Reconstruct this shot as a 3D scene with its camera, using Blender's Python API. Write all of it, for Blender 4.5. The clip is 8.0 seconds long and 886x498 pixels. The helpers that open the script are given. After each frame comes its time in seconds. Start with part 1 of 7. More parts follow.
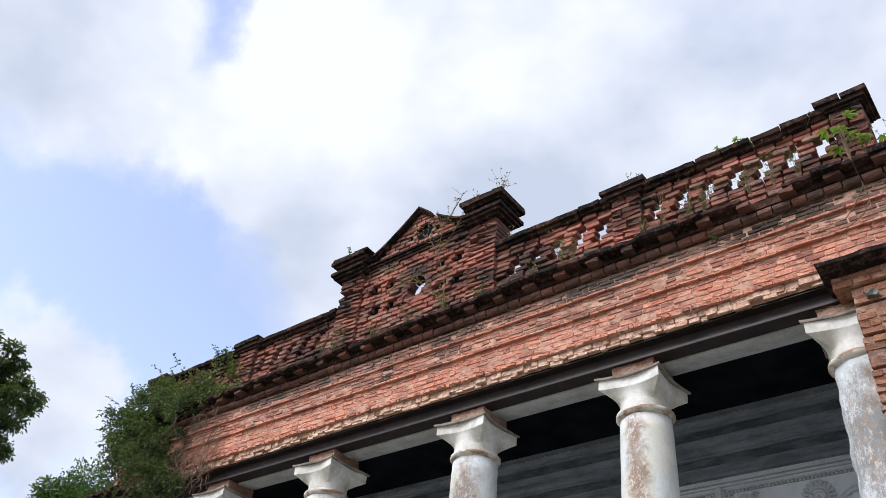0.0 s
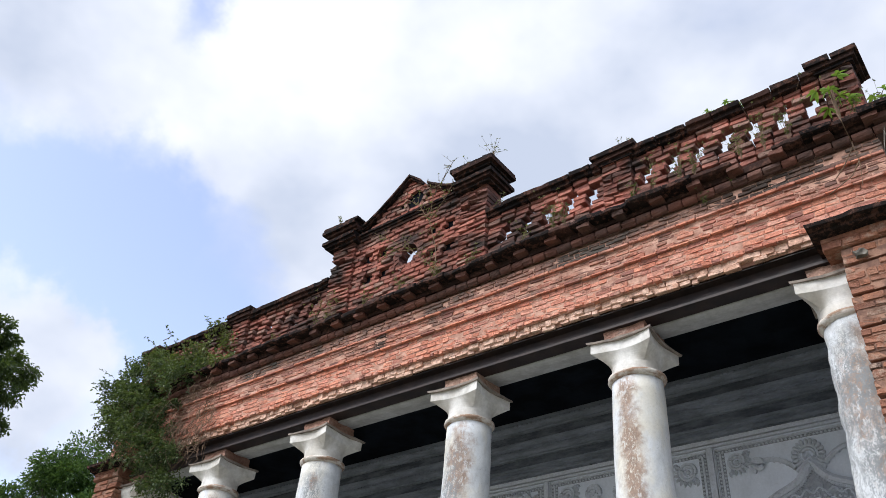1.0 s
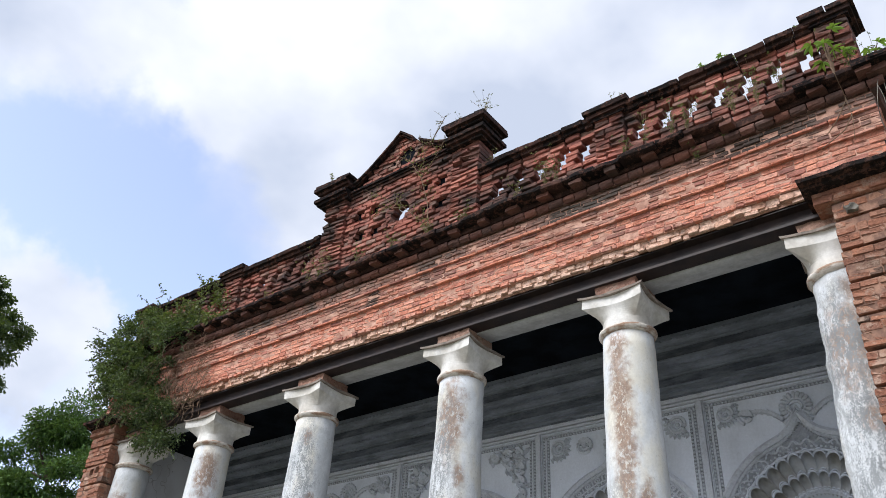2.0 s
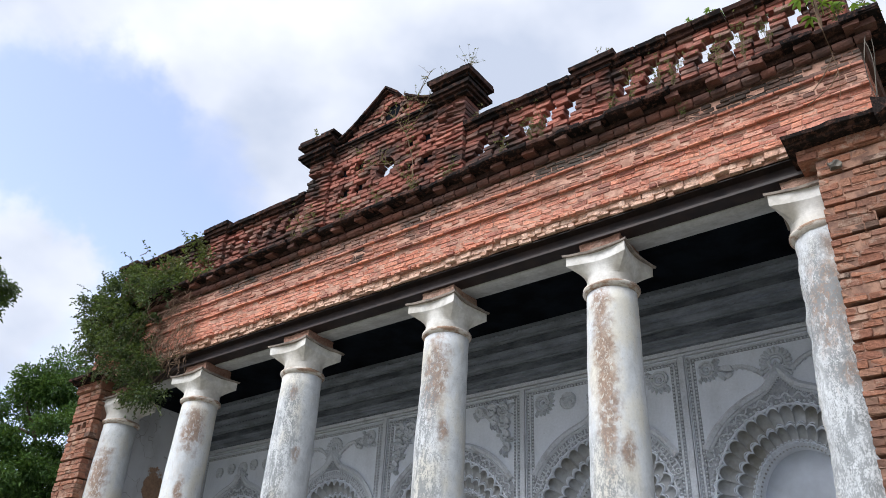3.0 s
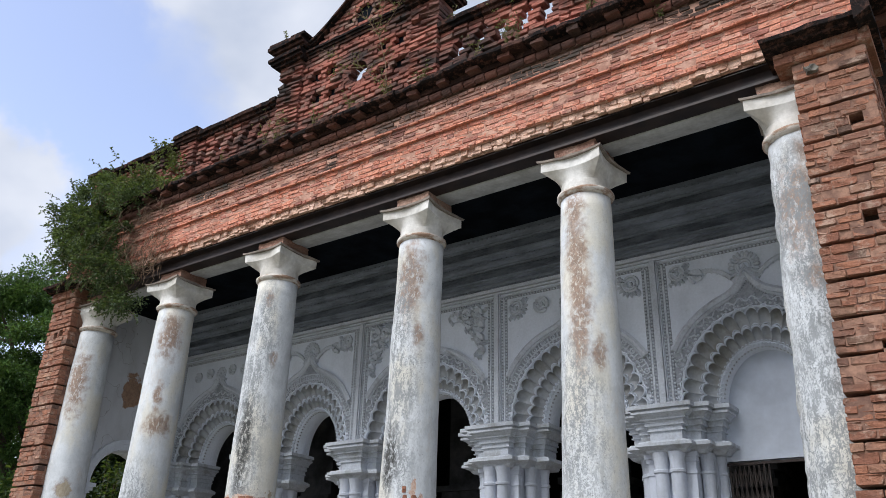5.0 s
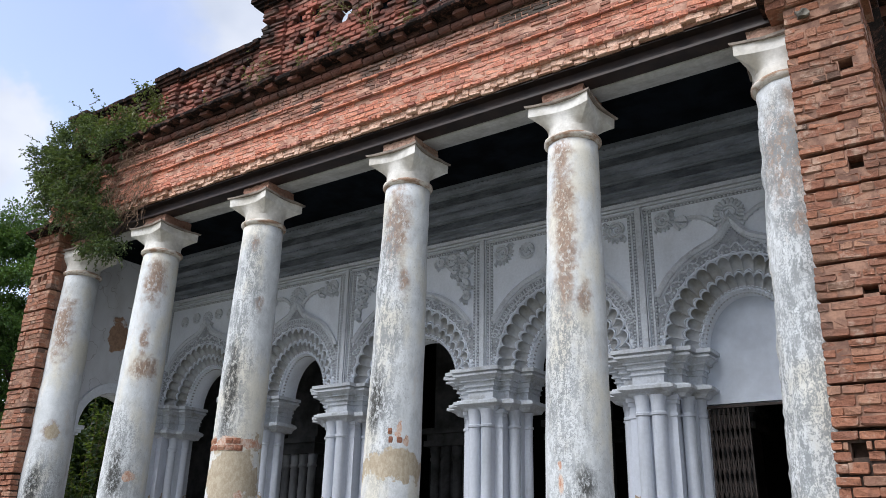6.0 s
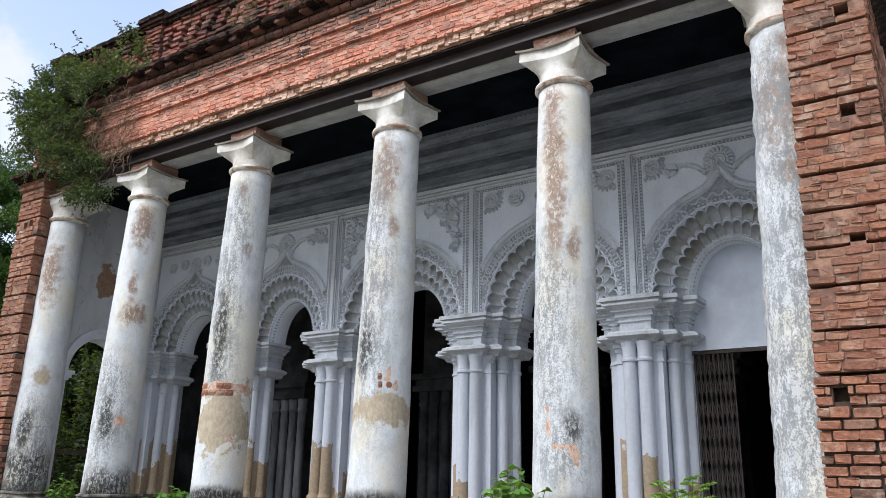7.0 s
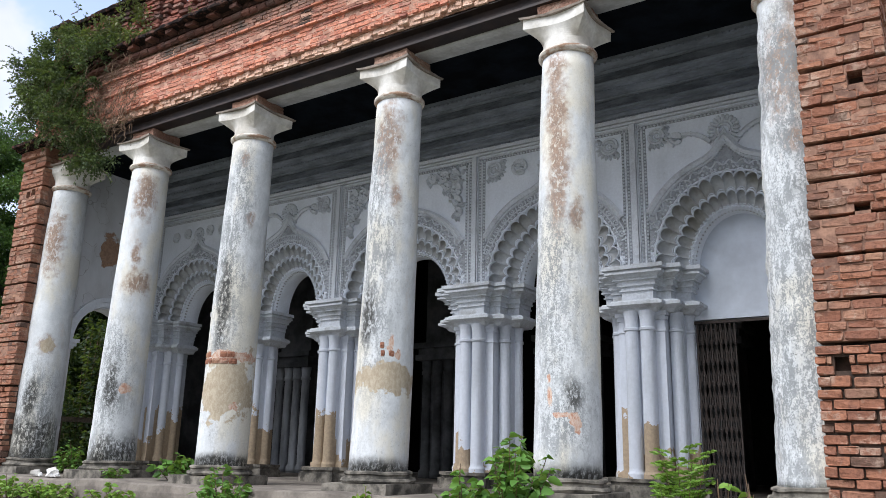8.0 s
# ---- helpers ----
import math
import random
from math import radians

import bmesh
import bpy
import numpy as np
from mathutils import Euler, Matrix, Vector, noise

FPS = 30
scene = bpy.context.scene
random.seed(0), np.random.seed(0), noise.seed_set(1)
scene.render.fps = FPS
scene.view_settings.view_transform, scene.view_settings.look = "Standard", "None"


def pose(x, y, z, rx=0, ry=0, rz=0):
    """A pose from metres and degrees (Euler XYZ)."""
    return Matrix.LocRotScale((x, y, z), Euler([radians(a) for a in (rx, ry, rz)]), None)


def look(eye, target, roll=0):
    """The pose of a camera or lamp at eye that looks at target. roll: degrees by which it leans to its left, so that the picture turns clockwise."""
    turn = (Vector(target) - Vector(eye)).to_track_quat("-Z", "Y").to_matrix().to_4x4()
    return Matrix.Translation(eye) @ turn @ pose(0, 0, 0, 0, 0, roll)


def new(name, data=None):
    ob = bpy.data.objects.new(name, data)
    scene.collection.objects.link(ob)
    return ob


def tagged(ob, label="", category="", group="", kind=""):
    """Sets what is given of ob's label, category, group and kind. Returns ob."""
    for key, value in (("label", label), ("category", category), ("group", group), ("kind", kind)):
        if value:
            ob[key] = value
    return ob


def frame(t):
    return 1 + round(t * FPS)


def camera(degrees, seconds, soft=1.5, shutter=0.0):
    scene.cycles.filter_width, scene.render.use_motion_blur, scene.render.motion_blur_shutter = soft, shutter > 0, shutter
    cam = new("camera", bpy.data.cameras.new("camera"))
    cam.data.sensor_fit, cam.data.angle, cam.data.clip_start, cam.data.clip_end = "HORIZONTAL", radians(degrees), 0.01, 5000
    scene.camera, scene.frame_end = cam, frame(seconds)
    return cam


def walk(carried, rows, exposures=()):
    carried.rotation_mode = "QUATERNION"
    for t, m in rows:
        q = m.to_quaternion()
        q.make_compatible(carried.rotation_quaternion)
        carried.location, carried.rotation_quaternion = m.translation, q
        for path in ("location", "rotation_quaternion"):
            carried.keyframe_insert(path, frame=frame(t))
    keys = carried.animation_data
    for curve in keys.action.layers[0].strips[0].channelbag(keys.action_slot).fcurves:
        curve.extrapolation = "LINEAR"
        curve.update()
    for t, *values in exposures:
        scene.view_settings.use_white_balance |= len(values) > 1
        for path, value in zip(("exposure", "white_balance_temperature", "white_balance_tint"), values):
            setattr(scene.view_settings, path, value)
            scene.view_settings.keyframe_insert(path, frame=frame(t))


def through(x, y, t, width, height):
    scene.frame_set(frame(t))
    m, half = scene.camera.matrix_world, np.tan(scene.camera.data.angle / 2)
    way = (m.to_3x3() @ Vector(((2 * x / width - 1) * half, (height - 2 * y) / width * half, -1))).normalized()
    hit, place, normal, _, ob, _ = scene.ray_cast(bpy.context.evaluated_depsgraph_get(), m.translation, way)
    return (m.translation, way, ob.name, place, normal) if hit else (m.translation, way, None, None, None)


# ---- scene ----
cam = camera(57.9, 8.0, soft=0.85)
PATH = [
    (0, (12.877, -7.39, 0.21), (11.853, -6.217, 1.466), 5.7),
    (0.5, (12.875, -7.381, 0.204), (11.848, -6.182, 1.433), 4.8),
    (1, (12.87, -7.372, 0.2), (11.837, -6.146, 1.396), 4.2),
    (1.5, (12.871, -7.365, 0.198), (11.827, -6.11, 1.353), 3.8),
    (3, (12.888, -7.326, 0.208), (11.829, -5.97, 1.229), 2.8),
    (3.5, (12.889, -7.319, 0.214), (11.832, -5.931, 1.192), 2.5),
    (4, (12.894, -7.32, 0.22), (11.836, -5.897, 1.144), 2.1),
    (4.5, (12.892, -7.321, 0.22), (11.829, -5.868, 1.092), 1.7),
    (6, (12.876, -7.308, 0.206), (11.813, -5.762, 0.899), 1.3),
    (6.5, (12.873, -7.308, 0.202), (11.813, -5.734, 0.834), 1.2),
    (7, (12.861, -7.302, 0.2), (11.801, -5.705, 0.77), 1.2),
    (7.5, (12.861, -7.296, 0.199), (11.791, -5.689, 0.721), 1.2),
    (8, (12.861, -7.282, 0.2), (11.784, -5.672, 0.697), 1.3),
]
walk(cam, [(t, look(eye, target, roll)) for t, eye, target, roll in PATH],
     [(0.0, 0.62), (1.5, 0.66), (3.0, 0.66), (4.5, 0.47), (6.0, 0.61), (8.0, 0.73)])

# ---- world and sun ----
SUN_AZ, SUN_EL = radians(196), radians(50)      # compass turn of the sun (0 = +y, clockwise) and its height
world = bpy.data.worlds.new("sky_world")
scene.world = world
world.use_nodes = True
wt = world.node_tree
wt.nodes.clear()


def wnode(kind, **sets):
    n = wt.nodes.new(kind)
    for k, v in sets.items():
        if k in n.inputs:
            n.inputs[k].default_value = v
    return n


def wlink(a, b):
    wt.links.new(a, b)


sky = wt.nodes.new("ShaderNodeTexSky")
sky.sky_type, sky.sun_disc, sky.sun_elevation, sky.sun_rotation = "NISHITA", False, SUN_EL, SUN_AZ
sky.air_density, sky.dust_density, sky.ozone_density = 1.0, 1.5, 1.5
tc = wt.nodes.new("ShaderNodeTexCoord")
mp = wt.nodes.new("ShaderNodeMapping")
mp.inputs["Scale"].default_value = (1.0, 1.0, 1.5)
mp.inputs["Location"].default_value = (0.35, 0.1, 0.2)
wlink(tc.outputs["Generated"], mp.inputs["Vector"])
n1 = wnode("ShaderNodeTexNoise", Scale=1.7, Detail=7.0, Roughness=0.52, Distortion=0.35)
wlink(mp.outputs["Vector"], n1.inputs["Vector"])

# the cloud edges are drawn ragged by a warped direction
nw = wnode("ShaderNodeTexNoise", Scale=4.0, Detail=6.0, Roughness=0.6)
wlink(tc.outputs["Generated"], nw.inputs["Vector"])
ws = wt.nodes.new("ShaderNodeVectorMath")
ws.operation = "MULTIPLY_ADD"
ws.inputs[1].default_value, ws.inputs[2].default_value = (0.28, 0.28, 0.28), (-0.14, -0.14, -0.14)
wlink(nw.outputs["Color"], ws.inputs[0])
warp = wt.nodes.new("ShaderNodeVectorMath")
warp.operation = "ADD"
wlink(tc.outputs["Generated"], warp.inputs[0])
wlink(ws.outputs["Vector"], warp.inputs[1])


def sky_blob(direction, inner, outer, gain):
    """A soft cloud bank or a gap round a direction of the sky."""
    d = wt.nodes.new("ShaderNodeVectorMath")
    d.operation = "DOT_PRODUCT"
    d.inputs[1].default_value = Vector(direction).normalized()
    nv = wt.nodes.new("ShaderNodeVectorMath")
    nv.operation = "NORMALIZE"
    wlink(warp.outputs["Vector"], nv.inputs[0])
    wlink(nv.outputs["Vector"], d.inputs[0])
    m = wt.nodes.new("ShaderNodeMapRange")
    m.interpolation_type = "SMOOTHSTEP"
    m.inputs["From Min"].default_value, m.inputs["From Max"].default_value = math.cos(radians(outer)), math.cos(radians(inner))
    m.inputs["To Min"].default_value, m.inputs["To Max"].default_value = 0.0, gain
    wlink(d.outputs["Value"], m.inputs["Value"])
    return m.outputs["Result"]


# cloud banks and gaps: direction, inner and outer degrees, gain
SKY_BLOBS = [((-0.70, 0.12, 0.70), 4, 11, 0.30), ((-0.55, 0.36, 0.75), 4, 26, 0.22), ((-0.2, 0.6, 0.78), 5, 30, 0.2), ((-0.80, 0.22, 0.56), 2, 13, -0.34), ((-0.745, 0.41, 0.525), 1, 9, -0.24),
             ((-0.616, 0.229, 0.754), 0.5, 6, -0.33), ((-0.865, 0.29, 0.41), 3, 7.5, 0.30), ((0.2, -0.8, 0.5), 20, 70, 0.3)]
cover = n1.outputs["Fac"]
for blob in SKY_BLOBS:
    add = wt.nodes.new("ShaderNodeMath")
    add.operation = "ADD"
    wlink(cover, add.inputs[0])
    wlink(sky_blob(*blob), add.inputs[1])
    cover = add.outputs["Value"]
ramp = wt.nodes.new("ShaderNodeMapRange")
ramp.interpolation_type = "SMOOTHSTEP"
ramp.inputs["From Min"].default_value, ramp.inputs["From Max"].default_value = 0.36, 0.66
wlink(cover, ramp.inputs["Value"])
n2 = wnode("ShaderNodeTexNoise", Scale=3.1, Detail=5.0, Roughness=0.5)
wlink(mp.outputs["Vector"], n2.inputs["Vector"])
cl = wt.nodes.new("ShaderNodeValToRGB")
cl.color_ramp.elements[0].position, cl.color_ramp.elements[0].color = 0.38, (0.62, 0.67, 0.77, 1)
cl.color_ramp.elements[1].position, cl.color_ramp.elements[1].color = 0.62, (1.0, 1.0, 1.02, 1)
wlink(n2.outputs["Fac"], cl.inputs["Fac"])
cb = wt.nodes.new("ShaderNodeMix")
cb.data_type, cb.blend_type = "RGBA", "MULTIPLY"
cb.inputs["Factor"].default_value = 1.0
wlink(cl.outputs["Color"], cb.inputs["A"])
cb.inputs["B"].default_value = (6.4, 6.65, 7.2, 1)
sk = wt.nodes.new("ShaderNodeMix")
sk.data_type, sk.blend_type = "RGBA", "MULTIPLY"
sk.inputs["Factor"].default_value = 1.0
wlink(sky.outputs["Color"], sk.inputs["A"])
sk.inputs["B"].default_value = (2.9, 2.4, 2.25, 1)
mx = wt.nodes.new("ShaderNodeMix")
mx.data_type = "RGBA"
wlink(ramp.outputs["Result"], mx.inputs["Factor"])
wlink(sk.outputs["Result"], mx.inputs["A"])
wlink(cb.outputs["Result"], mx.inputs["B"])
bg = wnode("ShaderNodeBackground", Strength=0.10)
wlink(mx.outputs["Result"], bg.inputs["Color"])
wo = wt.nodes.new("ShaderNodeOutputWorld")
wlink(bg.outputs["Background"], wo.inputs["Surface"])

sun_data = bpy.data.lights.new("sun", "SUN")
sun_data.energy, sun_data.angle, sun_data.color = 2.9, radians(38), (0.99, 0.99, 1.0)
sun = new("sun", sun_data)
sun_dir = Vector((math.sin(SUN_AZ) * math.cos(SUN_EL), math.cos(SUN_AZ) * math.cos(SUN_EL), math.sin(SUN_EL)))
sun.matrix_world = look(sun_dir * 60, (0, 0, 0))

# ---- materials ----
def material(name):
    m = bpy.data.materials.new(name)
    m.use_nodes = True
    t = m.node_tree
    b = t.nodes["Principled BSDF"]
    return m, t, b


def nd(t, kind, **sets):
    n = t.nodes.new(kind)
    for k, v in sets.items():
        n.inputs[k].default_value = v
    return n


def coords(t, scale=(1, 1, 1), world_space=True):
    """World-space position, scaled per axis."""
    if world_space:
        g = t.nodes.new("ShaderNodeNewGeometry").outputs["Position"]
    else:
        g = t.nodes.new("ShaderNodeTexCoord").outputs["Object"]
    m = t.nodes.new("ShaderNodeMapping")
    m.inputs["Scale"].default_value = scale
    t.links.new(g, m.inputs["Vector"])
    return m.outputs["Vector"]


def noise_fac(t, vec, scale, detail=4.0, rough=0.55, distort=0.0):
    n = nd(t, "ShaderNodeTexNoise", Scale=scale, Detail=detail, Roughness=rough, Distortion=distort)
    t.links.new(vec, n.inputs["Vector"])
    return n.outputs["Fac"]


def remap(t, value, a, b, lo=0.0, hi=1.0):
    m = t.nodes.new("ShaderNodeMapRange")
    m.interpolation_type = "SMOOTHSTEP"
    for k, v in (("From Min", a), ("From Max", b), ("To Min", lo), ("To Max", hi)):
        m.inputs[k].default_value = v
    t.links.new(value, m.inputs["Value"])
    return m.outputs["Result"]


def math_op(t, op, a, b):
    m = t.nodes.new("ShaderNodeMath")
    m.operation = op
    for i, v in enumerate((a, b)):
        if isinstance(v, (int, float)):
            m.inputs[i].default_value = v
        else:
            t.links.new(v, m.inputs[i])
    return m.outputs["Value"]


def blend(t, fac, a, b, mode="MIX"):
    m = t.nodes.new("ShaderNodeMix")
    m.data_type, m.blend_type = "RGBA", mode
    for key, v in (("Factor", fac), ("A", a), ("B", b)):
        if isinstance(v, tuple):
            m.inputs[key].default_value = (*v, 1.0)
        elif isinstance(v, float):
            m.inputs[key].default_value = v
        else:
            t.links.new(v, m.inputs[key])
    return m.outputs["Result"]


def ramp_of(t, fac, stops):
    r = t.nodes.new("ShaderNodeValToRGB")
    e = r.color_ramp.elements
    while len(e) < len(stops):
        e.new(0.5)
    for i, (p, c) in enumerate(stops):
        e[i].position, e[i].color = p, (*c, 1.0)
    t.links.new(fac, r.inputs["Fac"])
    return r.outputs["Color"]


def bump_of(t, bsdf, height, strength=0.4, distance=0.01):
    b = t.nodes.new("ShaderNodeBump")
    b.inputs["Strength"].default_value, b.inputs["Distance"].default_value = strength, distance
    t.links.new(height, b.inputs["Height"])
    t.links.new(b.outputs["Normal"], bsdf.inputs["Normal"])


def per_piece(t):
    """A random number for each piece, whether an object of its own or an island of a joined mesh."""
    o = t.nodes.new("ShaderNodeObjectInfo").outputs["Random"]
    g = t.nodes.new("ShaderNodeNewGeometry").outputs["Random Per Island"]
    return math_op(t, "FRACT", math_op(t, "ADD", o, g), 0.0)


def patch_mask(t, centre, radii, wobble=0.55, scale=3.0, edge=0.12):
    """A ragged patch round a place of the world, as a mask."""
    g = t.nodes.new("ShaderNodeNewGeometry").outputs["Position"]
    m = t.nodes.new("ShaderNodeMapping")
    m.vector_type = "POINT"
    m.inputs["Scale"].default_value = [1 / r for r in radii]
    m.inputs["Location"].default_value = [-c / r for c, r in zip(centre, radii)]
    t.links.new(g, m.inputs["Vector"])
    ln = t.nodes.new("ShaderNodeVectorMath")
    ln.operation = "LENGTH"
    t.links.new(m.outputs["Vector"], ln.inputs[0])
    n = noise_fac(t, coords(t), scale, 6.0, 0.6)
    v = math_op(t, "ADD", ln.outputs["Value"], math_op(t, "MULTIPLY", math_op(t, "SUBTRACT", n, 0.5), wobble * 4))
    return remap(t, v, 1.0 - edge, 1.0 + edge, 1.0, 0.0)


def max_of(t, masks):
    v = masks[0]
    for m in masks[1:]:
        v = math_op(t, "MAXIMUM", v, m)
    return v


def brick_material(name, stops, soot, soot_colour, smear, smear_colour=(0.45, 0.33, 0.25), marks=()):
    m, t, b = material(name)
    col = ramp_of(t, per_piece(t), stops)
    v = coords(t)
    fine = noise_fac(t, v, 38.0, 5.0, 0.65)
    pits = noise_fac(t, v, 17.0, 8.0, 0.75)
    col = blend(t, remap(t, pits, 0.36, 0.46, 0.65, 0.0), col, (0.15, 0.075, 0.055))
    col = blend(t, 0.6, col, ramp_of(t, fine, [(0.3, (0.55, 0.5, 0.48)), (0.7, (1.25, 1.2, 1.15))]), "MULTIPLY")
    mottle = noise_fac(t, v, 9.0, 7.0, 0.7)
    col = blend(t, remap(t, mottle, 0.50, 0.64, 0.0, 0.45), col, (0.20, 0.10, 0.075))
    mid = noise_fac(t, v, 5.0, 8.0, 0.72)
    col = blend(t, remap(t, mid, 0.52, 0.64, 0.0, smear), col, smear_colour)
    big = noise_fac(t, coords(t, (0.8, 0.8, 1.3)), 1.5, 7.0, 0.62)
    col = blend(t, remap(t, big, 0.62 - 0.3 * soot, 0.92 - 0.3 * soot, 0.0, min(1.0, 0.35 + soot)), col, soot_colour)
    for centre, radii in marks:
        col = blend(t, math_op(t, "MULTIPLY", patch_mask(t, centre, radii, 0.5, 6.0, 0.5), remap(t, pits, 0.35, 0.5, 0.5, 0.95)), col, (0.045, 0.035, 0.03))
    t.links.new(col, b.inputs["Base Color"])
    b.inputs["Roughness"].default_value = 0.92
    b.inputs["Specular IOR Level"].default_value = 0.2
    bump_of(t, b, math_op(t, "ADD", math_op(t, "ADD", fine, pits), math_op(t, "ADD", mid, mottle)), 0.95, 0.016)
    return m


ORANGE = [(0.0, (0.515, 0.200, 0.138)), (0.2, (0.639, 0.265, 0.180)), (0.42, (0.700, 0.321, 0.223)), (0.62, (0.556, 0.219, 0.157)), (0.78, (0.659, 0.335, 0.257)), (0.90, (0.412, 0.172, 0.133)), (1.0, (0.278, 0.130, 0.109))]
DEEP = [(0.0, (0.28, 0.098, 0.078)), (0.3, (0.39, 0.142, 0.108)), (0.6, (0.47, 0.19, 0.145)), (0.8, (0.25, 0.108, 0.09)), (0.92, (0.42, 0.27, 0.22)), (1.0, (0.13, 0.068, 0.056))]
M_BRICK = brick_material("facade_brick", ORANGE, 0.40, (0.16, 0.105, 0.085), 0.42, (0.66, 0.42, 0.32), [((11.2, -0.35, 6.1), (0.7, 0.4, 0.14))])
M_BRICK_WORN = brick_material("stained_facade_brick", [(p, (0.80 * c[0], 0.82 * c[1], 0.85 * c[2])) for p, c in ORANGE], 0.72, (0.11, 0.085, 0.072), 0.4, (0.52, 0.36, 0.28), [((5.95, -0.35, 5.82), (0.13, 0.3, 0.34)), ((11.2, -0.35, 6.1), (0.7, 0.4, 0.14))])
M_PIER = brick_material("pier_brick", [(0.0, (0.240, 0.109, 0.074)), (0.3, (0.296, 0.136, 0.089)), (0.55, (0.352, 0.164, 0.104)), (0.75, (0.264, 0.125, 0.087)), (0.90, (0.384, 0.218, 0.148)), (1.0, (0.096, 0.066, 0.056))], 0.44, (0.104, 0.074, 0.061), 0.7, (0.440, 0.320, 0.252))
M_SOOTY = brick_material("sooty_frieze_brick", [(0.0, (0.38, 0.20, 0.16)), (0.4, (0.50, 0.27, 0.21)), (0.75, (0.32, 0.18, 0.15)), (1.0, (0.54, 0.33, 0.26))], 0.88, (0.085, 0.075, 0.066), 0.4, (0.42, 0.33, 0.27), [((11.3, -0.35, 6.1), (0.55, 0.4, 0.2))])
M_OLD = brick_material("weathered_brick", DEEP, 0.82, (0.035, 0.028, 0.026), 0.28, (0.42, 0.30, 0.25))
M_COPING = brick_material("blackened_coping", [(0.0, (0.012, 0.011, 0.012)), (0.7, (0.020, 0.017, 0.017)), (1.0, (0.055, 0.032, 0.028))], 0.40, (0.011, 0.010, 0.011), 0.10, (0.10, 0.08, 0.07))
M_FRINGE = brick_material("broken_fringe", [(0.0, (0.70, 0.46, 0.36)), (0.5, (0.78, 0.55, 0.44)), (1.0, (0.62, 0.37, 0.27))], 0.10, (0.18, 0.10, 0.075), 0.7, (0.78, 0.56, 0.46))


def plain_material(name, a, b_col, scale=6.0, rough=0.9, bump=0.3, metal=0.0, stretch=(1, 1, 1), distance=0.01, lo=0.35, hi=0.65):
    m, t, b = material(name)
    v = coords(t, stretch)
    f = noise_fac(t, v, scale, 6.0, 0.6)
    g = noise_fac(t, v, scale * 7, 4.0, 0.6)
    col = blend(t, remap(t, f, lo, hi), a, b_col)
    col = blend(t, 0.4, col, ramp_of(t, g, [(0.3, (0.6, 0.6, 0.6)), (0.7, (1.2, 1.2, 1.2))]), "MULTIPLY")
    t.links.new(col, b.inputs["Base Color"])
    b.inputs["Roughness"].default_value, b.inputs["Metallic"].default_value = rough, metal
    b.inputs["Specular IOR Level"].default_value = 0.25
    bump_of(t, b, math_op(t, "ADD", f, math_op(t, "MULTIPLY", g, 0.5)), bump, distance)
    return m


M_MORTAR = plain_material("lime_mortar", (0.56, 0.34, 0.26), (0.32, 0.17, 0.125), 6.5, 0.95, 0.5)
M_BEDDING = plain_material("pier_bedding", (0.33, 0.19, 0.135), (0.15, 0.085, 0.065), 8.0, 0.95, 0.5)
M_MORTAR_DARK = plain_material("sooty_mortar", (0.10, 0.065, 0.05), (0.035, 0.028, 0.024), 7.0, 0.95, 0.5)
M_STEEL = plain_material("painted_steel", (0.022, 0.017, 0.018), (0.04, 0.027, 0.025), 5.0, 0.55, 0.2)
M_RUST = plain_material("rusty_iron", (0.045, 0.040, 0.038), (0.07, 0.055, 0.05), 12.0, 0.7, 0.3, 0.3)
M_SOFFIT = plain_material("soffit_plaster", (0.55, 0.56, 0.57), (0.42, 0.42, 0.42), 3.0, 0.9, 0.2)
# near-black: the ceiling's and pediment holes' shade is put into this colour
M_DEEP_SHADE = plain_material("deep_shade", (0.008, 0.011, 0.016), (0.003, 0.004, 0.006), 2.0, 0.95, 0.4)
M_FRIEZE = plain_material("dark_frieze_plaster", (0.15, 0.168, 0.196), (0.075, 0.084, 0.10), 5.0, 0.95, 0.4, stretch=(0.5, 1, 2))
# cornice grey is darker than the arcade's, with the porch's shade coloured in
M_CORNICE = plain_material("shaded_cornice_plaster", (0.25, 0.28, 0.33), (0.155, 0.175, 0.205), 4.0, 0.95, 0.3, stretch=(0.5, 1, 2))
# hall's shade is put into these colours; the pale copy stands for daylit shafts
M_INNER_LIT = plain_material("lit_pier_limewash", (0.46, 0.48, 0.52), (0.24, 0.25, 0.27), 3.0, 0.95, 0.3, stretch=(1, 1, 0.3))
M_INNER = plain_material("shaded_hall_plaster", (0.11, 0.114, 0.12), (0.045, 0.047, 0.05), 2.0, 0.95, 0.3)
M_DARK = plain_material("unlit_hall", (0.014, 0.014, 0.014), (0.008, 0.008, 0.008), 1.5, 0.95, 0.3)
for dull in (M_DEEP_SHADE, M_DARK, M_COPING, M_FRIEZE):
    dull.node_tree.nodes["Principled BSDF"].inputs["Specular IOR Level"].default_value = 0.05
M_FLOOR = plain_material("worn_floor", (0.22, 0.195, 0.17), (0.125, 0.11, 0.097), 3.0, 0.95, 0.5)
M_STONE = plain_material("mossy_base", (0.24, 0.22, 0.19), (0.05, 0.047, 0.042), 5.0, 0.95, 0.7)
M_SOIL = plain_material("soil_and_litter", (0.25, 0.225, 0.19), (0.12, 0.13, 0.075), 1.2, 0.97, 0.8, distance=0.03)
M_BARK = plain_material("bark", (0.12, 0.095, 0.07), (0.06, 0.05, 0.04), 8.0, 0.95, 0.8, stretch=(1, 1, 0.3))
M_TWIG = plain_material("dry_twig", (0.20, 0.13, 0.085), (0.12, 0.085, 0.06), 12.0, 0.95, 0.3)
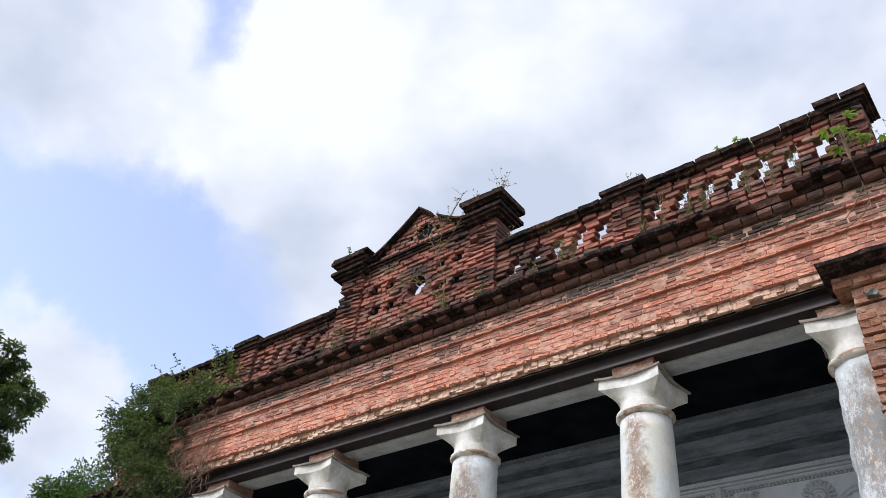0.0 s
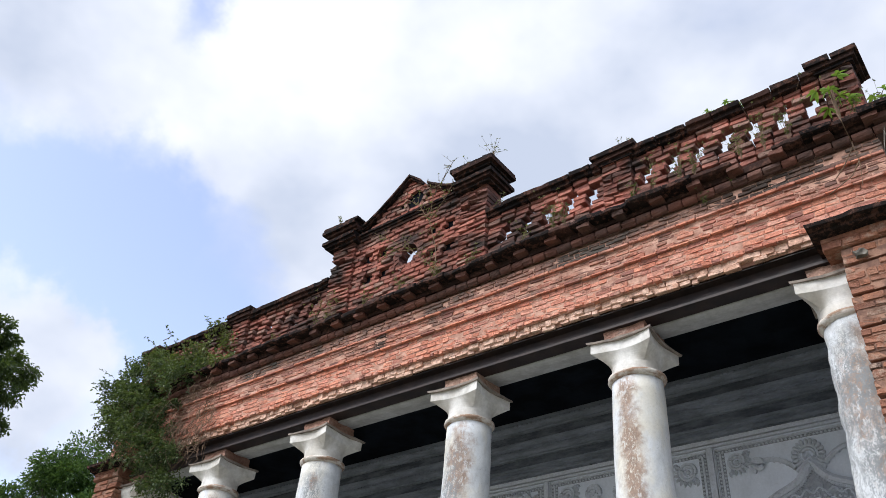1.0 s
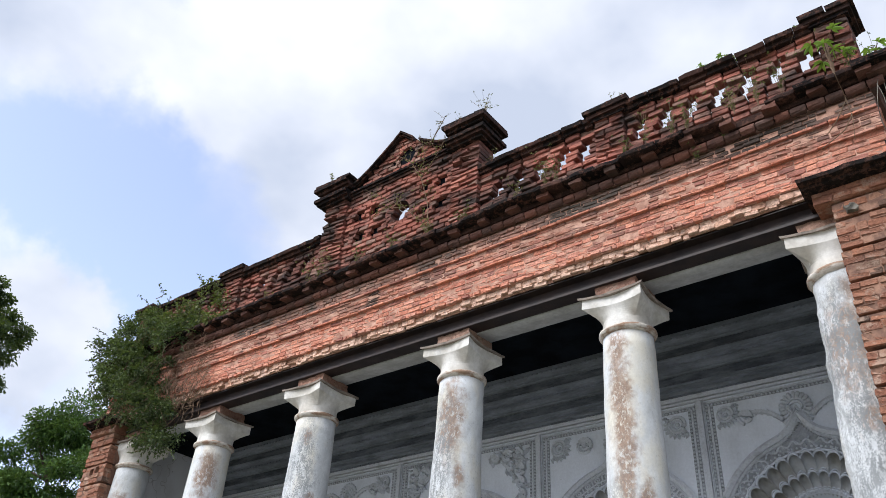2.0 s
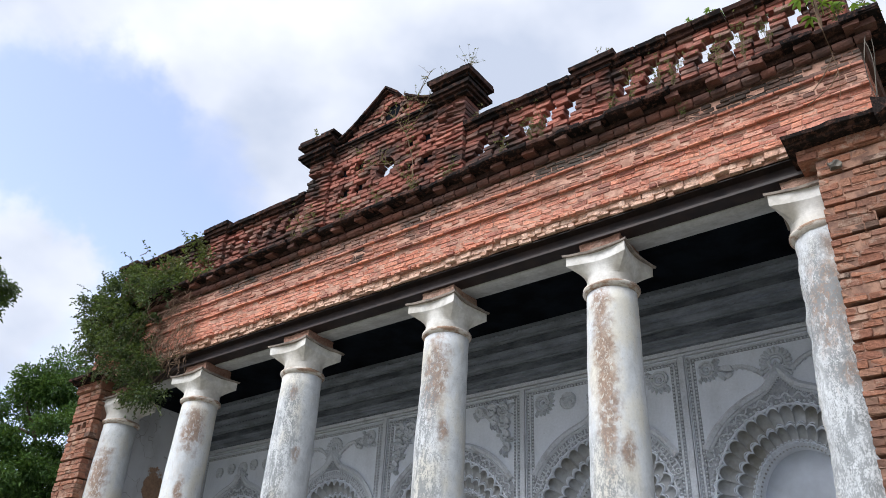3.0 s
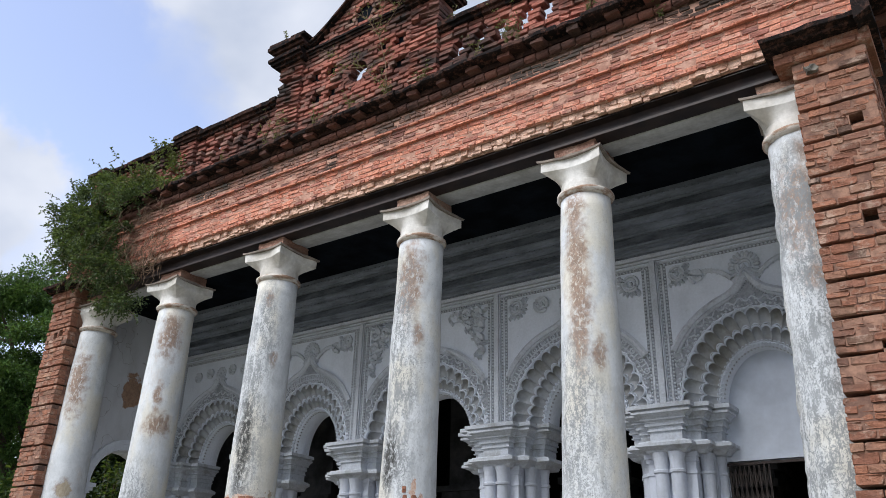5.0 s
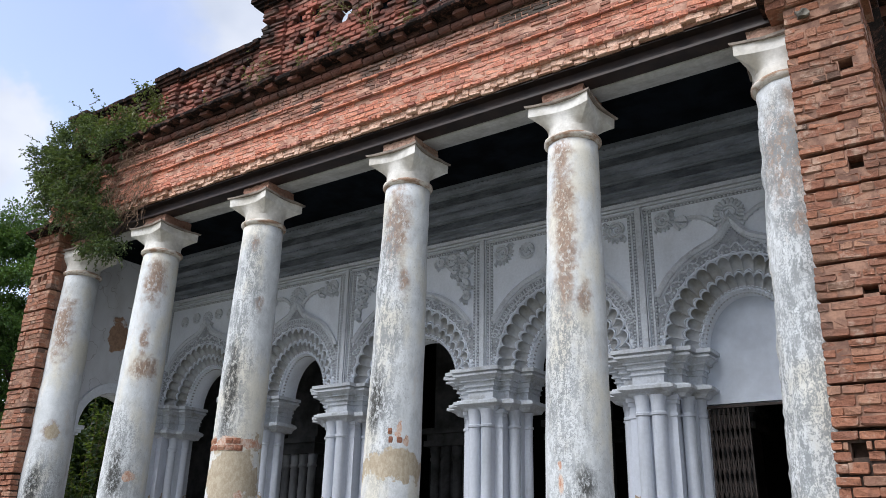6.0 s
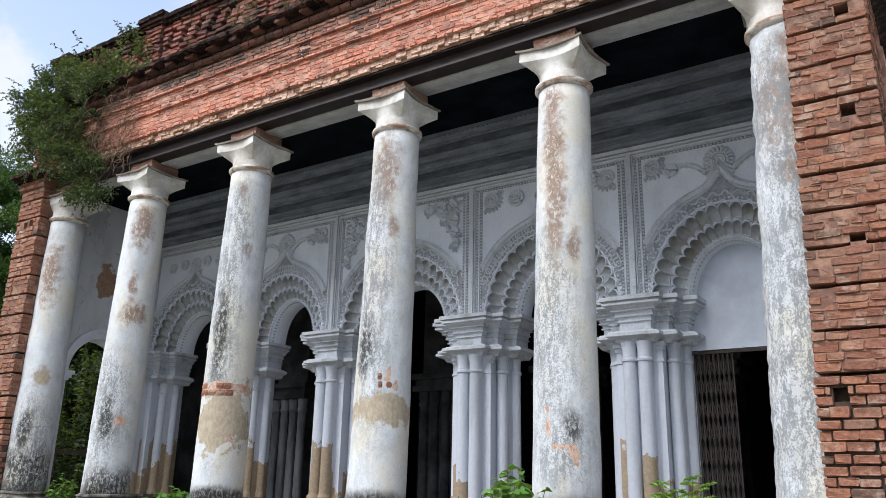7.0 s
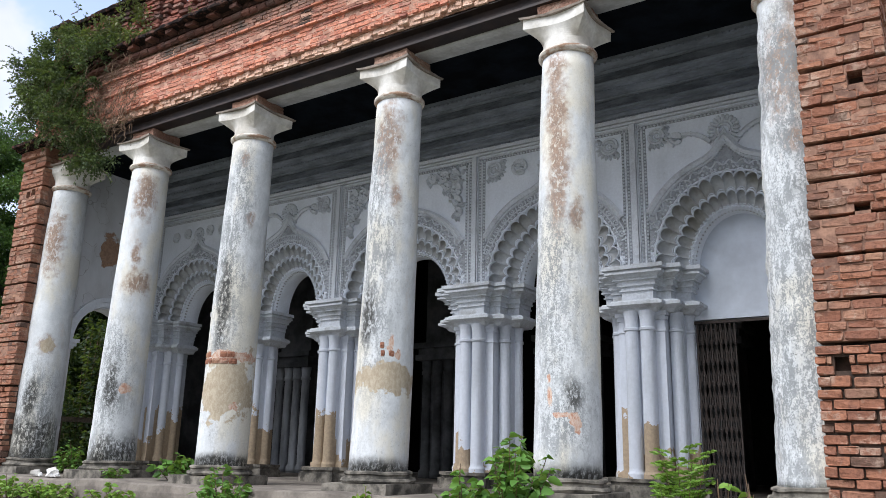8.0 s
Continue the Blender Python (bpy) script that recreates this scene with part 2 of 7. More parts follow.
M_RUBBLE = plain_material("pale_rubble", (0.62, 0.62, 0.62), (0.4, 0.38, 0.35), 6.0, 0.95, 0.5)


def arcade_material():
    """Faintly blue limewash with grey dust, used on the arcade wall and its mouldings."""
    m, t, b = material("blue_white_limewash")
    v = coords(t)
    f = noise_fac(t, coords(t, (1, 1, 0.5)), 2.2, 7.0, 0.6)
    g = noise_fac(t, v, 30.0, 5.0, 0.65)
    col = blend(t, remap(t, f, 0.4, 0.75), (0.75, 0.795, 0.87), (0.62, 0.66, 0.72))
    k = noise_fac(t, v, 9.0, 6.0, 0.7)
    col = blend(t, remap(t, k, 0.62, 0.78, 0.0, 0.6), col, (0.33, 0.34, 0.35))
    col = blend(t, 0.3, col, ramp_of(t, g, [(0.3, (0.75, 0.75, 0.75)), (0.7, (1.15, 1.15, 1.15))]), "MULTIPLY")
    t.links.new(col, b.inputs["Base Color"])
    b.inputs["Roughness"].default_value = 0.9
    b.inputs["Specular IOR Level"].default_value = 0.25
    bump_of(t, b, math_op(t, "ADD", g, k), 0.35, 0.006)
    return m


M_ARCADE = arcade_material()
# shells and sunk grounds: grime and dust, plus recess shade put into the colour
M_SHELL = plain_material("grimy_shaded_shell_limewash", (0.47, 0.49, 0.515), (0.29, 0.283, 0.26), 2.2, 0.92, 0.25, distance=0.006, lo=0.42, hi=0.70)
M_SUNK = plain_material("dusty_shaded_ground", (0.40, 0.425, 0.465), (0.27, 0.285, 0.31), 9.0, 0.95, 0.3, distance=0.005)
M_RELIEF = plain_material("dusty_relief_limewash", (0.60, 0.635, 0.69), (0.41, 0.43, 0.465), 6.0, 0.92, 0.2, distance=0.005, lo=0.50, hi=0.75)
M_INFILL = plain_material("smooth_infill_limewash", (0.63, 0.68, 0.765), (0.60, 0.65, 0.735), 0.5, 0.85, 0.04)


def column_material():
    """Old whitewash: grey weather streaks, peeled coats, bare render and a few bare bricks."""
    m, t, b = material("peeling_whitewash")
    v = coords(t)
    streak = noise_fac(t, coords(t, (1, 1, 0.6)), 5.0, 9.0, 0.68, 0.5)
    grain = noise_fac(t, v, 40.0, 6.0, 0.7)
    chips = noise_fac(t, coords(t, (1, 1, 0.55)), 27.0, 10.0, 0.76, 0.5)
    col = blend(t, remap(t, streak, 0.35, 0.7), (0.655, 0.68, 0.705), (0.50, 0.525, 0.55))
    worn = math_op(t, "MULTIPLY", remap(t, chips, 0.495, 0.535), remap(t, noise_fac(t, coords(t, (1, 1, 0.5)), 2.6, 7.0, 0.62), 0.47, 0.60))
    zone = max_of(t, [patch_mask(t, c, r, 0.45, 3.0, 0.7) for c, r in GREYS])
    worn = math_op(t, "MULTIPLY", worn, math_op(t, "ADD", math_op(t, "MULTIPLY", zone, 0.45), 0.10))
    col = blend(t, worn, col, (0.24, 0.245, 0.245))
    tan = math_op(t, "MULTIPLY", remap(t, noise_fac(t, coords(t, (1, 1, 0.4)), 3.4, 9.0, 0.7), 0.57, 0.66), remap(t, grain, 0.35, 0.55))
    col = blend(t, math_op(t, "MULTIPLY", tan, 0.35), col, (0.46, 0.37, 0.30))
    cream = remap(t, noise_fac(t, coords(t, (1, 1, 0.5)), 1.7, 5.0, 0.6), 0.48, 0.66)
    col = blend(t, math_op(t, "MULTIPLY", cream, 0.8), col, (0.65, 0.615, 0.525))
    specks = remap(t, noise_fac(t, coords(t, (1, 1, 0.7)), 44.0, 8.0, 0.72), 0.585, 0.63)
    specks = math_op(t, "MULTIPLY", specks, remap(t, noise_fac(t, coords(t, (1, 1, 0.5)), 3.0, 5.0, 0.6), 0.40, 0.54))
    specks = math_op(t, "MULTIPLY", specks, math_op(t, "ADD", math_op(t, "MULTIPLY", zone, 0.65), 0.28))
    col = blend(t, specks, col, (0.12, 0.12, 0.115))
    stain = max_of(t, [patch_mask(t, c, r, 0.6, 9.0, 0.6) for c, r in STAINS])
    col = blend(t, math_op(t, "MULTIPLY", stain, remap(t, noise_fac(t, coords(t, (1, 1, 0.6)), 24.0, 9.0, 0.72, 0.4), 0.38, 0.50, 0.25, 0.95)), col, blend(t, remap(t, chips, 0.42, 0.58), (0.31, 0.215, 0.16), (0.23, 0.165, 0.13)))
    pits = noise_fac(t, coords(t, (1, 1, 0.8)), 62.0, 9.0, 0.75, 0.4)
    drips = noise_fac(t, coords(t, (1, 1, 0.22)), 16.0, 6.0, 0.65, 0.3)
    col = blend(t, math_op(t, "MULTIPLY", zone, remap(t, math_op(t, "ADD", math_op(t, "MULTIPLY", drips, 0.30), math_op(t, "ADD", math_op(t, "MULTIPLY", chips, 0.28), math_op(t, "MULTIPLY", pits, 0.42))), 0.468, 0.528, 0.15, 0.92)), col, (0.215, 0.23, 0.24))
    bare = max_of(t, [patch_mask(t, c, r, 0.8, 4.5, 0.10) for c, r in RENDERS])
    col = blend(t, bare, col, blend(t, remap(t, chips, 0.4, 0.6), (0.46, 0.40, 0.31), (0.36, 0.30, 0.22)))
    rot = math_op(t, "MULTIPLY", max_of(t, [patch_mask(t, c, r, 0.4, 3.0, 0.5) for c, r in BLACKS]), remap(t, chips, 0.35, 0.55))
    col = blend(t, math_op(t, "MULTIPLY", rot, 0.95), col, (0.045, 0.045, 0.043))
    red = max_of(t, [patch_mask(t, c, r, 0.7, 9.0, 0.12) for c, r in BARE_BRICKS])
    col = blend(t, red, col, blend(t, remap(t, chips, 0.42, 0.55), (0.42, 0.225, 0.155), (0.55, 0.43, 0.36)))
    col = blend(t, 0.35, col, ramp_of(t, grain, [(0.3, (0.72, 0.72, 0.72)), (0.7, (1.12, 1.12, 1.12))]), "MULTIPLY")
    t.links.new(col, b.inputs["Base Color"])
    b.inputs["Roughness"].default_value = 0.85
    b.inputs["Specular IOR Level"].default_value = 0.25
    h = math_op(t, "SUBTRACT", math_op(t, "ADD", chips, math_op(t, "MULTIPLY", grain, 0.6)), math_op(t, "MULTIPLY", max_of(t, [red, bare]), 0.35))
    bump_of(t, b, h, 0.5, 0.010)
    return m


# the plan of the front columns: their axes at the top and how far each leans, metres a metre
COLS = [0.36, 2.48, 4.745, 7.295, 9.56, 11.79]
LEAN = [0.022, 0.030, 0.023, 0.022, 0.018, 0.020]


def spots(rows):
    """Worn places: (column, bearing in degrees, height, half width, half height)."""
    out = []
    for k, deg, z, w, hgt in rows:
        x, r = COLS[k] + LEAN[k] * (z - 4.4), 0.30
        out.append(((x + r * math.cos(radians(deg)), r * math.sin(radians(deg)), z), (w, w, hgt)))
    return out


STAINS = spots([(4, -88, 3.35, 0.12, 0.95), (4, -92, 4.15, 0.11, 0.25), (4, -50, 2.55, 0.07, 0.16), (4, -86, 2.7, 0.10, 0.3), (3, -76, 3.80, 0.15, 0.45), (3, -50, 3.1, 0.06, 0.16), (2, -60, 4.05, 0.06, 0.12), (2, -30, 3.2, 0.05, 0.10),
                (1, -42, 3.9, 0.15, 0.32), (1, -30, 2.55, 0.17, 0.16), (1, -45, 2.95, 0.06, 0.2), (0, -62, 3.4, 0.16, 0.5), (0, -35, 1.75, 0.13, 0.13), (5, -92, 3.55, 0.2, 0.45), (5, -80, 2.9, 0.12, 0.1), (5, -75, 4.1, 0.08, 0.12)])
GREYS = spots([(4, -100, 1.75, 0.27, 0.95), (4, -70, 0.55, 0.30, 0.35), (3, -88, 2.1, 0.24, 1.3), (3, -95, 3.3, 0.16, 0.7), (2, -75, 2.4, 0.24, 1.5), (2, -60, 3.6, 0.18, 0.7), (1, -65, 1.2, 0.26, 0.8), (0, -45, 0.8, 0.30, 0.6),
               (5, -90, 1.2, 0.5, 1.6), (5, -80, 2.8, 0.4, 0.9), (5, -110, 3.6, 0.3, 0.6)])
RENDERS = spots([(2, -42, 0.98, 0.42, 0.40), (3, -55, 1.00, 0.42, 0.17), (0, -30, 1.75, 0.12, 0.10)])
BLACKS = spots([(0, -30, 0.22, 0.45, 0.42), (1, -35, 0.12, 0.40, 0.25), (1, -60, 1.05, 0.10, 0.3), (0, -55, 0.9, 0.10, 0.3), (2, -75, 2.0, 0.10, 0.6), (3, -98, 1.7, 0.10, 0.35), (2, -42, 0.02, 0.5, 0.12), (3, -53, 0.02, 0.5, 0.12), (4, -66, 0.0, 0.5, 0.10), (4, -55, 0.75, 0.09, 0.16)])
BARE_BRICKS = spots([(2, -42, 1.36, 0.40, 0.07), (3, -25, 1.28, 0.05, 0.07), (3, -42, 1.36, 0.04, 0.09), (4, -72, 0.58, 0.12, 0.03), (4, -98, 0.80, 0.03, 0.18), (2, -25, 0.72, 0.06, 0.05), (4, -52, 0.5, 0.05, 0.10), (1, -25, 1.0, 0.09, 0.08)])
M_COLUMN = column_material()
M_CAPITAL = plain_material("capital_limewash", (0.71, 0.70, 0.675), (0.52, 0.495, 0.45), 2.4, 0.85, 0.35, distance=0.008)


def shaft_material():
    """Pale blue limewash on the clustered shafts, gone to bare brown render near the floor."""
    m, t, b = material("shaft_limewash")
    v = coords(t)
    grain = noise_fac(t, v, 24.0, 5.0, 0.65)
    broad = noise_fac(t, coords(t, (1, 1, 0.35)), 2.5, 6.0, 0.6)
    col = blend(t, remap(t, broad, 0.4, 0.7), (0.61, 0.65, 0.73), (0.49, 0.525, 0.585))
    z = t.nodes.new("ShaderNodeSeparateXYZ")
    t.links.new(v, z.inputs["Vector"])
    # each shaft has lost its coat to a height of its own
    lost = t.nodes.new("ShaderNodeObjectInfo").outputs["Random"]
    level = math_op(t, "SUBTRACT", z.outputs["Z"], math_op(t, "SUBTRACT", math_op(t, "MULTIPLY", lost, 0.95), 0.12))
    level = math_op(t, "ADD", level, math_op(t, "MULTIPLY", math_op(t, "SUBTRACT", noise_fac(t, v, 7.0, 5.0, 0.6), 0.5), 0.75))
    col = blend(t, remap(t, level, 0.06, 0.085, 1.0, 0.0), col, blend(t, remap(t, grain, 0.4, 0.6), (0.42, 0.33, 0.23), (0.33, 0.26, 0.19)))
    col = blend(t, 0.3, col, ramp_of(t, grain, [(0.3, (0.75, 0.75, 0.75)), (0.7, (1.12, 1.12, 1.12))]), "MULTIPLY")
    t.links.new(col, b.inputs["Base Color"])
    b.inputs["Roughness"].default_value = 0.88
    b.inputs["Specular IOR Level"].default_value = 0.25
    bump_of(t, b, grain, 0.3, 0.006)
    return m


M_SHAFT = shaft_material()


def leaf_material(name, a, b_col, c, through=0.28):
    m, t, b = material(name)
    col = ramp_of(t, per_piece(t), [(0.0, a), (0.55, b_col), (1.0, c)])
    t.links.new(col, b.inputs["Base Color"])
    b.inputs["Roughness"].default_value = 0.55
    b.inputs["Specular IOR Level"].default_value = 0.35
    tr = nd(t, "ShaderNodeBsdfTranslucent")
    t.links.new(blend(t, 0.6, col, (0.30, 0.42, 0.05)), tr.inputs["Color"])
    mixer = nd(t, "ShaderNodeMixShader", Fac=through)
    t.links.new(b.outputs["BSDF"], mixer.inputs[1])
    t.links.new(tr.outputs["BSDF"], mixer.inputs[2])
    t.links.new(mixer.outputs["Shader"], t.nodes["Material Output"].inputs["Surface"])
    return m


M_LEAF_TREE = leaf_material("tree_leaf", (0.018, 0.050, 0.012), (0.045, 0.112, 0.022), (0.115, 0.215, 0.045), 0.12)
M_LEAF_DARK = leaf_material("dark_leaf", (0.012, 0.028, 0.014), (0.02, 0.04, 0.018), (0.03, 0.055, 0.022))
M_LEAF_VINE = leaf_material("creeper_leaf", (0.010, 0.022, 0.010), (0.032, 0.058, 0.025), (0.15, 0.20, 0.09), 0.18)
M_LEAF_LIGHT = leaf_material("light_leaf", (0.10, 0.20, 0.03), (0.16, 0.30, 0.05), (0.24, 0.38, 0.07))
M_LEAF_BUSH = leaf_material("bush_leaf", (0.06, 0.15, 0.03), (0.10, 0.23, 0.045), (0.15, 0.30, 0.06))
M_GRASS = leaf_material("dry_weed", (0.10, 0.10, 0.04), (0.17, 0.16, 0.07), (0.24, 0.20, 0.10))
M_LEAF_YOUNG = leaf_material("young_leaf", (0.05, 0.06, 0.024), (0.085, 0.10, 0.036), (0.15, 0.165, 0.055), 0.2)

# ---- building helpers ----
rng = random.Random(7)


def link_mesh(name, bm, mat, parent=None, label="", smooth=False):
    me = bpy.data.meshes.new(name)
    bmesh.ops.recalc_face_normals(bm, faces=bm.faces)
    bm.to_mesh(me)
    bm.free()
    me.materials.append(mat)
    if smooth:
        me.polygons.foreach_set("use_smooth", [True] * len(me.polygons))
    ob = new(name, me)
    if parent is not None:
        ob.parent = parent
    if label:
        ob["label"] = label
    return ob


def part(name, bm, mat, parent, label="", smooth=False):
    return link_mesh(name, bm, mat, parent, label, smooth)


def box(bm, x0, x1, y0, y1, z0, z1, jit=0.0):
    vs = [bm.verts.new((x + rng.uniform(-jit, jit), y + rng.uniform(-jit, jit), z + rng.uniform(-jit, jit)))
          for x in (x0, x1) for y in (y0, y1) for z in (z0, z1)]
    for f in ((0, 1, 3, 2), (4, 6, 7, 5), (0, 4, 5, 1), (2, 3, 7, 6), (0, 2, 6, 4), (1, 5, 7, 3)):
        bm.faces.new([vs[i] for i in f])
    return vs


def wear(bm, amount, scale=3.0, seed=0.0):
    """Uneven old surface: pushes the vertices about by smooth noise."""
    for v in bm.verts:
        p = v.co * scale + Vector((seed, seed * 0.7, -seed))
        v.co += amount * Vector((noise.noise(p), noise.noise(p + Vector((7, 3, 1))), noise.noise(p + Vector((2, 9, 5)))))


def run(bm, profile, a, b, step=0.25, axis="x", closed=True):
    """Sweeps a (depth, height) outline along x or y, in short lengths so that it can be worn."""
    n = max(1, round(abs(b - a) / step))
    rings = []
    for i in range(n + 1):
        u = a + (b - a) * i / n
        rings.append([bm.verts.new((u, d, z) if axis == "x" else (d, u, z)) for d, z in profile])
    k = len(profile)
    for r, s in zip(rings, rings[1:]):
        for j in range(k if closed else k - 1):
            bm.faces.new((r[j], r[(j + 1) % k], s[(j + 1) % k], s[j]))
    if closed:
        bm.faces.new(rings[0])
        bm.faces.new(list(reversed(rings[-1])))


def lathe(bm, profile, cx, cy, segs=40, a0=0.0, a1=2 * math.pi, lean=(0, 0)):
    """Turns a (radius, height) profile round an upright axis; lean shifts the axis per metre of height."""
    full = abs(a1 - a0 - 2 * math.pi) < 1e-6
    n = segs if full else segs + 1
    rings = []
    for r, z in profile:
        rings.append([bm.verts.new((cx + lean[0] * z + r * math.cos(a0 + (a1 - a0) * i / segs),
                                    cy + lean[1] * z + r * math.sin(a0 + (a1 - a0) * i / segs), z)) for i in range(n)])
    for r, s in zip(rings, rings[1:]):
        for i in range(segs):
            bm.faces.new((r[i], r[(i + 1) % n], s[(i + 1) % n], s[i]))
    if full:
        bm.faces.new(list(reversed(rings[0])))
        bm.faces.new(rings[-1])


def tube(bm, pts, radii, sides=6):
    """A tapering tube along points."""
    pts = [Vector(p) for p in pts]
    rings = []
    for i, p in enumerate(pts):
        d = (pts[min(i + 1, len(pts) - 1)] - pts[max(i - 1, 0)])
        d = d.normalized() if d.length > 1e-9 else Vector((0, 0, 1))
        u = d.cross(Vector((0, 0, 1)) if abs(d.z) < 0.9 else Vector((1, 0, 0))).normalized()
        w = d.cross(u)
        r = radii[i] if isinstance(radii, (list, tuple)) else radii
        rings.append([bm.verts.new(p + r * (math.cos(2 * math.pi * k / sides) * u + math.sin(2 * math.pi * k / sides) * w)) for k in range(sides)])
    for a, b in zip(rings, rings[1:]):
        for k in range(sides):
            bm.faces.new((a[k], a[(k + 1) % sides], b[(k + 1) % sides], b[k]))
    bm.faces.new(list(reversed(rings[0])))
    bm.faces.new(rings[-1])


def solid(bm, outline, y0, y1):
    """A plate with an (x, z) outline between two depths."""
    a = [bm.verts.new((x, y0, z)) for x, z in outline]
    b = [bm.verts.new((x, y1, z)) for x, z in outline]
    n = len(outline)
    bm.faces.new(a)
    bm.faces.new(list(reversed(b)))
    for i in range(n):
        bm.faces.new((a[i], b[i], b[(i + 1) % n], a[(i + 1) % n]))


def slab_plan(bm, outline, z0, z1, top_grow=0.0):
    """A layer with an (x, y) outline between two heights; top_grow spreads its upper edge."""
    c = Vector((sum(p[0] for p in outline) / len(outline), sum(p[1] for p in outline) / len(outline)))
    lo = [bm.verts.new((x, y, z0)) for x, y in outline]
    hi = [bm.verts.new((x + top_grow * (1 if x > c.x else -1), y + top_grow * (1 if y > c.y else -1), z1)) for x, y in outline]
    n = len(outline)
    bm.faces.new(list(reversed(lo)))
    bm.faces.new(hi)
    for i in range(n):
        bm.faces.new((lo[i], lo[(i + 1) % n], hi[(i + 1) % n], hi[i]))


def bead(bm, x, z, r, y=2.0, squash=1.3):
    """A small dome."""
    top = bm.verts.new((x, y - r * squash, z))
    rings = []
    for k, (q, d) in enumerate(((0.7, 0.65), (1.0, 0.0))):
        rings.append([bm.verts.new((x + r * q * math.cos(math.pi * i / 3), y - r * squash * d, z + r * q * math.sin(math.pi * i / 3))) for i in range(6)])
    for i in range(6):
        j = (i + 1) % 6
        bm.faces.new((top, rings[0][i], rings[0][j]))
        bm.faces.new((rings[0][i], rings[1][i], rings[1][j], rings[0][j]))


def setting(name, bm, mat, label, category, smooth=False):
    return tagged(link_mesh(name, bm, mat, smooth=smooth), label, category, kind="structure")


# bricks: a few worn shapes shared by all of them, unit size, front at y = -0.5
def brick_shape(k):
    r = random.Random(100 + k)
    rings = []
    # eight corners, each knocked off by its own amount
    corner = []
    for sx, sz in ((-1, -1), (1, -1), (1, 1), (-1, 1)):
        a, b = r.uniform(0.02, 0.20), r.uniform(0.08, 0.46)
        pair = [(sx, sz * (1 - b)), (sx * (1 - a), sz)]
        corner += pair if sx * sz > 0 else pair[::-1]
    for y, s in ((0.5, 1.0), (-0.42, 1.0), (-0.5, 0.90)):
        ring = []
        for i, (sx, sz) in enumerate(corner):
            sh = 1.0 if s == 1.0 else 1 - r.uniform(0.01, 0.09)
            shz = 1.0 if s == 1.0 else 1 - r.uniform(0.03, 0.22)
            ring.append((0.5 * sx * sh, y + (r.uniform(-0.08, 0.07) if s < 1 else 0), 0.5 * sz * shz))
        rings.append(ring)
    verts = [p for ring in rings for p in ring]
    faces = [tuple(range(7, -1, -1)), tuple(range(16, 24))]
    for a in (0, 8):
        for i in range(8):
            j = (i + 1) % 8
            faces.append((a + i, a + j, a + 8 + j, a + 8 + i))
    faces = [tuple(reversed(f)) for f in faces]
    return verts, faces


BRICKS = [brick_shape(k) for k in range(10)]
shape_cache = {}


def shape_mesh(k, mat):
    key = (k, mat.name)
    if key not in shape_cache:
        me = bpy.data.meshes.new("brick")
        me.from_pydata(BRICKS[k][0], [], BRICKS[k][1])
        me.materials.append(mat)
        bm = bmesh.new()
        bm.from_mesh(me)
        bmesh.ops.recalc_face_normals(bm, faces=bm.faces)
        bm.to_mesh(me)
        bm.free()
        shape_cache[key] = me
    return shape_cache[key]


def lay(parent, mat, bricks, limit=300, near=lambda c: -c.x, name="brick", rest_label="further old bricks of the same wall"):
    """bricks: poses (with scale). The ones ahead in the order of near become parts, the rest one joined part."""
    order = sorted(bricks, key=lambda m: near(m.translation))
    r = random.Random(len(order))
    for m in order[:limit]:
        ob = new(name, shape_mesh(r.randrange(10), mat))
        ob.parent = parent
        ob.matrix_basis = m
    rest = order[limit:]
    if rest:
        verts, faces = [], []
        for m in rest:
            vs, fs = BRICKS[r.randrange(10)]
            n = len(verts)
            verts += [tuple(m @ Vector(v)) for v in vs]
            faces += [tuple(n + i for i in f) for f in fs]
        me = bpy.data.meshes.new(name)
        me.from_pydata(verts, [], faces)
        me.materials.append(mat)
        bm = bmesh.new()
        bm.from_mesh(me)
        bmesh.ops.recalc_face_normals(bm, faces=bm.faces)
        bm.to_mesh(me)
        bm.free()
        ob = new(name, me)
        ob.parent = parent
        tagged(ob, rest_label, kind="stuff")


def brick_pose(x, y, z, lx, ly, lz, turn=0.0, jit=0.004, tilt=1.3):
    return (Matrix.Translation((x + rng.uniform(-jit, jit), y + rng.uniform(-jit * 1.6, jit * 1.6), z + rng.uniform(-jit, jit) * 0.6))
            @ pose(0, 0, 0, rng.uniform(-tilt, tilt), rng.uniform(-tilt, tilt) * 0.5, turn + rng.uniform(-tilt, tilt)) @ Matrix.Diagonal((lx, ly, lz, 1)))


def split_round(u, w, z, h, holes):
    """The stretches of a brick from u to w that are left beside the square holes in its course."""
    spans = [(u, w)]
    for hx, hz in holes:
        if abs(z - hz) < 0.05 + 0.3 * h:
            a, b = hx - 0.058, hx + 0.058
            spans = [q for s0, s1 in spans for q in ((s0, min(s1, a)), (max(s0, b), s1)) if q[1] - q[0] > 0.035] if any(s0 < b and s1 > a for s0, s1 in spans) else spans
    return spans


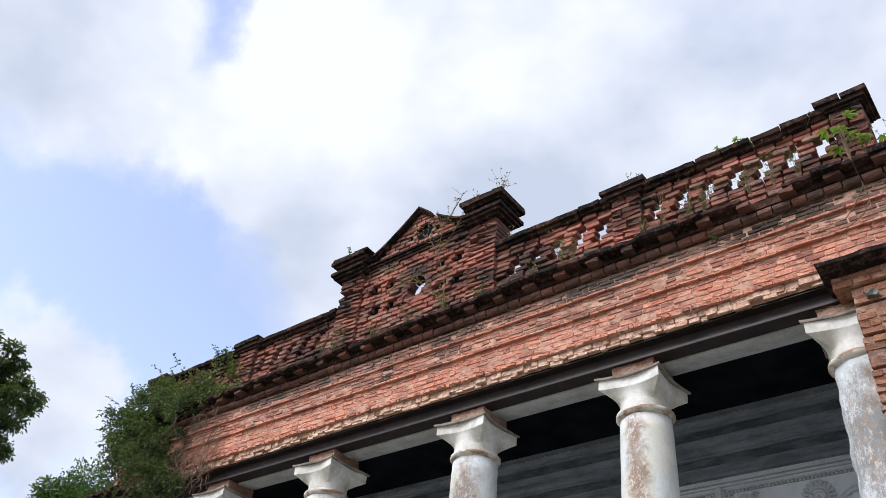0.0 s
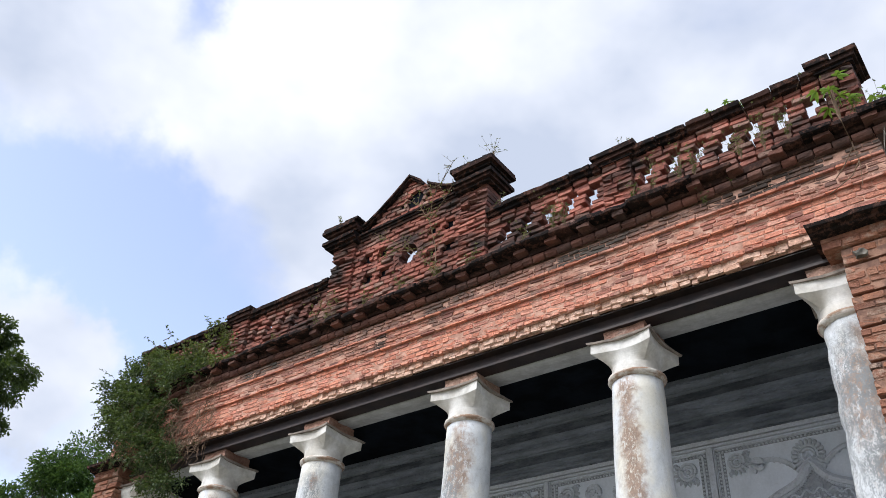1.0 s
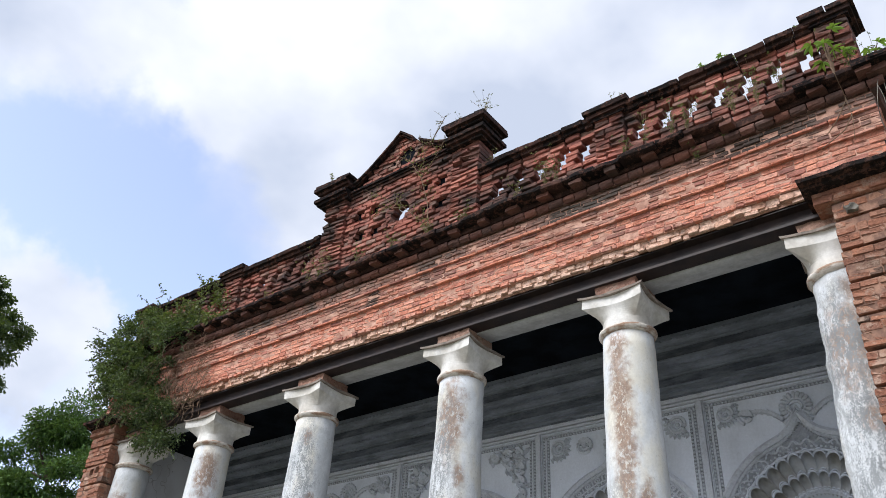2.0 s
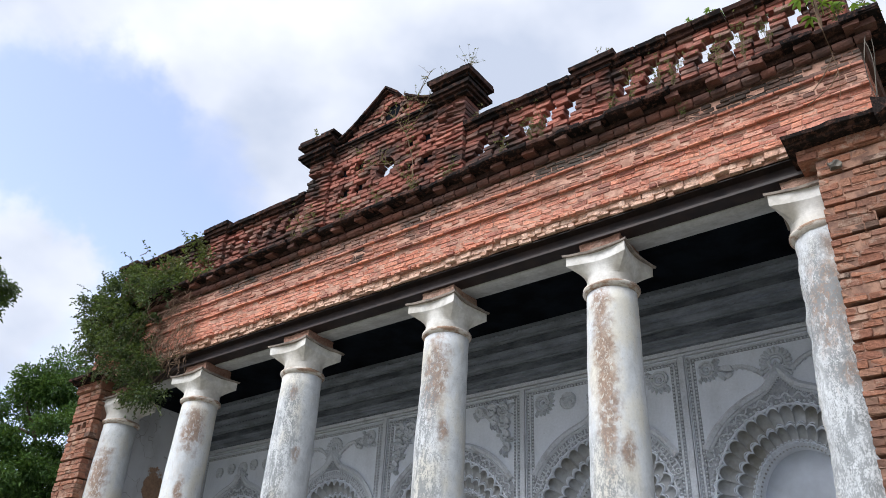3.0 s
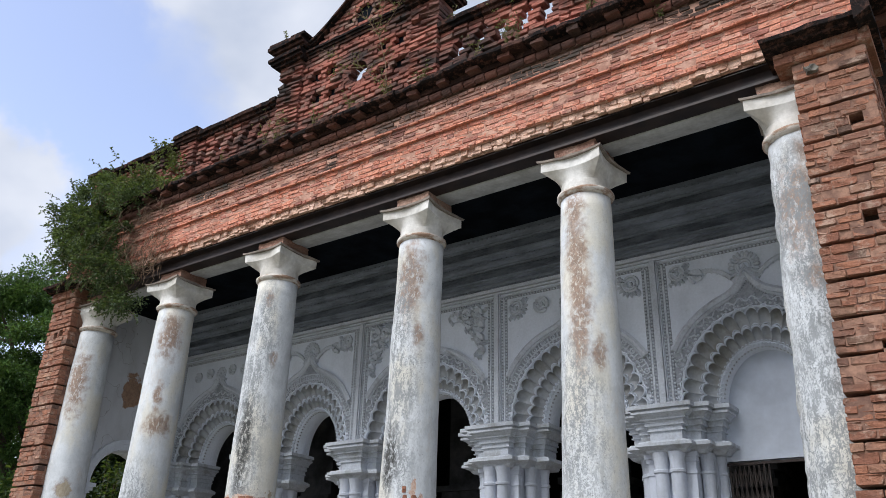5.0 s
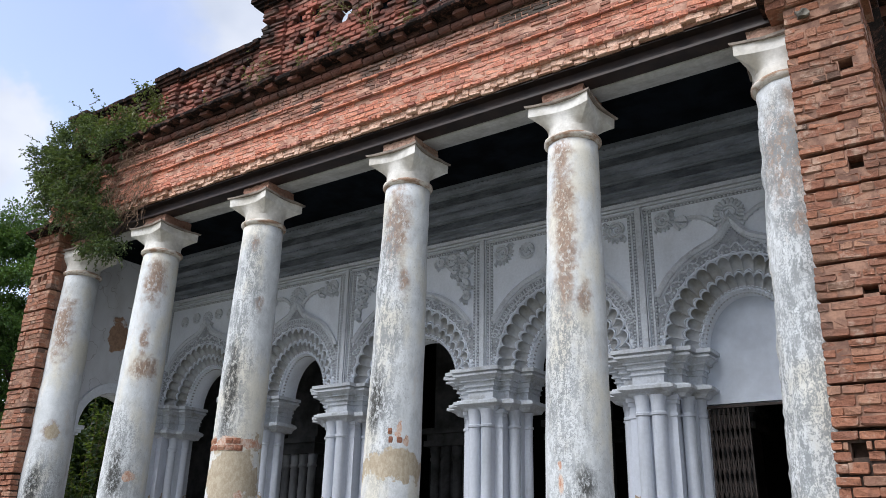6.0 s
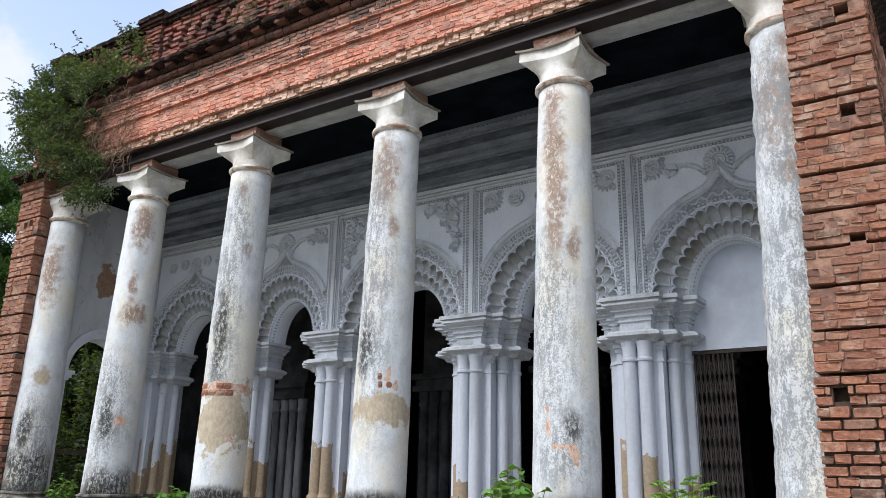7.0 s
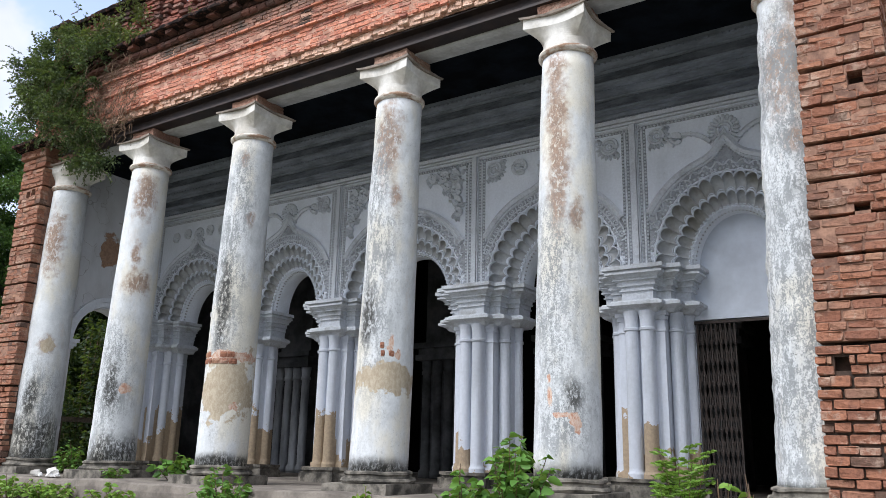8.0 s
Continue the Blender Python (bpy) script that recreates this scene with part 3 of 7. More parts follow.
def courses(x0, x1, z0, z1, y, height=0.078, joint=0.009, depth=0.11, length=0.235, skip=None, holes=(), jit=0.004, drop=0.0, turn=0.0, place=None):
    """Poses of bricks that fill a strip of wall whose face is at depth y (or at place(u) for another direction)."""
    out = []
    n = max(1, round((z1 - z0) / height))
    cuts = [z0 + (z1 - z0) * (c + (rng.uniform(-0.14, 0.14) if 0 < c < n else 0.0)) / n for c in range(n + 1)]
    for c in range(n):
        z, h = (cuts[c] + cuts[c + 1]) / 2, cuts[c + 1] - cuts[c]
        u = x0
        first = True
        while u < x1 - 0.02:
            l = length * rng.choice((1.0, 1.06, 0.92, 0.48, 1.12, 0.75, 0.6, 0.85)) if not first else length * (0.5 if c % 2 else 1.0) * rng.uniform(0.85, 1.0)
            first = False
            if x1 - (u + l) < 0.06:
                l = x1 - u
            spans = split_round(u, u + l, z, h, holes) if holes else [(u, u + l)]
            for u0, u1 in spans:
                mid = (u0 + u1) / 2
                if (skip and skip(mid, z, u1 - u0)) or rng.random() < drop:
                    continue
                lx, lz = max(0.03, u1 - u0 - joint), h - joint
                lz *= rng.uniform(0.84, 1.04)
                sag = 0.09 * h * noise.noise(Vector((mid * 1.3, z * 3.0, y)))
                if place:
                    px, py = place(mid)
                    out.append(brick_pose(px, py, z + sag, lx, depth, lz, turn, jit))
                else:
                    out.append(brick_pose(mid, y + depth / 2, z + sag, lx, depth, lz, turn, jit))
            u += l
    return out

# ---- plan ----
PIERS = [0.12, 2.47, 4.64, 7.19, 9.54, 11.80]         # arcade piers
FLOOR, GROUND = -0.22, -1.35
WEST, EAST = -0.50, 12.55                             # outer faces of the end walls
FACE, BACK = 2.0, 2.6                                 # arcade wall
CEIL = 5.02

# ---- ground ----
bm = bmesh.new()
for i in range(61):
    for j in range(61):
        x, y = ((i / 30 - 1) ** 3) * 1500 + (i / 30 - 1) * 40 + 6, ((j / 30 - 1) ** 3) * 1500 + (j / 30 - 1) * 40
        bm.verts.new((x, y, GROUND + 0.06 * noise.noise(Vector((x * 0.4, y * 0.4, 0)))))
bm.verts.ensure_lookup_table()
for i in range(60):
    for j in range(60):
        a = i * 61 + j
        bm.faces.new((bm.verts[a], bm.verts[a + 61], bm.verts[a + 62], bm.verts[a + 1]))
setting("ground", bm, M_SOIL, "bare soil with leaf litter and low weeds", "ground", True)

# porch platform with a worn edge, and one broad step before it
bm = bmesh.new()
run(bm, [(-0.72, GROUND - 0.2), (-0.72, FLOOR - 0.10), (-0.70, FLOOR - 0.02), (-0.66, FLOOR), (2.0, FLOOR), (9.0, FLOOR), (9.0, GROUND - 0.2)], WEST - 0.3, EAST + 0.2, 0.3)
wear(bm, 0.03, 1.7)
floor = setting("floor", bm, M_FLOOR, "worn earthen porch floor on a brick platform", "floor")
bm = bmesh.new()
run(bm, [(-1.25, GROUND - 0.2), (-1.25, FLOOR - 0.34), (-1.21, FLOOR - 0.29), (-0.70, FLOOR - 0.28), (-0.70, GROUND - 0.2)], WEST - 0.2, EAST + 0.2, 0.3)
wear(bm, 0.03, 2.0, 3.0)
setting("porch_step", bm, M_FLOOR, "long crumbling masonry step below the porch", "step")

# ---- front beam and soffit ----
bm = bmesh.new()
run(bm, [(-0.27, 4.97), (-0.27, 5.0), (-0.17, 5.01), (-0.17, 5.16), (-0.27, 5.17), (-0.27, 5.2), (-0.06, 5.2), (-0.06, 4.97)], 0.0, 12.1, 1.0)
setting("steel_beam", bm, M_STEEL, "dark painted steel beam over the columns", "beam")
bm = bmesh.new()
run(bm, [(-0.055, 4.955), (-0.055, 5.2), (0.30, 5.2), (0.30, 5.0), (0.06, 4.955)], 0.0, 12.1, 0.5)
setting("beam_soffit", bm, M_SOFFIT, "pale plastered soffit behind the steel beam", "soffit")

# ---- entablature: core, then brick bands ----
bm = bmesh.new()
box(bm, WEST + 0.03, EAST - 0.032, -0.30, 0.35, 5.31, 6.36)
entab = setting("wall_entablature", bm, M_MORTAR, "old orange brick entablature with moulded string courses", "wall")
for y0, z0, z1 in ((-0.27, 5.18, 5.308), (-0.3405, 5.318, 5.677), (-0.3645, 5.698, 5.932), (-0.372, 5.953, 6.14)):
    bm = bmesh.new()
    box(bm, WEST + 0.03, EAST - 0.012, y0, 0.34, z0, z1)
    part("band_backing", bm, M_MORTAR, entab, "reddish lime mortar behind the face bricks")

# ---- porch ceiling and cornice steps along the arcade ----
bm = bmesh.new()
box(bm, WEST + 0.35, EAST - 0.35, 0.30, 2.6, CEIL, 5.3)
setting("ceiling", bm, M_DEEP_SHADE, "flaking porch ceiling, its shade coloured in near black", "ceiling")
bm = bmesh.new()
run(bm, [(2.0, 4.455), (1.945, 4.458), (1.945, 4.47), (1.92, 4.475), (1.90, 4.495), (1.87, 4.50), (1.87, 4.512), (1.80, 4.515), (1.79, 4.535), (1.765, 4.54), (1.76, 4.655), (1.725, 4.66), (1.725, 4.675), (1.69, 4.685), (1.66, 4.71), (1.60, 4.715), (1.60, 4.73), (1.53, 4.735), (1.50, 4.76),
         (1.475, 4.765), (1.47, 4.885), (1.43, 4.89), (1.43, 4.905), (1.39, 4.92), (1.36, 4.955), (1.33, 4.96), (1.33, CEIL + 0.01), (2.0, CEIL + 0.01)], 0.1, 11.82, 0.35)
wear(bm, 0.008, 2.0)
porch_cornice = setting("cornice", bm, M_CORNICE, "stepped plaster cornice, porch shade put into its grey", "cornice")
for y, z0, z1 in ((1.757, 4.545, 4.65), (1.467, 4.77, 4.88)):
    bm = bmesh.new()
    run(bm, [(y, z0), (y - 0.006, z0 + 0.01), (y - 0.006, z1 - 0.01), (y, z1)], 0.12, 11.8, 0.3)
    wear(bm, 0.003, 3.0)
    part("frieze", bm, M_FRIEZE, porch_cornice, "dark grey frieze band")
# bead rows and thin rolls along the steps
for y, z, gap, r in ((1.335, 4.952, 0.075, 0.020), (1.60, 4.722, 0.075, 0.016), (1.935, 4.462, 0.06, 0.014)):
    bm = bmesh.new()
    x = 0.15
    while x < 11.75:
        bead(bm, x, z, r, y)
        x += gap
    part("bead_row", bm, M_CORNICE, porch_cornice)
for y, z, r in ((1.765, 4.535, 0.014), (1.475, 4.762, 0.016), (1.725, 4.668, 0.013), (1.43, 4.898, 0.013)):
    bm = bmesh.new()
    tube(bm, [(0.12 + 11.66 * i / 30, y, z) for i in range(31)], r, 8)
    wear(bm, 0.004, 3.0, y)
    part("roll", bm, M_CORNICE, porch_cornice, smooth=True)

# ---- end walls of the porch ----
def end_arch_wall(name, xa, xb, label):
    """Cross wall with a segmental-arched opening."""
    yc, hw, zs, rise = 1.13, 0.60, 1.95, 0.62
    bm = bmesh.new()
    box(bm, xa, xb, 0.15, yc - hw, FLOOR, 5.1)
    box(bm, xa, xb, yc + hw, FACE + 0.02, FLOOR, 5.1)
    n = 14
    arc = [(yc + hw * math.cos(math.pi * i / n), zs + rise * math.sin(math.pi * i / n)) for i in range(n + 1)]
    for (ya, za), (yb, zb) in zip(arc, arc[1:]):
        q = []
        for x in (xa, xb):
            q.append([bm.verts.new((x, ya, za)), bm.verts.new((x, yb, zb)), bm.verts.new((x, yb, 5.1)), bm.verts.new((x, ya, 5.1))])
        for k in range(4):
            bm.faces.new((q[0][k], q[0][(k + 1) % 4], q[1][(k + 1) % 4], q[1][k]))
        bm.faces.new(q[0])
        bm.faces.new(list(reversed(q[1])))
    wall = setting(name, bm, M_ENDWALL, label, "wall")
    inner = xb if xa < 5 else xa
    s = 1 if xa < 5 else -1
    bm = bmesh.new()
    for k, (r0, r1, d) in enumerate(((1.02, 1.16, 0.045), (1.16, 1.24, 0.07))):
        ring = []
        for i in range(n + 1):
            a = math.pi * i / n
            ring.append([(yc + hw * r0 * math.cos(a), zs + rise * (r0 + 0.02) * math.sin(a)), (yc + hw * r1 * math.cos(a), zs + rise * (r1 + 0.06) * math.sin(a))])
        for p, q in zip(ring, ring[1:]):
            vs = [bm.verts.new((inner + s * dd, y, z)) for dd in (-0.01, d) for y, z in (p[0], p[1], q[1], q[0])]
            for f in ((4, 5, 6, 7), (0, 4, 7, 3), (1, 2, 6, 5)):
                bm.faces.new([vs[i] for i in f])
    part("archivolt", bm, M_ARCADE, wall)
    for side in (-1, 1):
        bm = bmesh.new()
        for z, g in ((1.80, 0.03), (1.84, 0.06), (1.90, 0.09)):
            y0 = yc + side * hw
            box(bm, min(inner - s * 0.35, inner + s * g), max(inner - s * 0.35, inner + s * g), min(y0 - side * g, y0 + side * 0.1), max(y0 - side * g, y0 + side * 0.1), z, z + 0.06)
        part("impost", bm, M_ARCADE, wall)
    return wall


def endwall_material():
    m, t, b = material("endwall_limewash")
    v = coords(t)
    f = noise_fac(t, coords(t, (1, 1, 0.5)), 2.0, 6.0, 0.6)
    g = noise_fac(t, v, 25.0, 5.0, 0.65)
    col = blend(t, remap(t, f, 0.4, 0.7), (0.66, 0.68, 0.72), (0.52, 0.53, 0.56))
    bare = patch_mask(t, (0.1, 1.03, 3.62), (0.4, 0.20, 0.30), 0.55, 3.5, 0.08)
    col = blend(t, bare, col, blend(t, remap(t, g, 0.4, 0.6), (0.40, 0.25, 0.17), (0.30, 0.19, 0.13)))
    crack = remap(t, math_op(t, "ABSOLUTE", math_op(t, "SUBTRACT", noise_fac(t, v, 1.6, 3.0, 0.5), 0.52), 0.0), 0.0, 0.006, 0.6, 0.0)
    col = blend(t, crack, col, (0.25, 0.24, 0.24))
    t.links.new(col, b.inputs["Base Color"])
    b.inputs["Roughness"].default_value = 0.9
    bump_of(t, b, math_op(t, "SUBTRACT", g, math_op(t, "MULTIPLY", bare, 0.8)), 0.4, 0.01)
    return m


M_ENDWALL = endwall_material()
end_arch_wall("wall_west", -0.30, 0.10, "whitewashed porch end wall with an arched opening and a bare patch")
end_arch_wall("wall_east", 11.84, EAST - 0.07, "whitewashed porch end wall with an arched opening")

# ---- side walls, back and inner room ----
bm = bmesh.new()
box(bm, EAST - 0.26, EAST - 0.012, 2.05, 9.0, GROUND - 0.2, 6.30)
side_east = setting("wall_side_east", bm, M_MORTAR, "long red brick side wall with grooved bands", "wall")
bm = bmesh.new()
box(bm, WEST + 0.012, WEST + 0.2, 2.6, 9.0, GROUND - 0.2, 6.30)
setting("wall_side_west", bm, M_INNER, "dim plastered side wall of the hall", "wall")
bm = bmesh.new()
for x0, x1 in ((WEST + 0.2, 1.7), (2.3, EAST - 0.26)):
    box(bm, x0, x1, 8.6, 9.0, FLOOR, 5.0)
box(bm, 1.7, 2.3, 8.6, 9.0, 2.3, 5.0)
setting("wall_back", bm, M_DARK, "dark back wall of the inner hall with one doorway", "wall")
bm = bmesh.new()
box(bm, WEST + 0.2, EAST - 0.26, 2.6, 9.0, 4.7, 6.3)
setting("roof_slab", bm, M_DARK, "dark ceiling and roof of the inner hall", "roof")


# ---- arcade wall ----
SPRING = 2.45


def arch_curve(xc, rx, rz, n, z0=SPRING):
    return [(xc - rx * math.cos(math.pi * i / n), z0 + rz * math.sin(math.pi * i / n)) for i in range(n + 1)]


def arcade_bay(bm, xa, xb, n=40):
    """One bay of wall over its arch, from pier axis to pier axis."""
    xc, top = (xa + xb) / 2, 4.50
    rx, rz = (xb - xa) / 2 - 0.215, 1.07
    outer = arch_curve(xc, rx, rz, n)
    inner = arch_curve(xc, rx - 0.40, rz - 0.40, n)
    edge = []
    for x, z in outer:
        dx, dz = x - xc, z - SPRING
        k = min(((xb - xa) / 2) / abs(dx) if abs(dx) > 1e-6 else 1e9, (top - SPRING) / dz if dz > 1e-6 else 1e9)
        edge.append((xc + dx * k, SPRING + dz * k))
    for curve, y in ((outer, FACE), (inner, BACK)):
        for i in range(n):
            pts = [curve[i], curve[i + 1], edge[i + 1]]
            a = (edge[i], edge[i + 1])
            corner = None
            if abs(a[0][0] - a[1][0]) > 1e-6 and abs(a[0][1] - a[1][1]) > 1e-6:
                corner = (a[0][0] if abs(a[0][0] - xc) > abs(a[1][0] - xc) else a[1][0], top)
            if corner:
                pts.append(corner)
            pts.append(edge[i])
            bm.faces.new([bm.verts.new((x, y, z)) for x, z in pts])
    return xc, rx, rz, outer, inner


def scallops(xc, rx, rz, drop, y0, y1, lobes, name, parent, hollow=0.085, cusp_depth=0.05):
    """A ring of hollow shell niches between two depths of the arch, with a raised wavy rim before them."""
    bm = bmesh.new()
    per, deep = 10, 7
    n = lobes * per
    rows = []

    def wave(i):
        return math.sin(math.pi * (i % per) / per)            # 0 at the cusps, 1 in the middle of a shell

    for i in range(n + 1):
        a = math.pi * i / n
        hump = wave(i)
        cusp = cusp_depth * (1 - hump ** 0.65)
        row = []
        for j in range(deep + 1):
            q = j / deep
            bowl = math.sin(math.pi * min(1.0, 0.12 + q * 0.95)) ** 0.8 if q < 1 else 0.0
            inset = drop * q ** 1.3 + cusp * (1 - 0.25 * q) - hollow * hump ** 0.8 * bowl
            # a faint rib down the middle of each shell
            inset += 0.010 * max(0.0, 1 - abs((i % per) - per / 2) * 0.9) * bowl
            y = y0 + (y1 - y0) * q ** 0.75
            row.append(bm.verts.new((xc - (rx - inset) * math.cos(a), y, SPRING + (rz - inset) * math.sin(a))))
        row.append(bm.verts.new((xc - (rx - drop - cusp * 0.75) * math.cos(a), y1 + 0.03, SPRING + (rz - drop - cusp * 0.75) * math.sin(a))))
        rows.append(row)
    for p, q in zip(rows, rows[1:]):
        for j in range(len(p) - 1):
            bm.faces.new((p[j], q[j], q[j + 1], p[j + 1]))
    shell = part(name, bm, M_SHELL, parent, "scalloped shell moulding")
    # raised double rim that follows the wave
    for lift, width, proud in ((0.0, 0.017, 0.022), (0.030, 0.010, 0.012)):
        bm = bmesh.new()
        ring = []
        for i in range(n + 1):
            a = math.pi * i / n
            c = cusp_depth * (1 - wave(i) ** 0.65) - lift * (0.7 + 0.3 * wave(i))
            ring.append([bm.verts.new((xc - (rx - c - e) * math.cos(a), y0 - d, SPRING + (rz - c - e) * math.sin(a)))
                         for e, d in ((-width, -0.012), (-width * 0.7, proud * 0.8), (0.0, proud), (width * 0.35, proud * 0.4), (width * 0.35, -0.012))])
        for p, q in zip(ring, ring[1:]):
            for j in range(4):
                bm.faces.new((p[j], q[j], q[j + 1], p[j + 1]))
        part("wavy_rim", bm, M_ARCADE, shell)
    return shell


bm = bmesh.new()
bays = [arcade_bay(bm, a, b) for a, b in zip(PIERS, PIERS[1:])]
box(bm, PIERS[0] - 0.05, PIERS[-1] + 0.05, FACE, BACK, 4.50, 5.05)
bmesh.ops.remove_doubles(bm, verts=bm.verts[:], dist=0.0005)
arcade = setting("wall_arcade", bm, M_ARCADE, "blue-white limewashed arcade wall with cusped arches and stucco relief", "wall")
for xc, rx, rz, outer, inner in bays:
    scallops(xc, rx, rz, 0.165, FACE - 0.002, FACE + 0.13, 19, "scallop_row", arcade, 0.115, 0.07)
    scallops(xc, rx - 0.19, rz - 0.19, 0.15, FACE + 0.125, FACE + 0.25, 19, "scallop_row", arcade, 0.095, 0.06)
    scallops(xc, rx - 0.365, rz - 0.365, 0.03, FACE + 0.245, FACE + 0.285, 38, "scallop_edge", arcade, 0.018, 0.024)
    bm = bmesh.new()
    n = 48
    e = 0.40
    front = arch_curve(xc, rx - e, rz - e, n)
    back = arch_curve(xc, rx - e, rz - e, n)
    f = [bm.verts.new((x, FACE + 0.26, z)) for x, z in front]
    b = [bm.verts.new((x, BACK, z)) for x, z in back]
    o = [bm.verts.new((x, FACE + 0.26, z)) for x, z in arch_curve(xc, rx - e + 0.12, rz - e + 0.12, n)]
    for i in range(n):
        bm.faces.new((f[i], b[i], b[i + 1], f[i + 1]))
        bm.faces.new((o[i], f[i], f[i + 1], o[i + 1]))
    part("arch_soffit", bm, M_ARCADE, arcade, "plain curved soffit", True)

# clustered piers below the arches
M_IMPOST = plain_material("impost_limewash", (0.58, 0.615, 0.665), (0.36, 0.37, 0.375), 5.0, 0.9, 0.25, lo=0.48, hi=0.75)


def plan_outline(c, g):
    h = [(0.24, 1.885), (0.41, 2.03), (0.585, 2.24)]
    right = [(c + h[0][0] + g, h[0][1] - g), (c + h[0][0] + g, h[1][1] - g), (c + h[1][0] + g, h[1][1] - g), (c + h[1][0] + g, h[2][1] - g), (c + h[2][0] + g, h[2][1] - g), (c + h[2][0] + g, BACK + 0.02)]
    left = [(2 * c - x, y) for x, y in reversed(right)]
    return [*left, *right]


def arcade_pier(c):
    bm = bmesh.new()
    right = [(c + 0.17, 1.985), (c + 0.17, 2.10), (c + 0.275, 2.10), (c + 0.275, 2.27), (c + 0.43, 2.27), (c + 0.43, BACK)]
    outline = [*[(2 * c - x, y) for x, y in reversed(right)], *right]
    slab_plan(bm, outline, -0.02, 1.92)
    pier = tagged(link_mesh("arcade_pier", bm, M_SHAFT), "clustered arcade pier of slim shafts, pale blue limewash", "pier", "piers of the arcade")
    for dx, y, r in ((-0.095, 1.955, 0.085), (0.095, 1.955, 0.085), (0.355, 2.235, 0.078), (-0.355, 2.235, 0.078), (0.455, 2.43, 0.065), (-0.455, 2.43, 0.065)):
        bm = bmesh.new()
        prof = [(r * 1.22, -0.02), (r * 1.22, 0.03), (r * 1.05, 0.06), (r, 0.09), (r * 0.94, 1.68), (r * 1.14, 1.69), (r * 1.16, 1.715), (r * 0.95, 1.73), (r * 0.95, 1.80), (r * 1.05, 1.86), (r * 1.25, 1.92)]
        lathe(bm, prof, c + dx, y, 20)
        part("shaft", bm, M_SHAFT, pier, smooth=False)
    # flat pilasters between the round shafts
    for sx in (-1, 1):
        bm = bmesh.new()
        for z0, z1, g in ((-0.02, 0.05, 0.02), (0.05, 1.68, 0.0), (1.68, 1.72, 0.014), (1.72, 1.82, 0.0), (1.82, 1.87, 0.015), (1.87, 1.92, 0.035)):
            box(bm, min(c + sx * (0.165 - g), c + sx * (0.285 + g)), max(c + sx * (0.165 - g), c + sx * (0.285 + g)), 2.03 - g, 2.12, z0, z1)
        part("pilaster", bm, M_SHAFT, pier)
    # two stepped cornices with a plain block between them, each one swept mould
    lower = [(1.905, -0.02), (1.925, 0.0), (1.945, 0.012), (1.96, 0.04), (1.975, 0.085), (1.982, 0.10), (2.018, 0.10), (2.022, 0.07), (2.04, 0.06), (2.045, 0.005), (2.06, 0.0), (2.06, -0.05)]
    middle = [(2.055, -0.045), (2.165, -0.045), (2.168, -0.02), (2.182, -0.02), (2.185, -0.035), (2.235, -0.03)]
    upper = [(2.225, -0.05), (2.228, 0.0), (2.246, 0.005), (2.25, -0.008), (2.29, 0.0), (2.294, 0.04), (2.308, 0.04), (2.312, 0.03), (2.335, 0.05), (2.358, 0.085), (2.362, 0.115), (2.388, 0.115), (2.392, 0.09), (2.408, 0.095), (2.412, 0.14), (2.46, 0.14)]
    for name, mould in (("lower_cornice", lower), ("impost_block", middle), ("upper_cornice", upper)):
        bm = bmesh.new()
        rings = [[bm.verts.new((x, y, z)) for x, y in plan_outline(c, g)] for z, g in mould]
        for p, q in zip(rings, rings[1:]):
            for j in range(len(p)):
                bm.faces.new((p[j], p[(j + 1) % len(p)], q[(j + 1) % len(p)], q[j]))
        bm.faces.new(rings[0])
        bm.faces.new(rings[-1])
        wear(bm, 0.006, 5.0, c)
        part(name, bm, M_IMPOST, pier, "stepped plaster moulding")
    bm = bmesh.new()
    for z0, z1, g in ((FLOOR - 0.05, -0.10, 0.07), (-0.10, -0.06, 0.03), (-0.06, -0.02, 0.055)):
        slab_plan(bm, plan_outline(c, g), z0, z1)
    wear(bm, 0.012, 5.0, c)
    part("base", bm, M_STONE, pier, "dirty moulded base")
    return pier


for c in PIERS:
    arcade_pier(c)

# plain infill with a doorway in the east bay
xa, xb = PIERS[4] + 0.40, PIERS[5] - 0.3
DOOR = (10.06, 10.86, 1.845)
bm = bmesh.new()
y0, y1 = 2.47, 2.58
xc, rx, rz = bays[4][0], bays[4][1] - 0.39, bays[4][2] - 0.39
box(bm, xa - 0.15, DOOR[0], y0, y1, FLOOR, DOOR[2])
box(bm, DOOR[1] + 0.55, xb + 0.15, y0, y1, FLOOR, DOOR[2])
box(bm, xa - 0.1, xb + 0.15, y0, y1, DOOR[2], SPRING)
solid(bm, arch_curve(xc, rx, rz, 24), y0, y1)
setting("wall_infill", bm, M_INFILL, "smooth limewashed infill closing one arch above a doorway", "wall")
bm = bmesh.new()
box(bm, DOOR[0] - 0.02, DOOR[1] + 0.57, y0 - 0.025, y0 + 0.02, DOOR[2], DOOR[2] + 0.055)
setting("trim", bm, M_INFILL, "thin painted lintel moulding over the doorway", "trim")

# ---- stucco relief on the arcade wall ----
def relief(bm, pts, r, y=FACE, sides=5):
    k = 1.9
    r = [k * q for q in r] if isinstance(r, (list, tuple)) else k * r
    tube(bm, [(x, y - 0.75 * (r if not isinstance(r, (list, tuple)) else max(r)), z) for x, z in pts], r, sides)


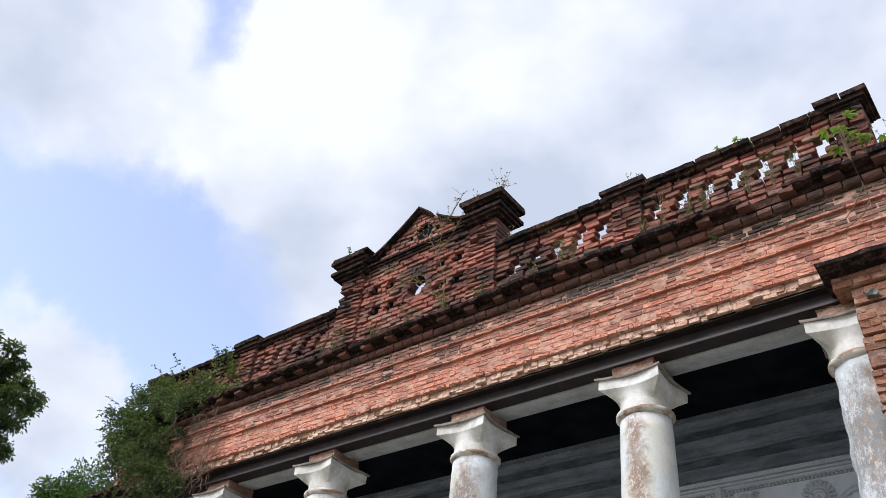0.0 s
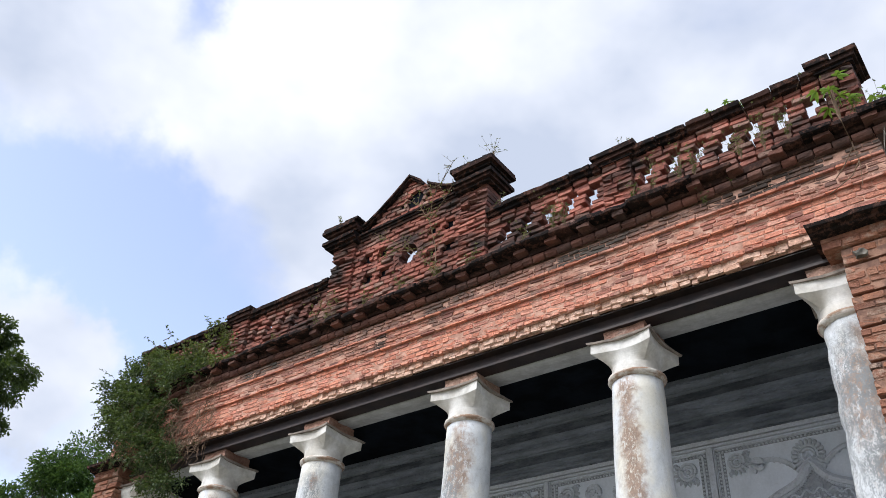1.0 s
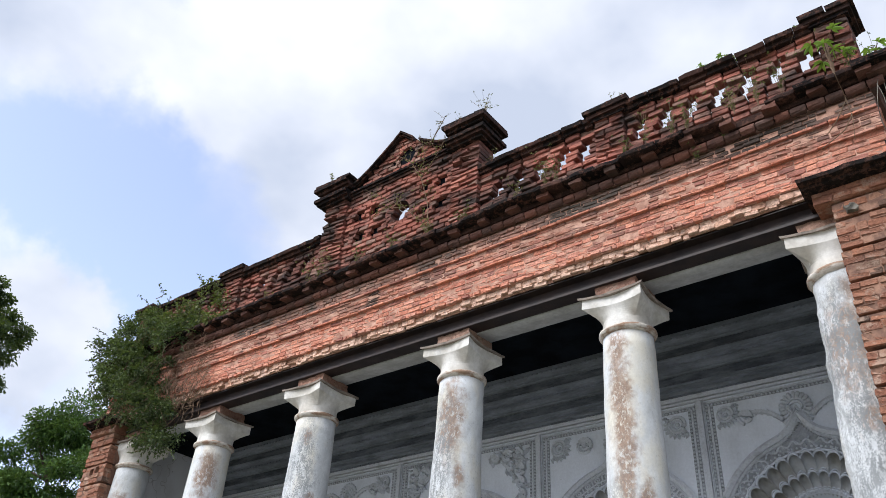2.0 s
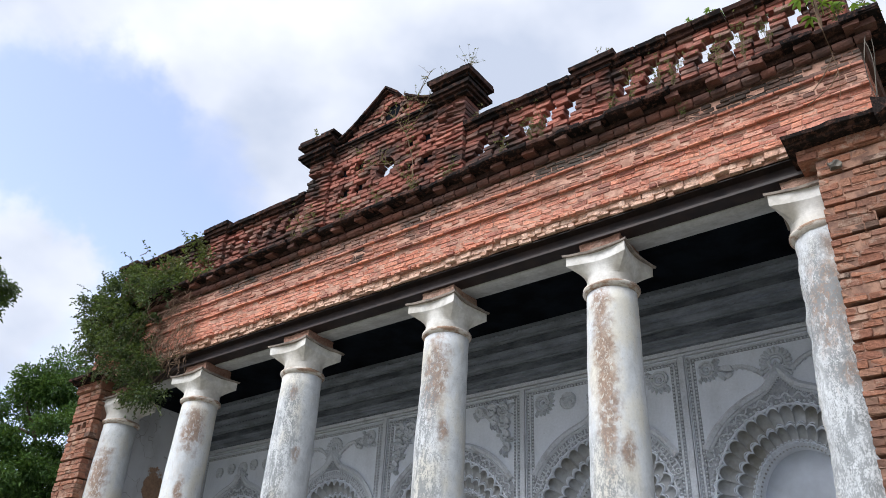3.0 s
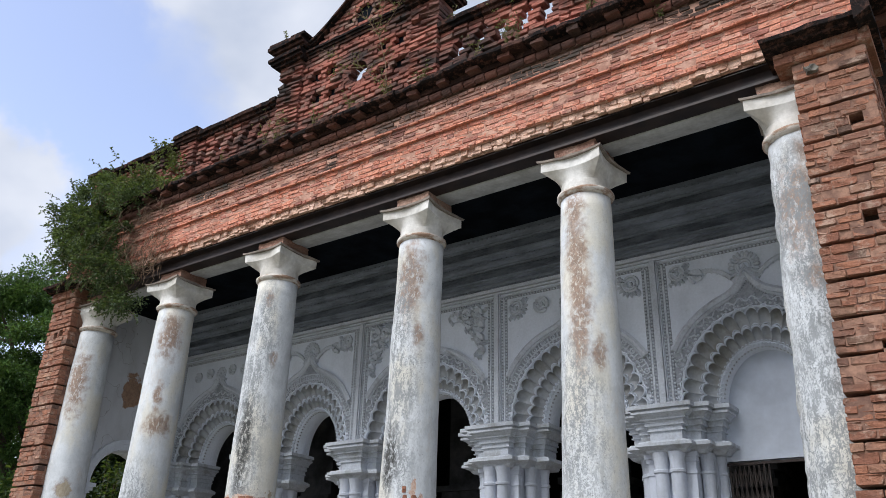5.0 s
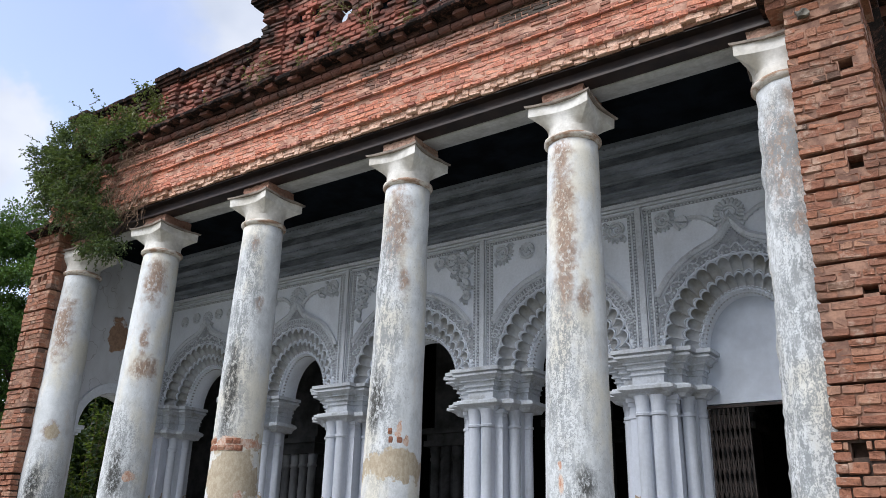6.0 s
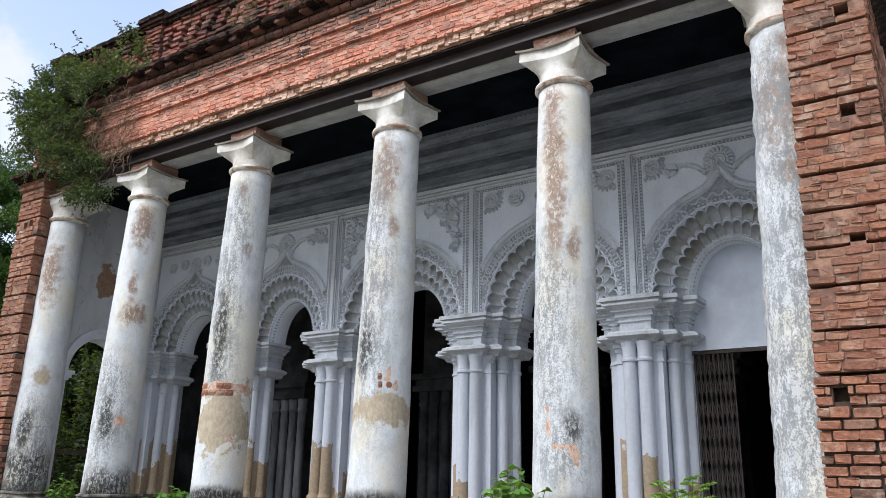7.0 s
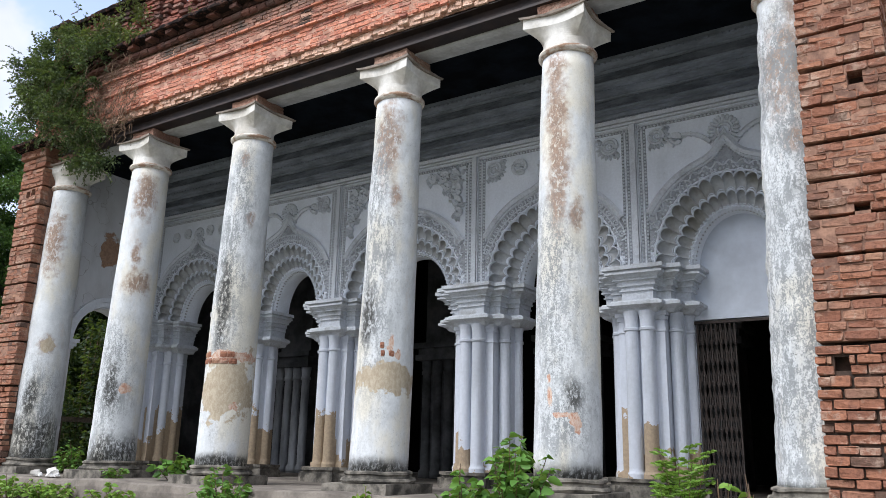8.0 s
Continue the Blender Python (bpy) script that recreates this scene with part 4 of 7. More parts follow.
def leaf_relief(bm, x, z, ang, length, width, y=FACE, lift=0.03):
    """A raised pointed leaf lying on the wall."""
    c, s = math.cos(ang), math.sin(ang)
    pts = [(0, 0), (0.3, 0.5), (0.65, 0.42), (1, 0), (0.65, -0.42), (0.3, -0.5)]
    rim = [bm.verts.new((x + length * u * c - width * v * s, y - 0.002, z + length * u * s + width * v * c)) for u, v in pts]
    mid = [bm.verts.new((x + length * u * c, y - 2.6 * lift, z + length * u * s)) for u in (0.2, 0.7)]
    for f in ((rim[0], rim[1], mid[0]), (rim[1], rim[2], mid[1], mid[0]), (rim[2], rim[3], mid[1]), (rim[3], rim[4], mid[1]), (rim[4], rim[5], mid[0], mid[1]), (rim[5], rim[0], mid[0])):
        bm.faces.new(f)


def spiral(x, z, r0, r1, turns, start, n=26, hand=1):
    return [(x + (r0 + (r1 - r0) * i / n) * math.cos(start + hand * turns * 2 * math.pi * i / n),
             z + (r0 + (r1 - r0) * i / n) * math.sin(start + hand * turns * 2 * math.pi * i / n)) for i in range(n + 1)]


def rosette(x, z, r, petals=8):
    bm = bmesh.new()
    for k in range(petals):
        a = 2 * math.pi * k / petals
        leaf_relief(bm, x + 0.3 * r * math.cos(a), z + 0.3 * r * math.sin(a), a, 0.7 * r, 0.5 * r)
    bead(bm, x, z, 0.32 * r, FACE - 0.01)
    return part("rosette", bm, M_RELIEF, arcade)


def disc(x, z, r):
    bm = bmesh.new()
    relief(bm, [(x + r * math.cos(2 * math.pi * i / 16), z + r * math.sin(2 * math.pi * i / 16)) for i in range(17)], 0.014)
    relief(bm, spiral(x, z, 0.2 * r, 0.85 * r, 1.6, 0.4), 0.013)
    bead(bm, x, z, 0.35 * r)
    return part("rosette", bm, M_RELIEF, arcade)


def acanthus(x, z, sx, sz, size):
    """A corner piece: a ringed rosette in a panel's corner with a fringe of leaves; sx, sz point into the panel."""
    bm = bmesh.new()
    cx, cz = x + sx * 0.42 * size, z + sz * 0.42 * size
    for r, w in ((0.34, 0.012), (0.22, 0.010)):
        relief(bm, [(cx + r * size * math.cos(2 * math.pi * i / 20), cz + r * size * math.sin(2 * math.pi * i / 20)) for i in range(21)], w)
    bead(bm, cx, cz, 0.11 * size)
    for k in range(6):
        a = 2 * math.pi * k / 6
        bead(bm, cx + 0.27 * size * math.cos(a), cz + 0.27 * size * math.sin(a), 0.04 * size)
    base = math.atan2(sz, sx)
    for k in range(9):
        a = base + (k - 4) * 0.36
        leaf_relief(bm, cx + 0.36 * size * math.cos(a), cz + 0.36 * size * math.sin(a), a + 0.25, size * 0.30, size * 0.17, lift=0.018)
    for u in (0.0, 0.85):
        for q in (-0.35, 0.35):
            leaf_relief(bm, x + sx * u * size, z + sz * (0.85 - u) * size, base + q, size * 0.26, size * 0.13, lift=0.016)
    return part("corner_leafwork", bm, M_RELIEF, arcade)


def scrollwork(x, z, sx, size):
    """Flowing foliage that fills a whole spandrel."""
    bm = bmesh.new()
    r = random.Random(round(x * 100))
    stems = ((0.20, -0.18, 0.15), (0.52, -0.16, 0.15), (0.20, -0.52, 0.14), (0.82, -0.15, 0.11), (0.17, -0.82, 0.11), (0.45, -0.40, 0.09), (0.13, -1.08, 0.08))
    for k, (u, v, q) in enumerate(stems):
        cx, cz = x + sx * u * size, z + v * size
        relief(bm, spiral(cx, cz, 0.02, q * size, 1.75, r.uniform(0, 6), 30, (-1) ** k), [0.010 + 0.0004 * i for i in range(31)])
        bead(bm, cx, cz, 0.03)
        for j in range(6):
            a = r.uniform(0, 6.28)
            leaf_relief(bm, cx + q * size * 0.9 * math.cos(a), cz + q * size * 0.9 * math.sin(a), a + 0.9, 0.18 * size, 0.08 * size, lift=0.026)
    relief(bm, [(x + sx * size * (0.05 + 0.95 * t), z - size * (1.05 * (1 - t) ** 1.6) - 0.05) for t in [i / 14 for i in range(15)]], 0.016)
    return part("foliage_scroll", bm, M_RELIEF, arcade, "flowing stucco foliage")


def palmette(x, z, r):
    """A ring of rounded petals over an arch's point, with two side curls."""
    bm = bmesh.new()
    for k in range(17):
        a = math.radians(-55 + 290 * k / 16)
        c, q = math.cos(a), math.sin(a)
        relief(bm, [(x + r * u * c, z + r * u * q) for u in (0.60, 0.72, 0.88, 1.0)], [0.006 * r / 0.19, 0.011 * r / 0.19, 0.014 * r / 0.19, 0.008 * r / 0.19], FACE, 6)
    for f in (0.55, 0.36):
        relief(bm, [(x + f * r * math.cos(math.radians(-60 + 300 * i / 22)), z + f * r * math.sin(math.radians(-60 + 300 * i / 22))) for i in range(23)], 0.010)
    relief(bm, [(x - 0.16, z - 0.95 * r), (x - 0.06, z - 0.55 * r), (x, z + 0.05 * r), (x + 0.06, z - 0.55 * r), (x + 0.16, z - 0.95 * r)], 0.013)
    return part("palmette", bm, M_RELIEF, arcade, "rayed shell palmette")


def tendril(x, z, sx):
    bm = bmesh.new()
    curve = [(x + sx * (0.08 + 0.34 * t), z - 0.10 + 0.16 * t + 0.05 * math.sin(3.1 * t)) for t in [i / 10 for i in range(11)]]
    relief(bm, curve, 0.016)
    for px, pz in curve[1::2]:
        bead(bm, px, pz - 0.028, 0.014)
        bead(bm, px, pz + 0.028, 0.014)
    relief(bm, spiral(x + sx * 0.50, z + 0.02, 0.02, 0.085, 1.7, math.pi if sx > 0 else 0, 24, -sx), 0.017)
    return part("tendril", bm, M_RELIEF, arcade)


def ogee(xc, rx, rz, half, g, peak):
    """The outer line of an archivolt: an arch with a drawn-out point."""
    pts = []
    for i in range(61):
        a = math.radians(32 + 116 * i / 60)
        x, z = xc - (rx + g) * math.cos(a), SPRING + (rz + g) * math.sin(a)
        z += peak * 1.15 * math.exp(-(abs(x - xc) / 0.12) ** 1.5)
        if abs(x - xc) < half - 0.115:
            pts.append((x, z))
    return pts


for i, (xc, rx, rz, outer, inner) in enumerate(bays):
    half = (PIERS[i + 1] - PIERS[i]) / 2
    peak = 0.20
    bm = bmesh.new()
    line = ogee(xc, rx, rz, half, 0.215, peak)
    relief(bm, line, 0.021)
    relief(bm, ogee(xc, rx, rz, half, 0.165, peak * 0.9), 0.012)
    part("archivolt", bm, M_RELIEF, arcade, "raised ogee moulding")
    # ornament band's dusty ground, shade coloured in, between the shells and the outer moulding
    bm = bmesh.new()
    inner_edge, outer_edge = [], []
    for k in range(81):
        a = math.radians(10 + 160 * k / 80)
        x, z = xc - (rx + 0.20) * math.cos(a), SPRING + (rz + 0.20) * math.sin(a)
        z += peak * 1.05 * math.exp(-(abs(x - xc) / 0.12) ** 1.5)
        lim = half - 0.155
        outer_edge.append(bm.verts.new((min(max(x, xc - lim), xc + lim), FACE - 0.004, z)))
        x = xc - (rx + 0.022) * math.cos(a)
        inner_edge.append(bm.verts.new((min(max(x, xc - lim), xc + lim), FACE - 0.004, SPRING + (rz + 0.022) * math.sin(a))))
    for k in range(80):
        bm.faces.new((inner_edge[k], inner_edge[k + 1], outer_edge[k + 1], outer_edge[k]))
    part("band_ground", bm, M_SUNK, arcade, "dusty grey ground of the ornament band, relief shade coloured in")
    bm = bmesh.new()
    for (xa, za), (xb, zb) in zip(line, line[1:]):
        for s in (0.0, 0.5):
            x, z = xa + (xb - xa) * s, za + (zb - za) * s
            d = math.atan2(zb - za, xb - xa)
            leaf_relief(bm, x + 0.025 * math.sin(d), z - 0.025 * math.cos(d), d - 1.2, 0.06, 0.026, lift=0.016)
    part("toothed_border", bm, M_RELIEF, arcade)
    bm = bmesh.new()
    for k in range(58):
        a = math.pi * (k + 0.5) / 58
        bead(bm, xc - (rx + 0.05) * math.cos(a), SPRING + (rz + 0.05) * math.sin(a), 0.018, FACE - 0.004)
    part("bead_row", bm, M_RELIEF, arcade)
    bm = bmesh.new()
    if i % 2:
        # square panels, each with a ringed flower
        for k in range(17):
            a = math.radians(24 + 132 * k / 16)
            c, q = math.cos(a), math.sin(a)
            x, z = xc - (rx + 0.115) * c, SPRING + (rz + 0.115) * q
            if abs(x - xc) > half - 0.17:
                continue
            relief(bm, [(x + 0.033 * math.cos(u), z + 0.033 * math.sin(u)) for u in [j * math.pi / 6 for j in range(13)]], 0.006)
            bead(bm, x, z, 0.016)
            d = math.radians(132 / 32)
            relief(bm, [(xc - (rx + e) * math.cos(a + d), SPRING + (rz + e) * math.sin(a + d)) for e in (0.075, 0.155)], 0.006)
        for e in (0.072, 0.158):
            relief(bm, [(xc - (rx + e) * math.cos(math.radians(24 + 3.3 * j)), SPRING + (rz + e) * math.sin(math.radians(24 + 3.3 * j))) for j in range(41)], 0.005)
    else:
        # a running vine with paired leaves
        vine = []
        for k in range(145):
            a = math.radians(24 + 132 * k / 144)
            e = 0.115 + 0.026 * math.sin(k * 2 * math.pi / 9)
            x, z = xc - (rx + e) * math.cos(a), SPRING + (rz + e) * math.sin(a)
            if abs(x - xc) < half - 0.15:
                vine.append((x, z))
                if k % 3 == 0:
                    t0 = math.atan2(math.cos(a), math.sin(a))
                    leaf_relief(bm, x, z, t0 + (1.0 if k % 2 else -1.0), 0.055, 0.026, lift=0.012)
                if k % 9 == 4:
                    bead(bm, x + 0.02 * math.cos(a), z - 0.02 * math.sin(a), 0.012)
        relief(bm, vine, 0.006)
    part("floral_band", bm, M_RELIEF, arcade)
    # panel frame: dotted verticals beside the pilasters and a dotted head
    xa, xb = PIERS[i] + 0.06, PIERS[i + 1] - 0.06
    bm = bmesh.new()
    for x in (xa + 0.02, xa + 0.085, xb - 0.02, xb - 0.085):
        z = SPRING + 0.02
        while z < 4.30:
            bead(bm, x, z, 0.017)
            z += 0.045
    x = xa
    while x < xb:
        bead(bm, x, 4.285, 0.017)
        x += 0.045
    part("bead_border", bm, M_RELIEF, arcade)
    bm = bmesh.new()
    for x in (xa + 0.052, xb - 0.052):
        box(bm, x - 0.05, x + 0.05, FACE - 0.004, FACE + 0.01, SPRING + 0.01, 4.265)
    box(bm, xa, xb, FACE - 0.004, FACE + 0.01, 4.268, 4.305)
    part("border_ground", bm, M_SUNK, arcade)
    bm = bmesh.new()
    for x in (xa + 0.052, xb - 0.052):
        box(bm, x - 0.012, x + 0.012, FACE - 0.014, FACE + 0.01, SPRING, 4.27)
    box(bm, xa, xb, FACE - 0.02, FACE + 0.01, 4.31, 4.335)
    box(bm, xa - 0.06, xb + 0.06, FACE - 0.04, FACE + 0.01, 4.36, 4.39)
    box(bm, xa - 0.06, xb + 0.06, FACE - 0.065, FACE + 0.01, 4.40, 4.45)
    part("panel_frame", bm, M_RELIEF, arcade)
for c in PIERS[1:-1]:
    bm = bmesh.new()
    box(bm, c - 0.032, c + 0.032, FACE - 0.045, FACE + 0.01, SPRING, 4.355)
    for s in (-1, 1):
        box(bm, c + s * 0.045 - 0.008, c + s * 0.045 + 0.008, FACE - 0.025, FACE + 0.01, SPRING, 4.355)
    part("pilaster_strip", bm, M_RELIEF, arcade)
top = 4.24
# east bay
x5 = bays[4][0]
palmette(x5, 4.05, 0.19)
tendril(x5 - 0.08, 4.02, -1)
tendril(x5 + 0.08, 4.02, 1)
acanthus(PIERS[4] + 0.19, top, 1, -1, 0.27)
acanthus(PIERS[5] - 0.19, top, -1, -1, 0.27)
# fourth bay
x4 = bays[3][0]
palmette(x4, 4.05, 0.18)
for s in (-1, 1):
    disc(x4 + s * 0.46, 4.08, 0.10)
acanthus(PIERS[3] + 0.19, top, 1, -1, 0.30)
acanthus(PIERS[4] - 0.19, top, -1, -1, 0.30)
# middle bay, spandrels full of foliage
scrollwork(PIERS[2] + 0.19, top, 1, 0.62)
scrollwork(PIERS[3] - 0.19, top, -1, 0.62)
palmette(bays[2][0], 4.03, 0.13)
# second bay
x2 = bays[1][0]
palmette(x2, 4.05, 0.18)
tendril(x2 - 0.05, 4.03, -1)
tendril(x2 + 0.05, 4.03, 1)
acanthus(PIERS[1] + 0.19, top, 1, -1, 0.28)
acanthus(PIERS[2] - 0.19, top, -1, -1, 0.28)
# west bay
x1b = bays[0][0]
for dx in (-0.62, -0.3, 0.3, 0.62):
    disc(x1b + dx, 4.07 - 0.1 * abs(dx), 0.075)
palmette(x1b, 4.0, 0.13)

# ---- front columns ----
CAP_TOP = 4.775


def front_column(k):
    cx, ln = COLS[k], LEAN[k]
    root = tagged(new("column"), ("tall round whitewashed porch column, streaked and peeling", "whitewashed column with tan weather stains beside ivy", "whitewashed column with brown render and a bare brick ring", "whitewashed column with beige lower render and bare bricks", "whitewashed column with a long brown stain and bare brick", "rough whitewashed half column against the brick pier")[k], "column", "front columns")
    root.location = (cx - ln * 4.4, 0, 0)
    top = 4.36
    bm = bmesh.new()
    n = 22 if k != 5 else 70
    prof = [(0.328 - 0.052 * (i / n) ** 1.35, top * i / n) for i in range(n + 1)]
    lathe(bm, prof, 0, 0, 44, lean=(ln, 0))
    for v in bm.verts:
        p = v.co * 1.3 + Vector((cx * 3, 0, 0))
        amp = 0.012 if k != 5 else 0.028
        d = Vector((v.co.x - ln * v.co.z, v.co.y, 0))
        v.co += d.normalized() * (amp * noise.noise(p) + amp * 0.6 * noise.noise(v.co * 5 + Vector((cx, 0, 0)))) if d.length else Vector()
        if k == 5 and d.length:
            # lumpy coat in uneven layers
            v.co += d.normalized() * 0.020 * noise.noise(Vector((v.co.x * 7, v.co.y * 7, v.co.z * 15)))
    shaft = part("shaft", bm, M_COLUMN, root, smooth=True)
    # bricks laid bare where the coat has fallen off
    for z, spans in {2: ((1.30, ((-158, -28),)), (1.385, ((-150, -95), (-70, -30)))), 3: ((1.27, ((-62, -52), (-46, -33))), (1.36, ((-64, -54),)))}.get(k, ()):
        for a0, a1 in spans:
            a = a0
            while a < a1 - 6:
                w = min(rng.uniform(12, 24), a1 - a)
                r = 0.328 - 0.052 * (z / top) ** 1.35
                bm = bmesh.new()
                n = 5
                rows = []
                for j in range(n + 1):
                    q = radians(a + 0.8 + (w - 1.6) * j / n)
                    edge = 0.006 if j in (0, n) else 0.0
                    rows.append([bm.verts.new((ln * z + rr * math.cos(q), rr * math.sin(q), zz)) for rr, zz in ((r - 0.03, z - 0.036), (r + 0.005 - edge, z - 0.034), (r + 0.012 - edge + rng.uniform(-0.003, 0.003), z), (r + 0.005 - edge, z + 0.034), (r - 0.03, z + 0.036))])
                for p, q in zip(rows, rows[1:]):
                    for j in range(4):
                        bm.faces.new((p[j], q[j], q[j + 1], p[j + 1]))
                bm.faces.new(rows[0])
                bm.faces.new(list(reversed(rows[-1])))
                part("bare_brick", bm, M_PIER, shaft)
                a += w
    o = ln * top
    bm = bmesh.new()
    lathe(bm, [(0.278, top - 0.02), (0.30, top), (0.315, top + 0.02), (0.312, top + 0.045), (0.285, top + 0.06), (0.275, top + 0.065)], o, 0, 40)
    wear(bm, 0.006, 6.0, cx)
    part("necking_ring", bm, M_RING, shaft, "thin ring with rust-brown edge", True)
    bm = bmesh.new()
    # capital: round neck that flares into a square with hollow sides
    segs, rows = 64, []
    H0, H1 = top + 0.055, CAP_TOP - 0.115
    for i in range(13):
        s = i / 12
        z = H0 + (H1 - H0) * s
        flare = max(0.0, (s - 0.42) / 0.58)
        ring = []
        for j in range(segs):
            a = 2 * math.pi * j / segs
            r_round = 0.272 - 0.006 * s
            c, q = abs(math.cos(a)), abs(math.sin(a))
            sq = 0.345 / max(c, q)
            corner = (min(c, q) / max(c, q)) ** 2
            r_sq = sq * (0.87 + 0.17 * corner)
            f = flare ** 1.7 if corner < 0.2 else flare ** (1.7 - 0.5 * corner)
            r = r_round + (r_sq - r_round) * min(1.0, f)
            ring.append(bm.verts.new((o + r * math.cos(a), r * math.sin(a), z)))
        rows.append(ring)
    lip = [bm.verts.new((v.co.x, v.co.y, CAP_TOP)) for v in rows[-1]]
    rows.append(lip)
    for p, q in zip(rows, rows[1:]):
        for j in range(segs):
            bm.faces.new((p[j], p[(j + 1) % segs], q[(j + 1) % segs], q[j]))
    bm.faces.new(rows[-1])
    bm.faces.new(list(reversed(rows[0])))
    wear(bm, 0.012, 4.0, cx)
    capital = part("capital", bm, M_CAPITAL, root, "flaring whitewashed capital")
    bm = bmesh.new()
    slab_plan(bm, [(o - 0.25, -0.225), (o + 0.25, -0.225), (o + 0.25, 0.28), (o - 0.25, 0.28)], CAP_TOP + 0.015, 4.968)
    bmesh.ops.subdivide_edges(bm, edges=bm.edges[:], cuts=7, use_grid_fill=True)
    wear(bm, 0.012, 9.0, cx * 2)
    wear(bm, 0.010, 23.0, cx)
    part("abacus", bm, M_ABACUS, capital, "broken brick block")
    # thin slate with hollow sides and drawn-out corners
    bm = bmesh.new()
    rim = []
    for sx, sy in ((-1, -1), (1, -1), (1, 1), (-1, 1)):
        ax, ay = 0.385 * sx, 0.385 * sy
        ex, ey = {(-1, -1): (1, -1), (1, -1): (1, 1), (1, 1): (-1, 1), (-1, 1): (-1, -1)}[(sx, sy)]
        bx, by = 0.385 * ex, 0.385 * ey
        for i in range(8):
            u = i / 8
            hollow = 1 - 0.12 * math.sin(math.pi * u) ** 0.8
            rim.append(((ax + (bx - ax) * u) * (hollow if abs(ax - bx) < 0.01 else 1.0), (ay + (by - ay) * u) * (hollow if abs(ay - by) < 0.01 else 1.0)))
    slab_plan(bm, [(o + x, y) for x, y in rim], CAP_TOP - 0.002, CAP_TOP + 0.022, 0.006)
    wear(bm, 0.014, 6.0, cx * 3)
    part("slate", bm, M_SLATE, capital, "thin broken slate with sharp corners")
    bm = bmesh.new()
    slab_plan(bm, [(-0.44, -0.44), (0.44, -0.44), (0.44, 0.42), (-0.44, 0.42)], FLOOR - 0.08, -0.115)
    lathe(bm, [(0.40, -0.115), (0.415, -0.09), (0.40, -0.065), (0.37, -0.06), (0.365, -0.035), (0.38, -0.02), (0.375, 0.0), (0.34, 0.012)], 0, 0, 40)
    wear(bm, 0.018, 4.0, cx)
    part("base", bm, M_STONE, root, "blackened moulded base")
    return root


M_RING = plain_material("ring_limewash", (0.62, 0.58, 0.53), (0.30, 0.20, 0.14), 5.0, 0.9, 0.4, stretch=(1, 1, 3), lo=0.42, hi=0.6)
M_SLATE = plain_material("abacus_slate", (0.20, 0.17, 0.15), (0.34, 0.29, 0.25), 7.0, 0.9, 0.4)
M_ABACUS = brick_material("abacus_brick", [(0.0, (0.30, 0.18, 0.14)), (0.5, (0.40, 0.24, 0.18)), (1.0, (0.44, 0.30, 0.24))], 0.4, (0.06, 0.05, 0.045), 0.5, (0.42, 0.34, 0.28))
for k in range(6):
    front_column(k)

# ---- brick end piers beside the outer columns ----
GROOVES = [4.94, 4.74, 4.41, 4.08, 3.745, 3.41, 3.085, 2.755, 2.43, 2.12, 1.80, 1.44, 1.10]
HOLES = [(12.36, 4.20), (12.31, 3.27), (12.257, 2.15), (12.0, 0.945)]


def brick_pier(name, xa, xb, holes, label, inner, draw=0.0):
    """A grooved brick pier: mortar core and bricks in bands; inner: +1 when the free corner is at xb; draw: how the other edge draws in with height."""
    bm = bmesh.new()
    box(bm, xa + 0.035 + 4.4 * draw, xb - 0.035, -0.30, 0.16, GROUND - 0.1, 5.02)
    pier = setting(name, bm, M_MORTAR_DARK, label, "pier")

    bands = [(lo + 0.016, hi - 0.016, -0.4445) for hi, lo in zip(GROOVES, GROOVES[1:])] + [(FLOOR - 0.1, 1.085, -0.414)]
    for lo, hi, f in bands:
        bm = bmesh.new()
        left = xa + 0.012 + draw * max(0.0, lo + hi) / 2
        edge = left
        for hx, hz in sorted(h for h in holes if lo < h[1] < hi):
            box(bm, edge, hx - 0.056, f, 0.10, lo, hi, 0.002)
            box(bm, hx - 0.056, hx + 0.056, f, 0.10, lo, hz - 0.055)
            box(bm, hx - 0.056, hx + 0.056, f, 0.10, hz + 0.055, hi)
            edge = hx + 0.056
        box(bm, edge, xb - 0.012, f, 0.10, lo, hi, 0.002)
        if f > -0.42:
            part("open_joints", bm, M_MORTAR_DARK, pier, "dark washed-out joints near the ground")
        else:
            part("bedding", bm, M_BEDDING, pier, "reddish lime bedding between the bricks")
    bricks = []
    for hi, lo in zip(GROOVES, GROOVES[1:]):
        bricks += courses(xa + draw * (lo + hi) / 2, xb, lo + 0.010, hi - 0.010, -0.45, 0.073, rng.uniform(0.003, 0.007), 0.12, rng.uniform(0.185, 0.225), holes=holes, jit=0.006)
    bricks += courses(xa, xb, FLOOR - 0.1, 1.09, -0.45, 0.084, 0.009, 0.12, 0.205, holes=holes, jit=0.009)
    bricks += courses(xa, xb, GROUND, FLOOR - 0.1, -0.45, 0.086, 0.02, 0.12, jit=0.008)
    face = xb if inner > 0 else xa
    turn = 90 if inner > 0 else -90
    s = 1 if inner > 0 else -1
    side = []
    for hi, lo in zip(GROOVES, GROOVES[1:]):
        side += courses(-0.30, 0.5 if inner > 0 else 0.3, lo + 0.012, hi - 0.012, 0, 0.079, 0.008, 0.12, jit=0.005, turn=turn, place=lambda u: (face - s * 0.06, u))
    lay(pier, M_PIER, bricks, 300, near=lambda c: -c.z)
    lay(pier, M_PIER, side, 40, near=lambda c: c.y - c.z * 0.1)
    return pier


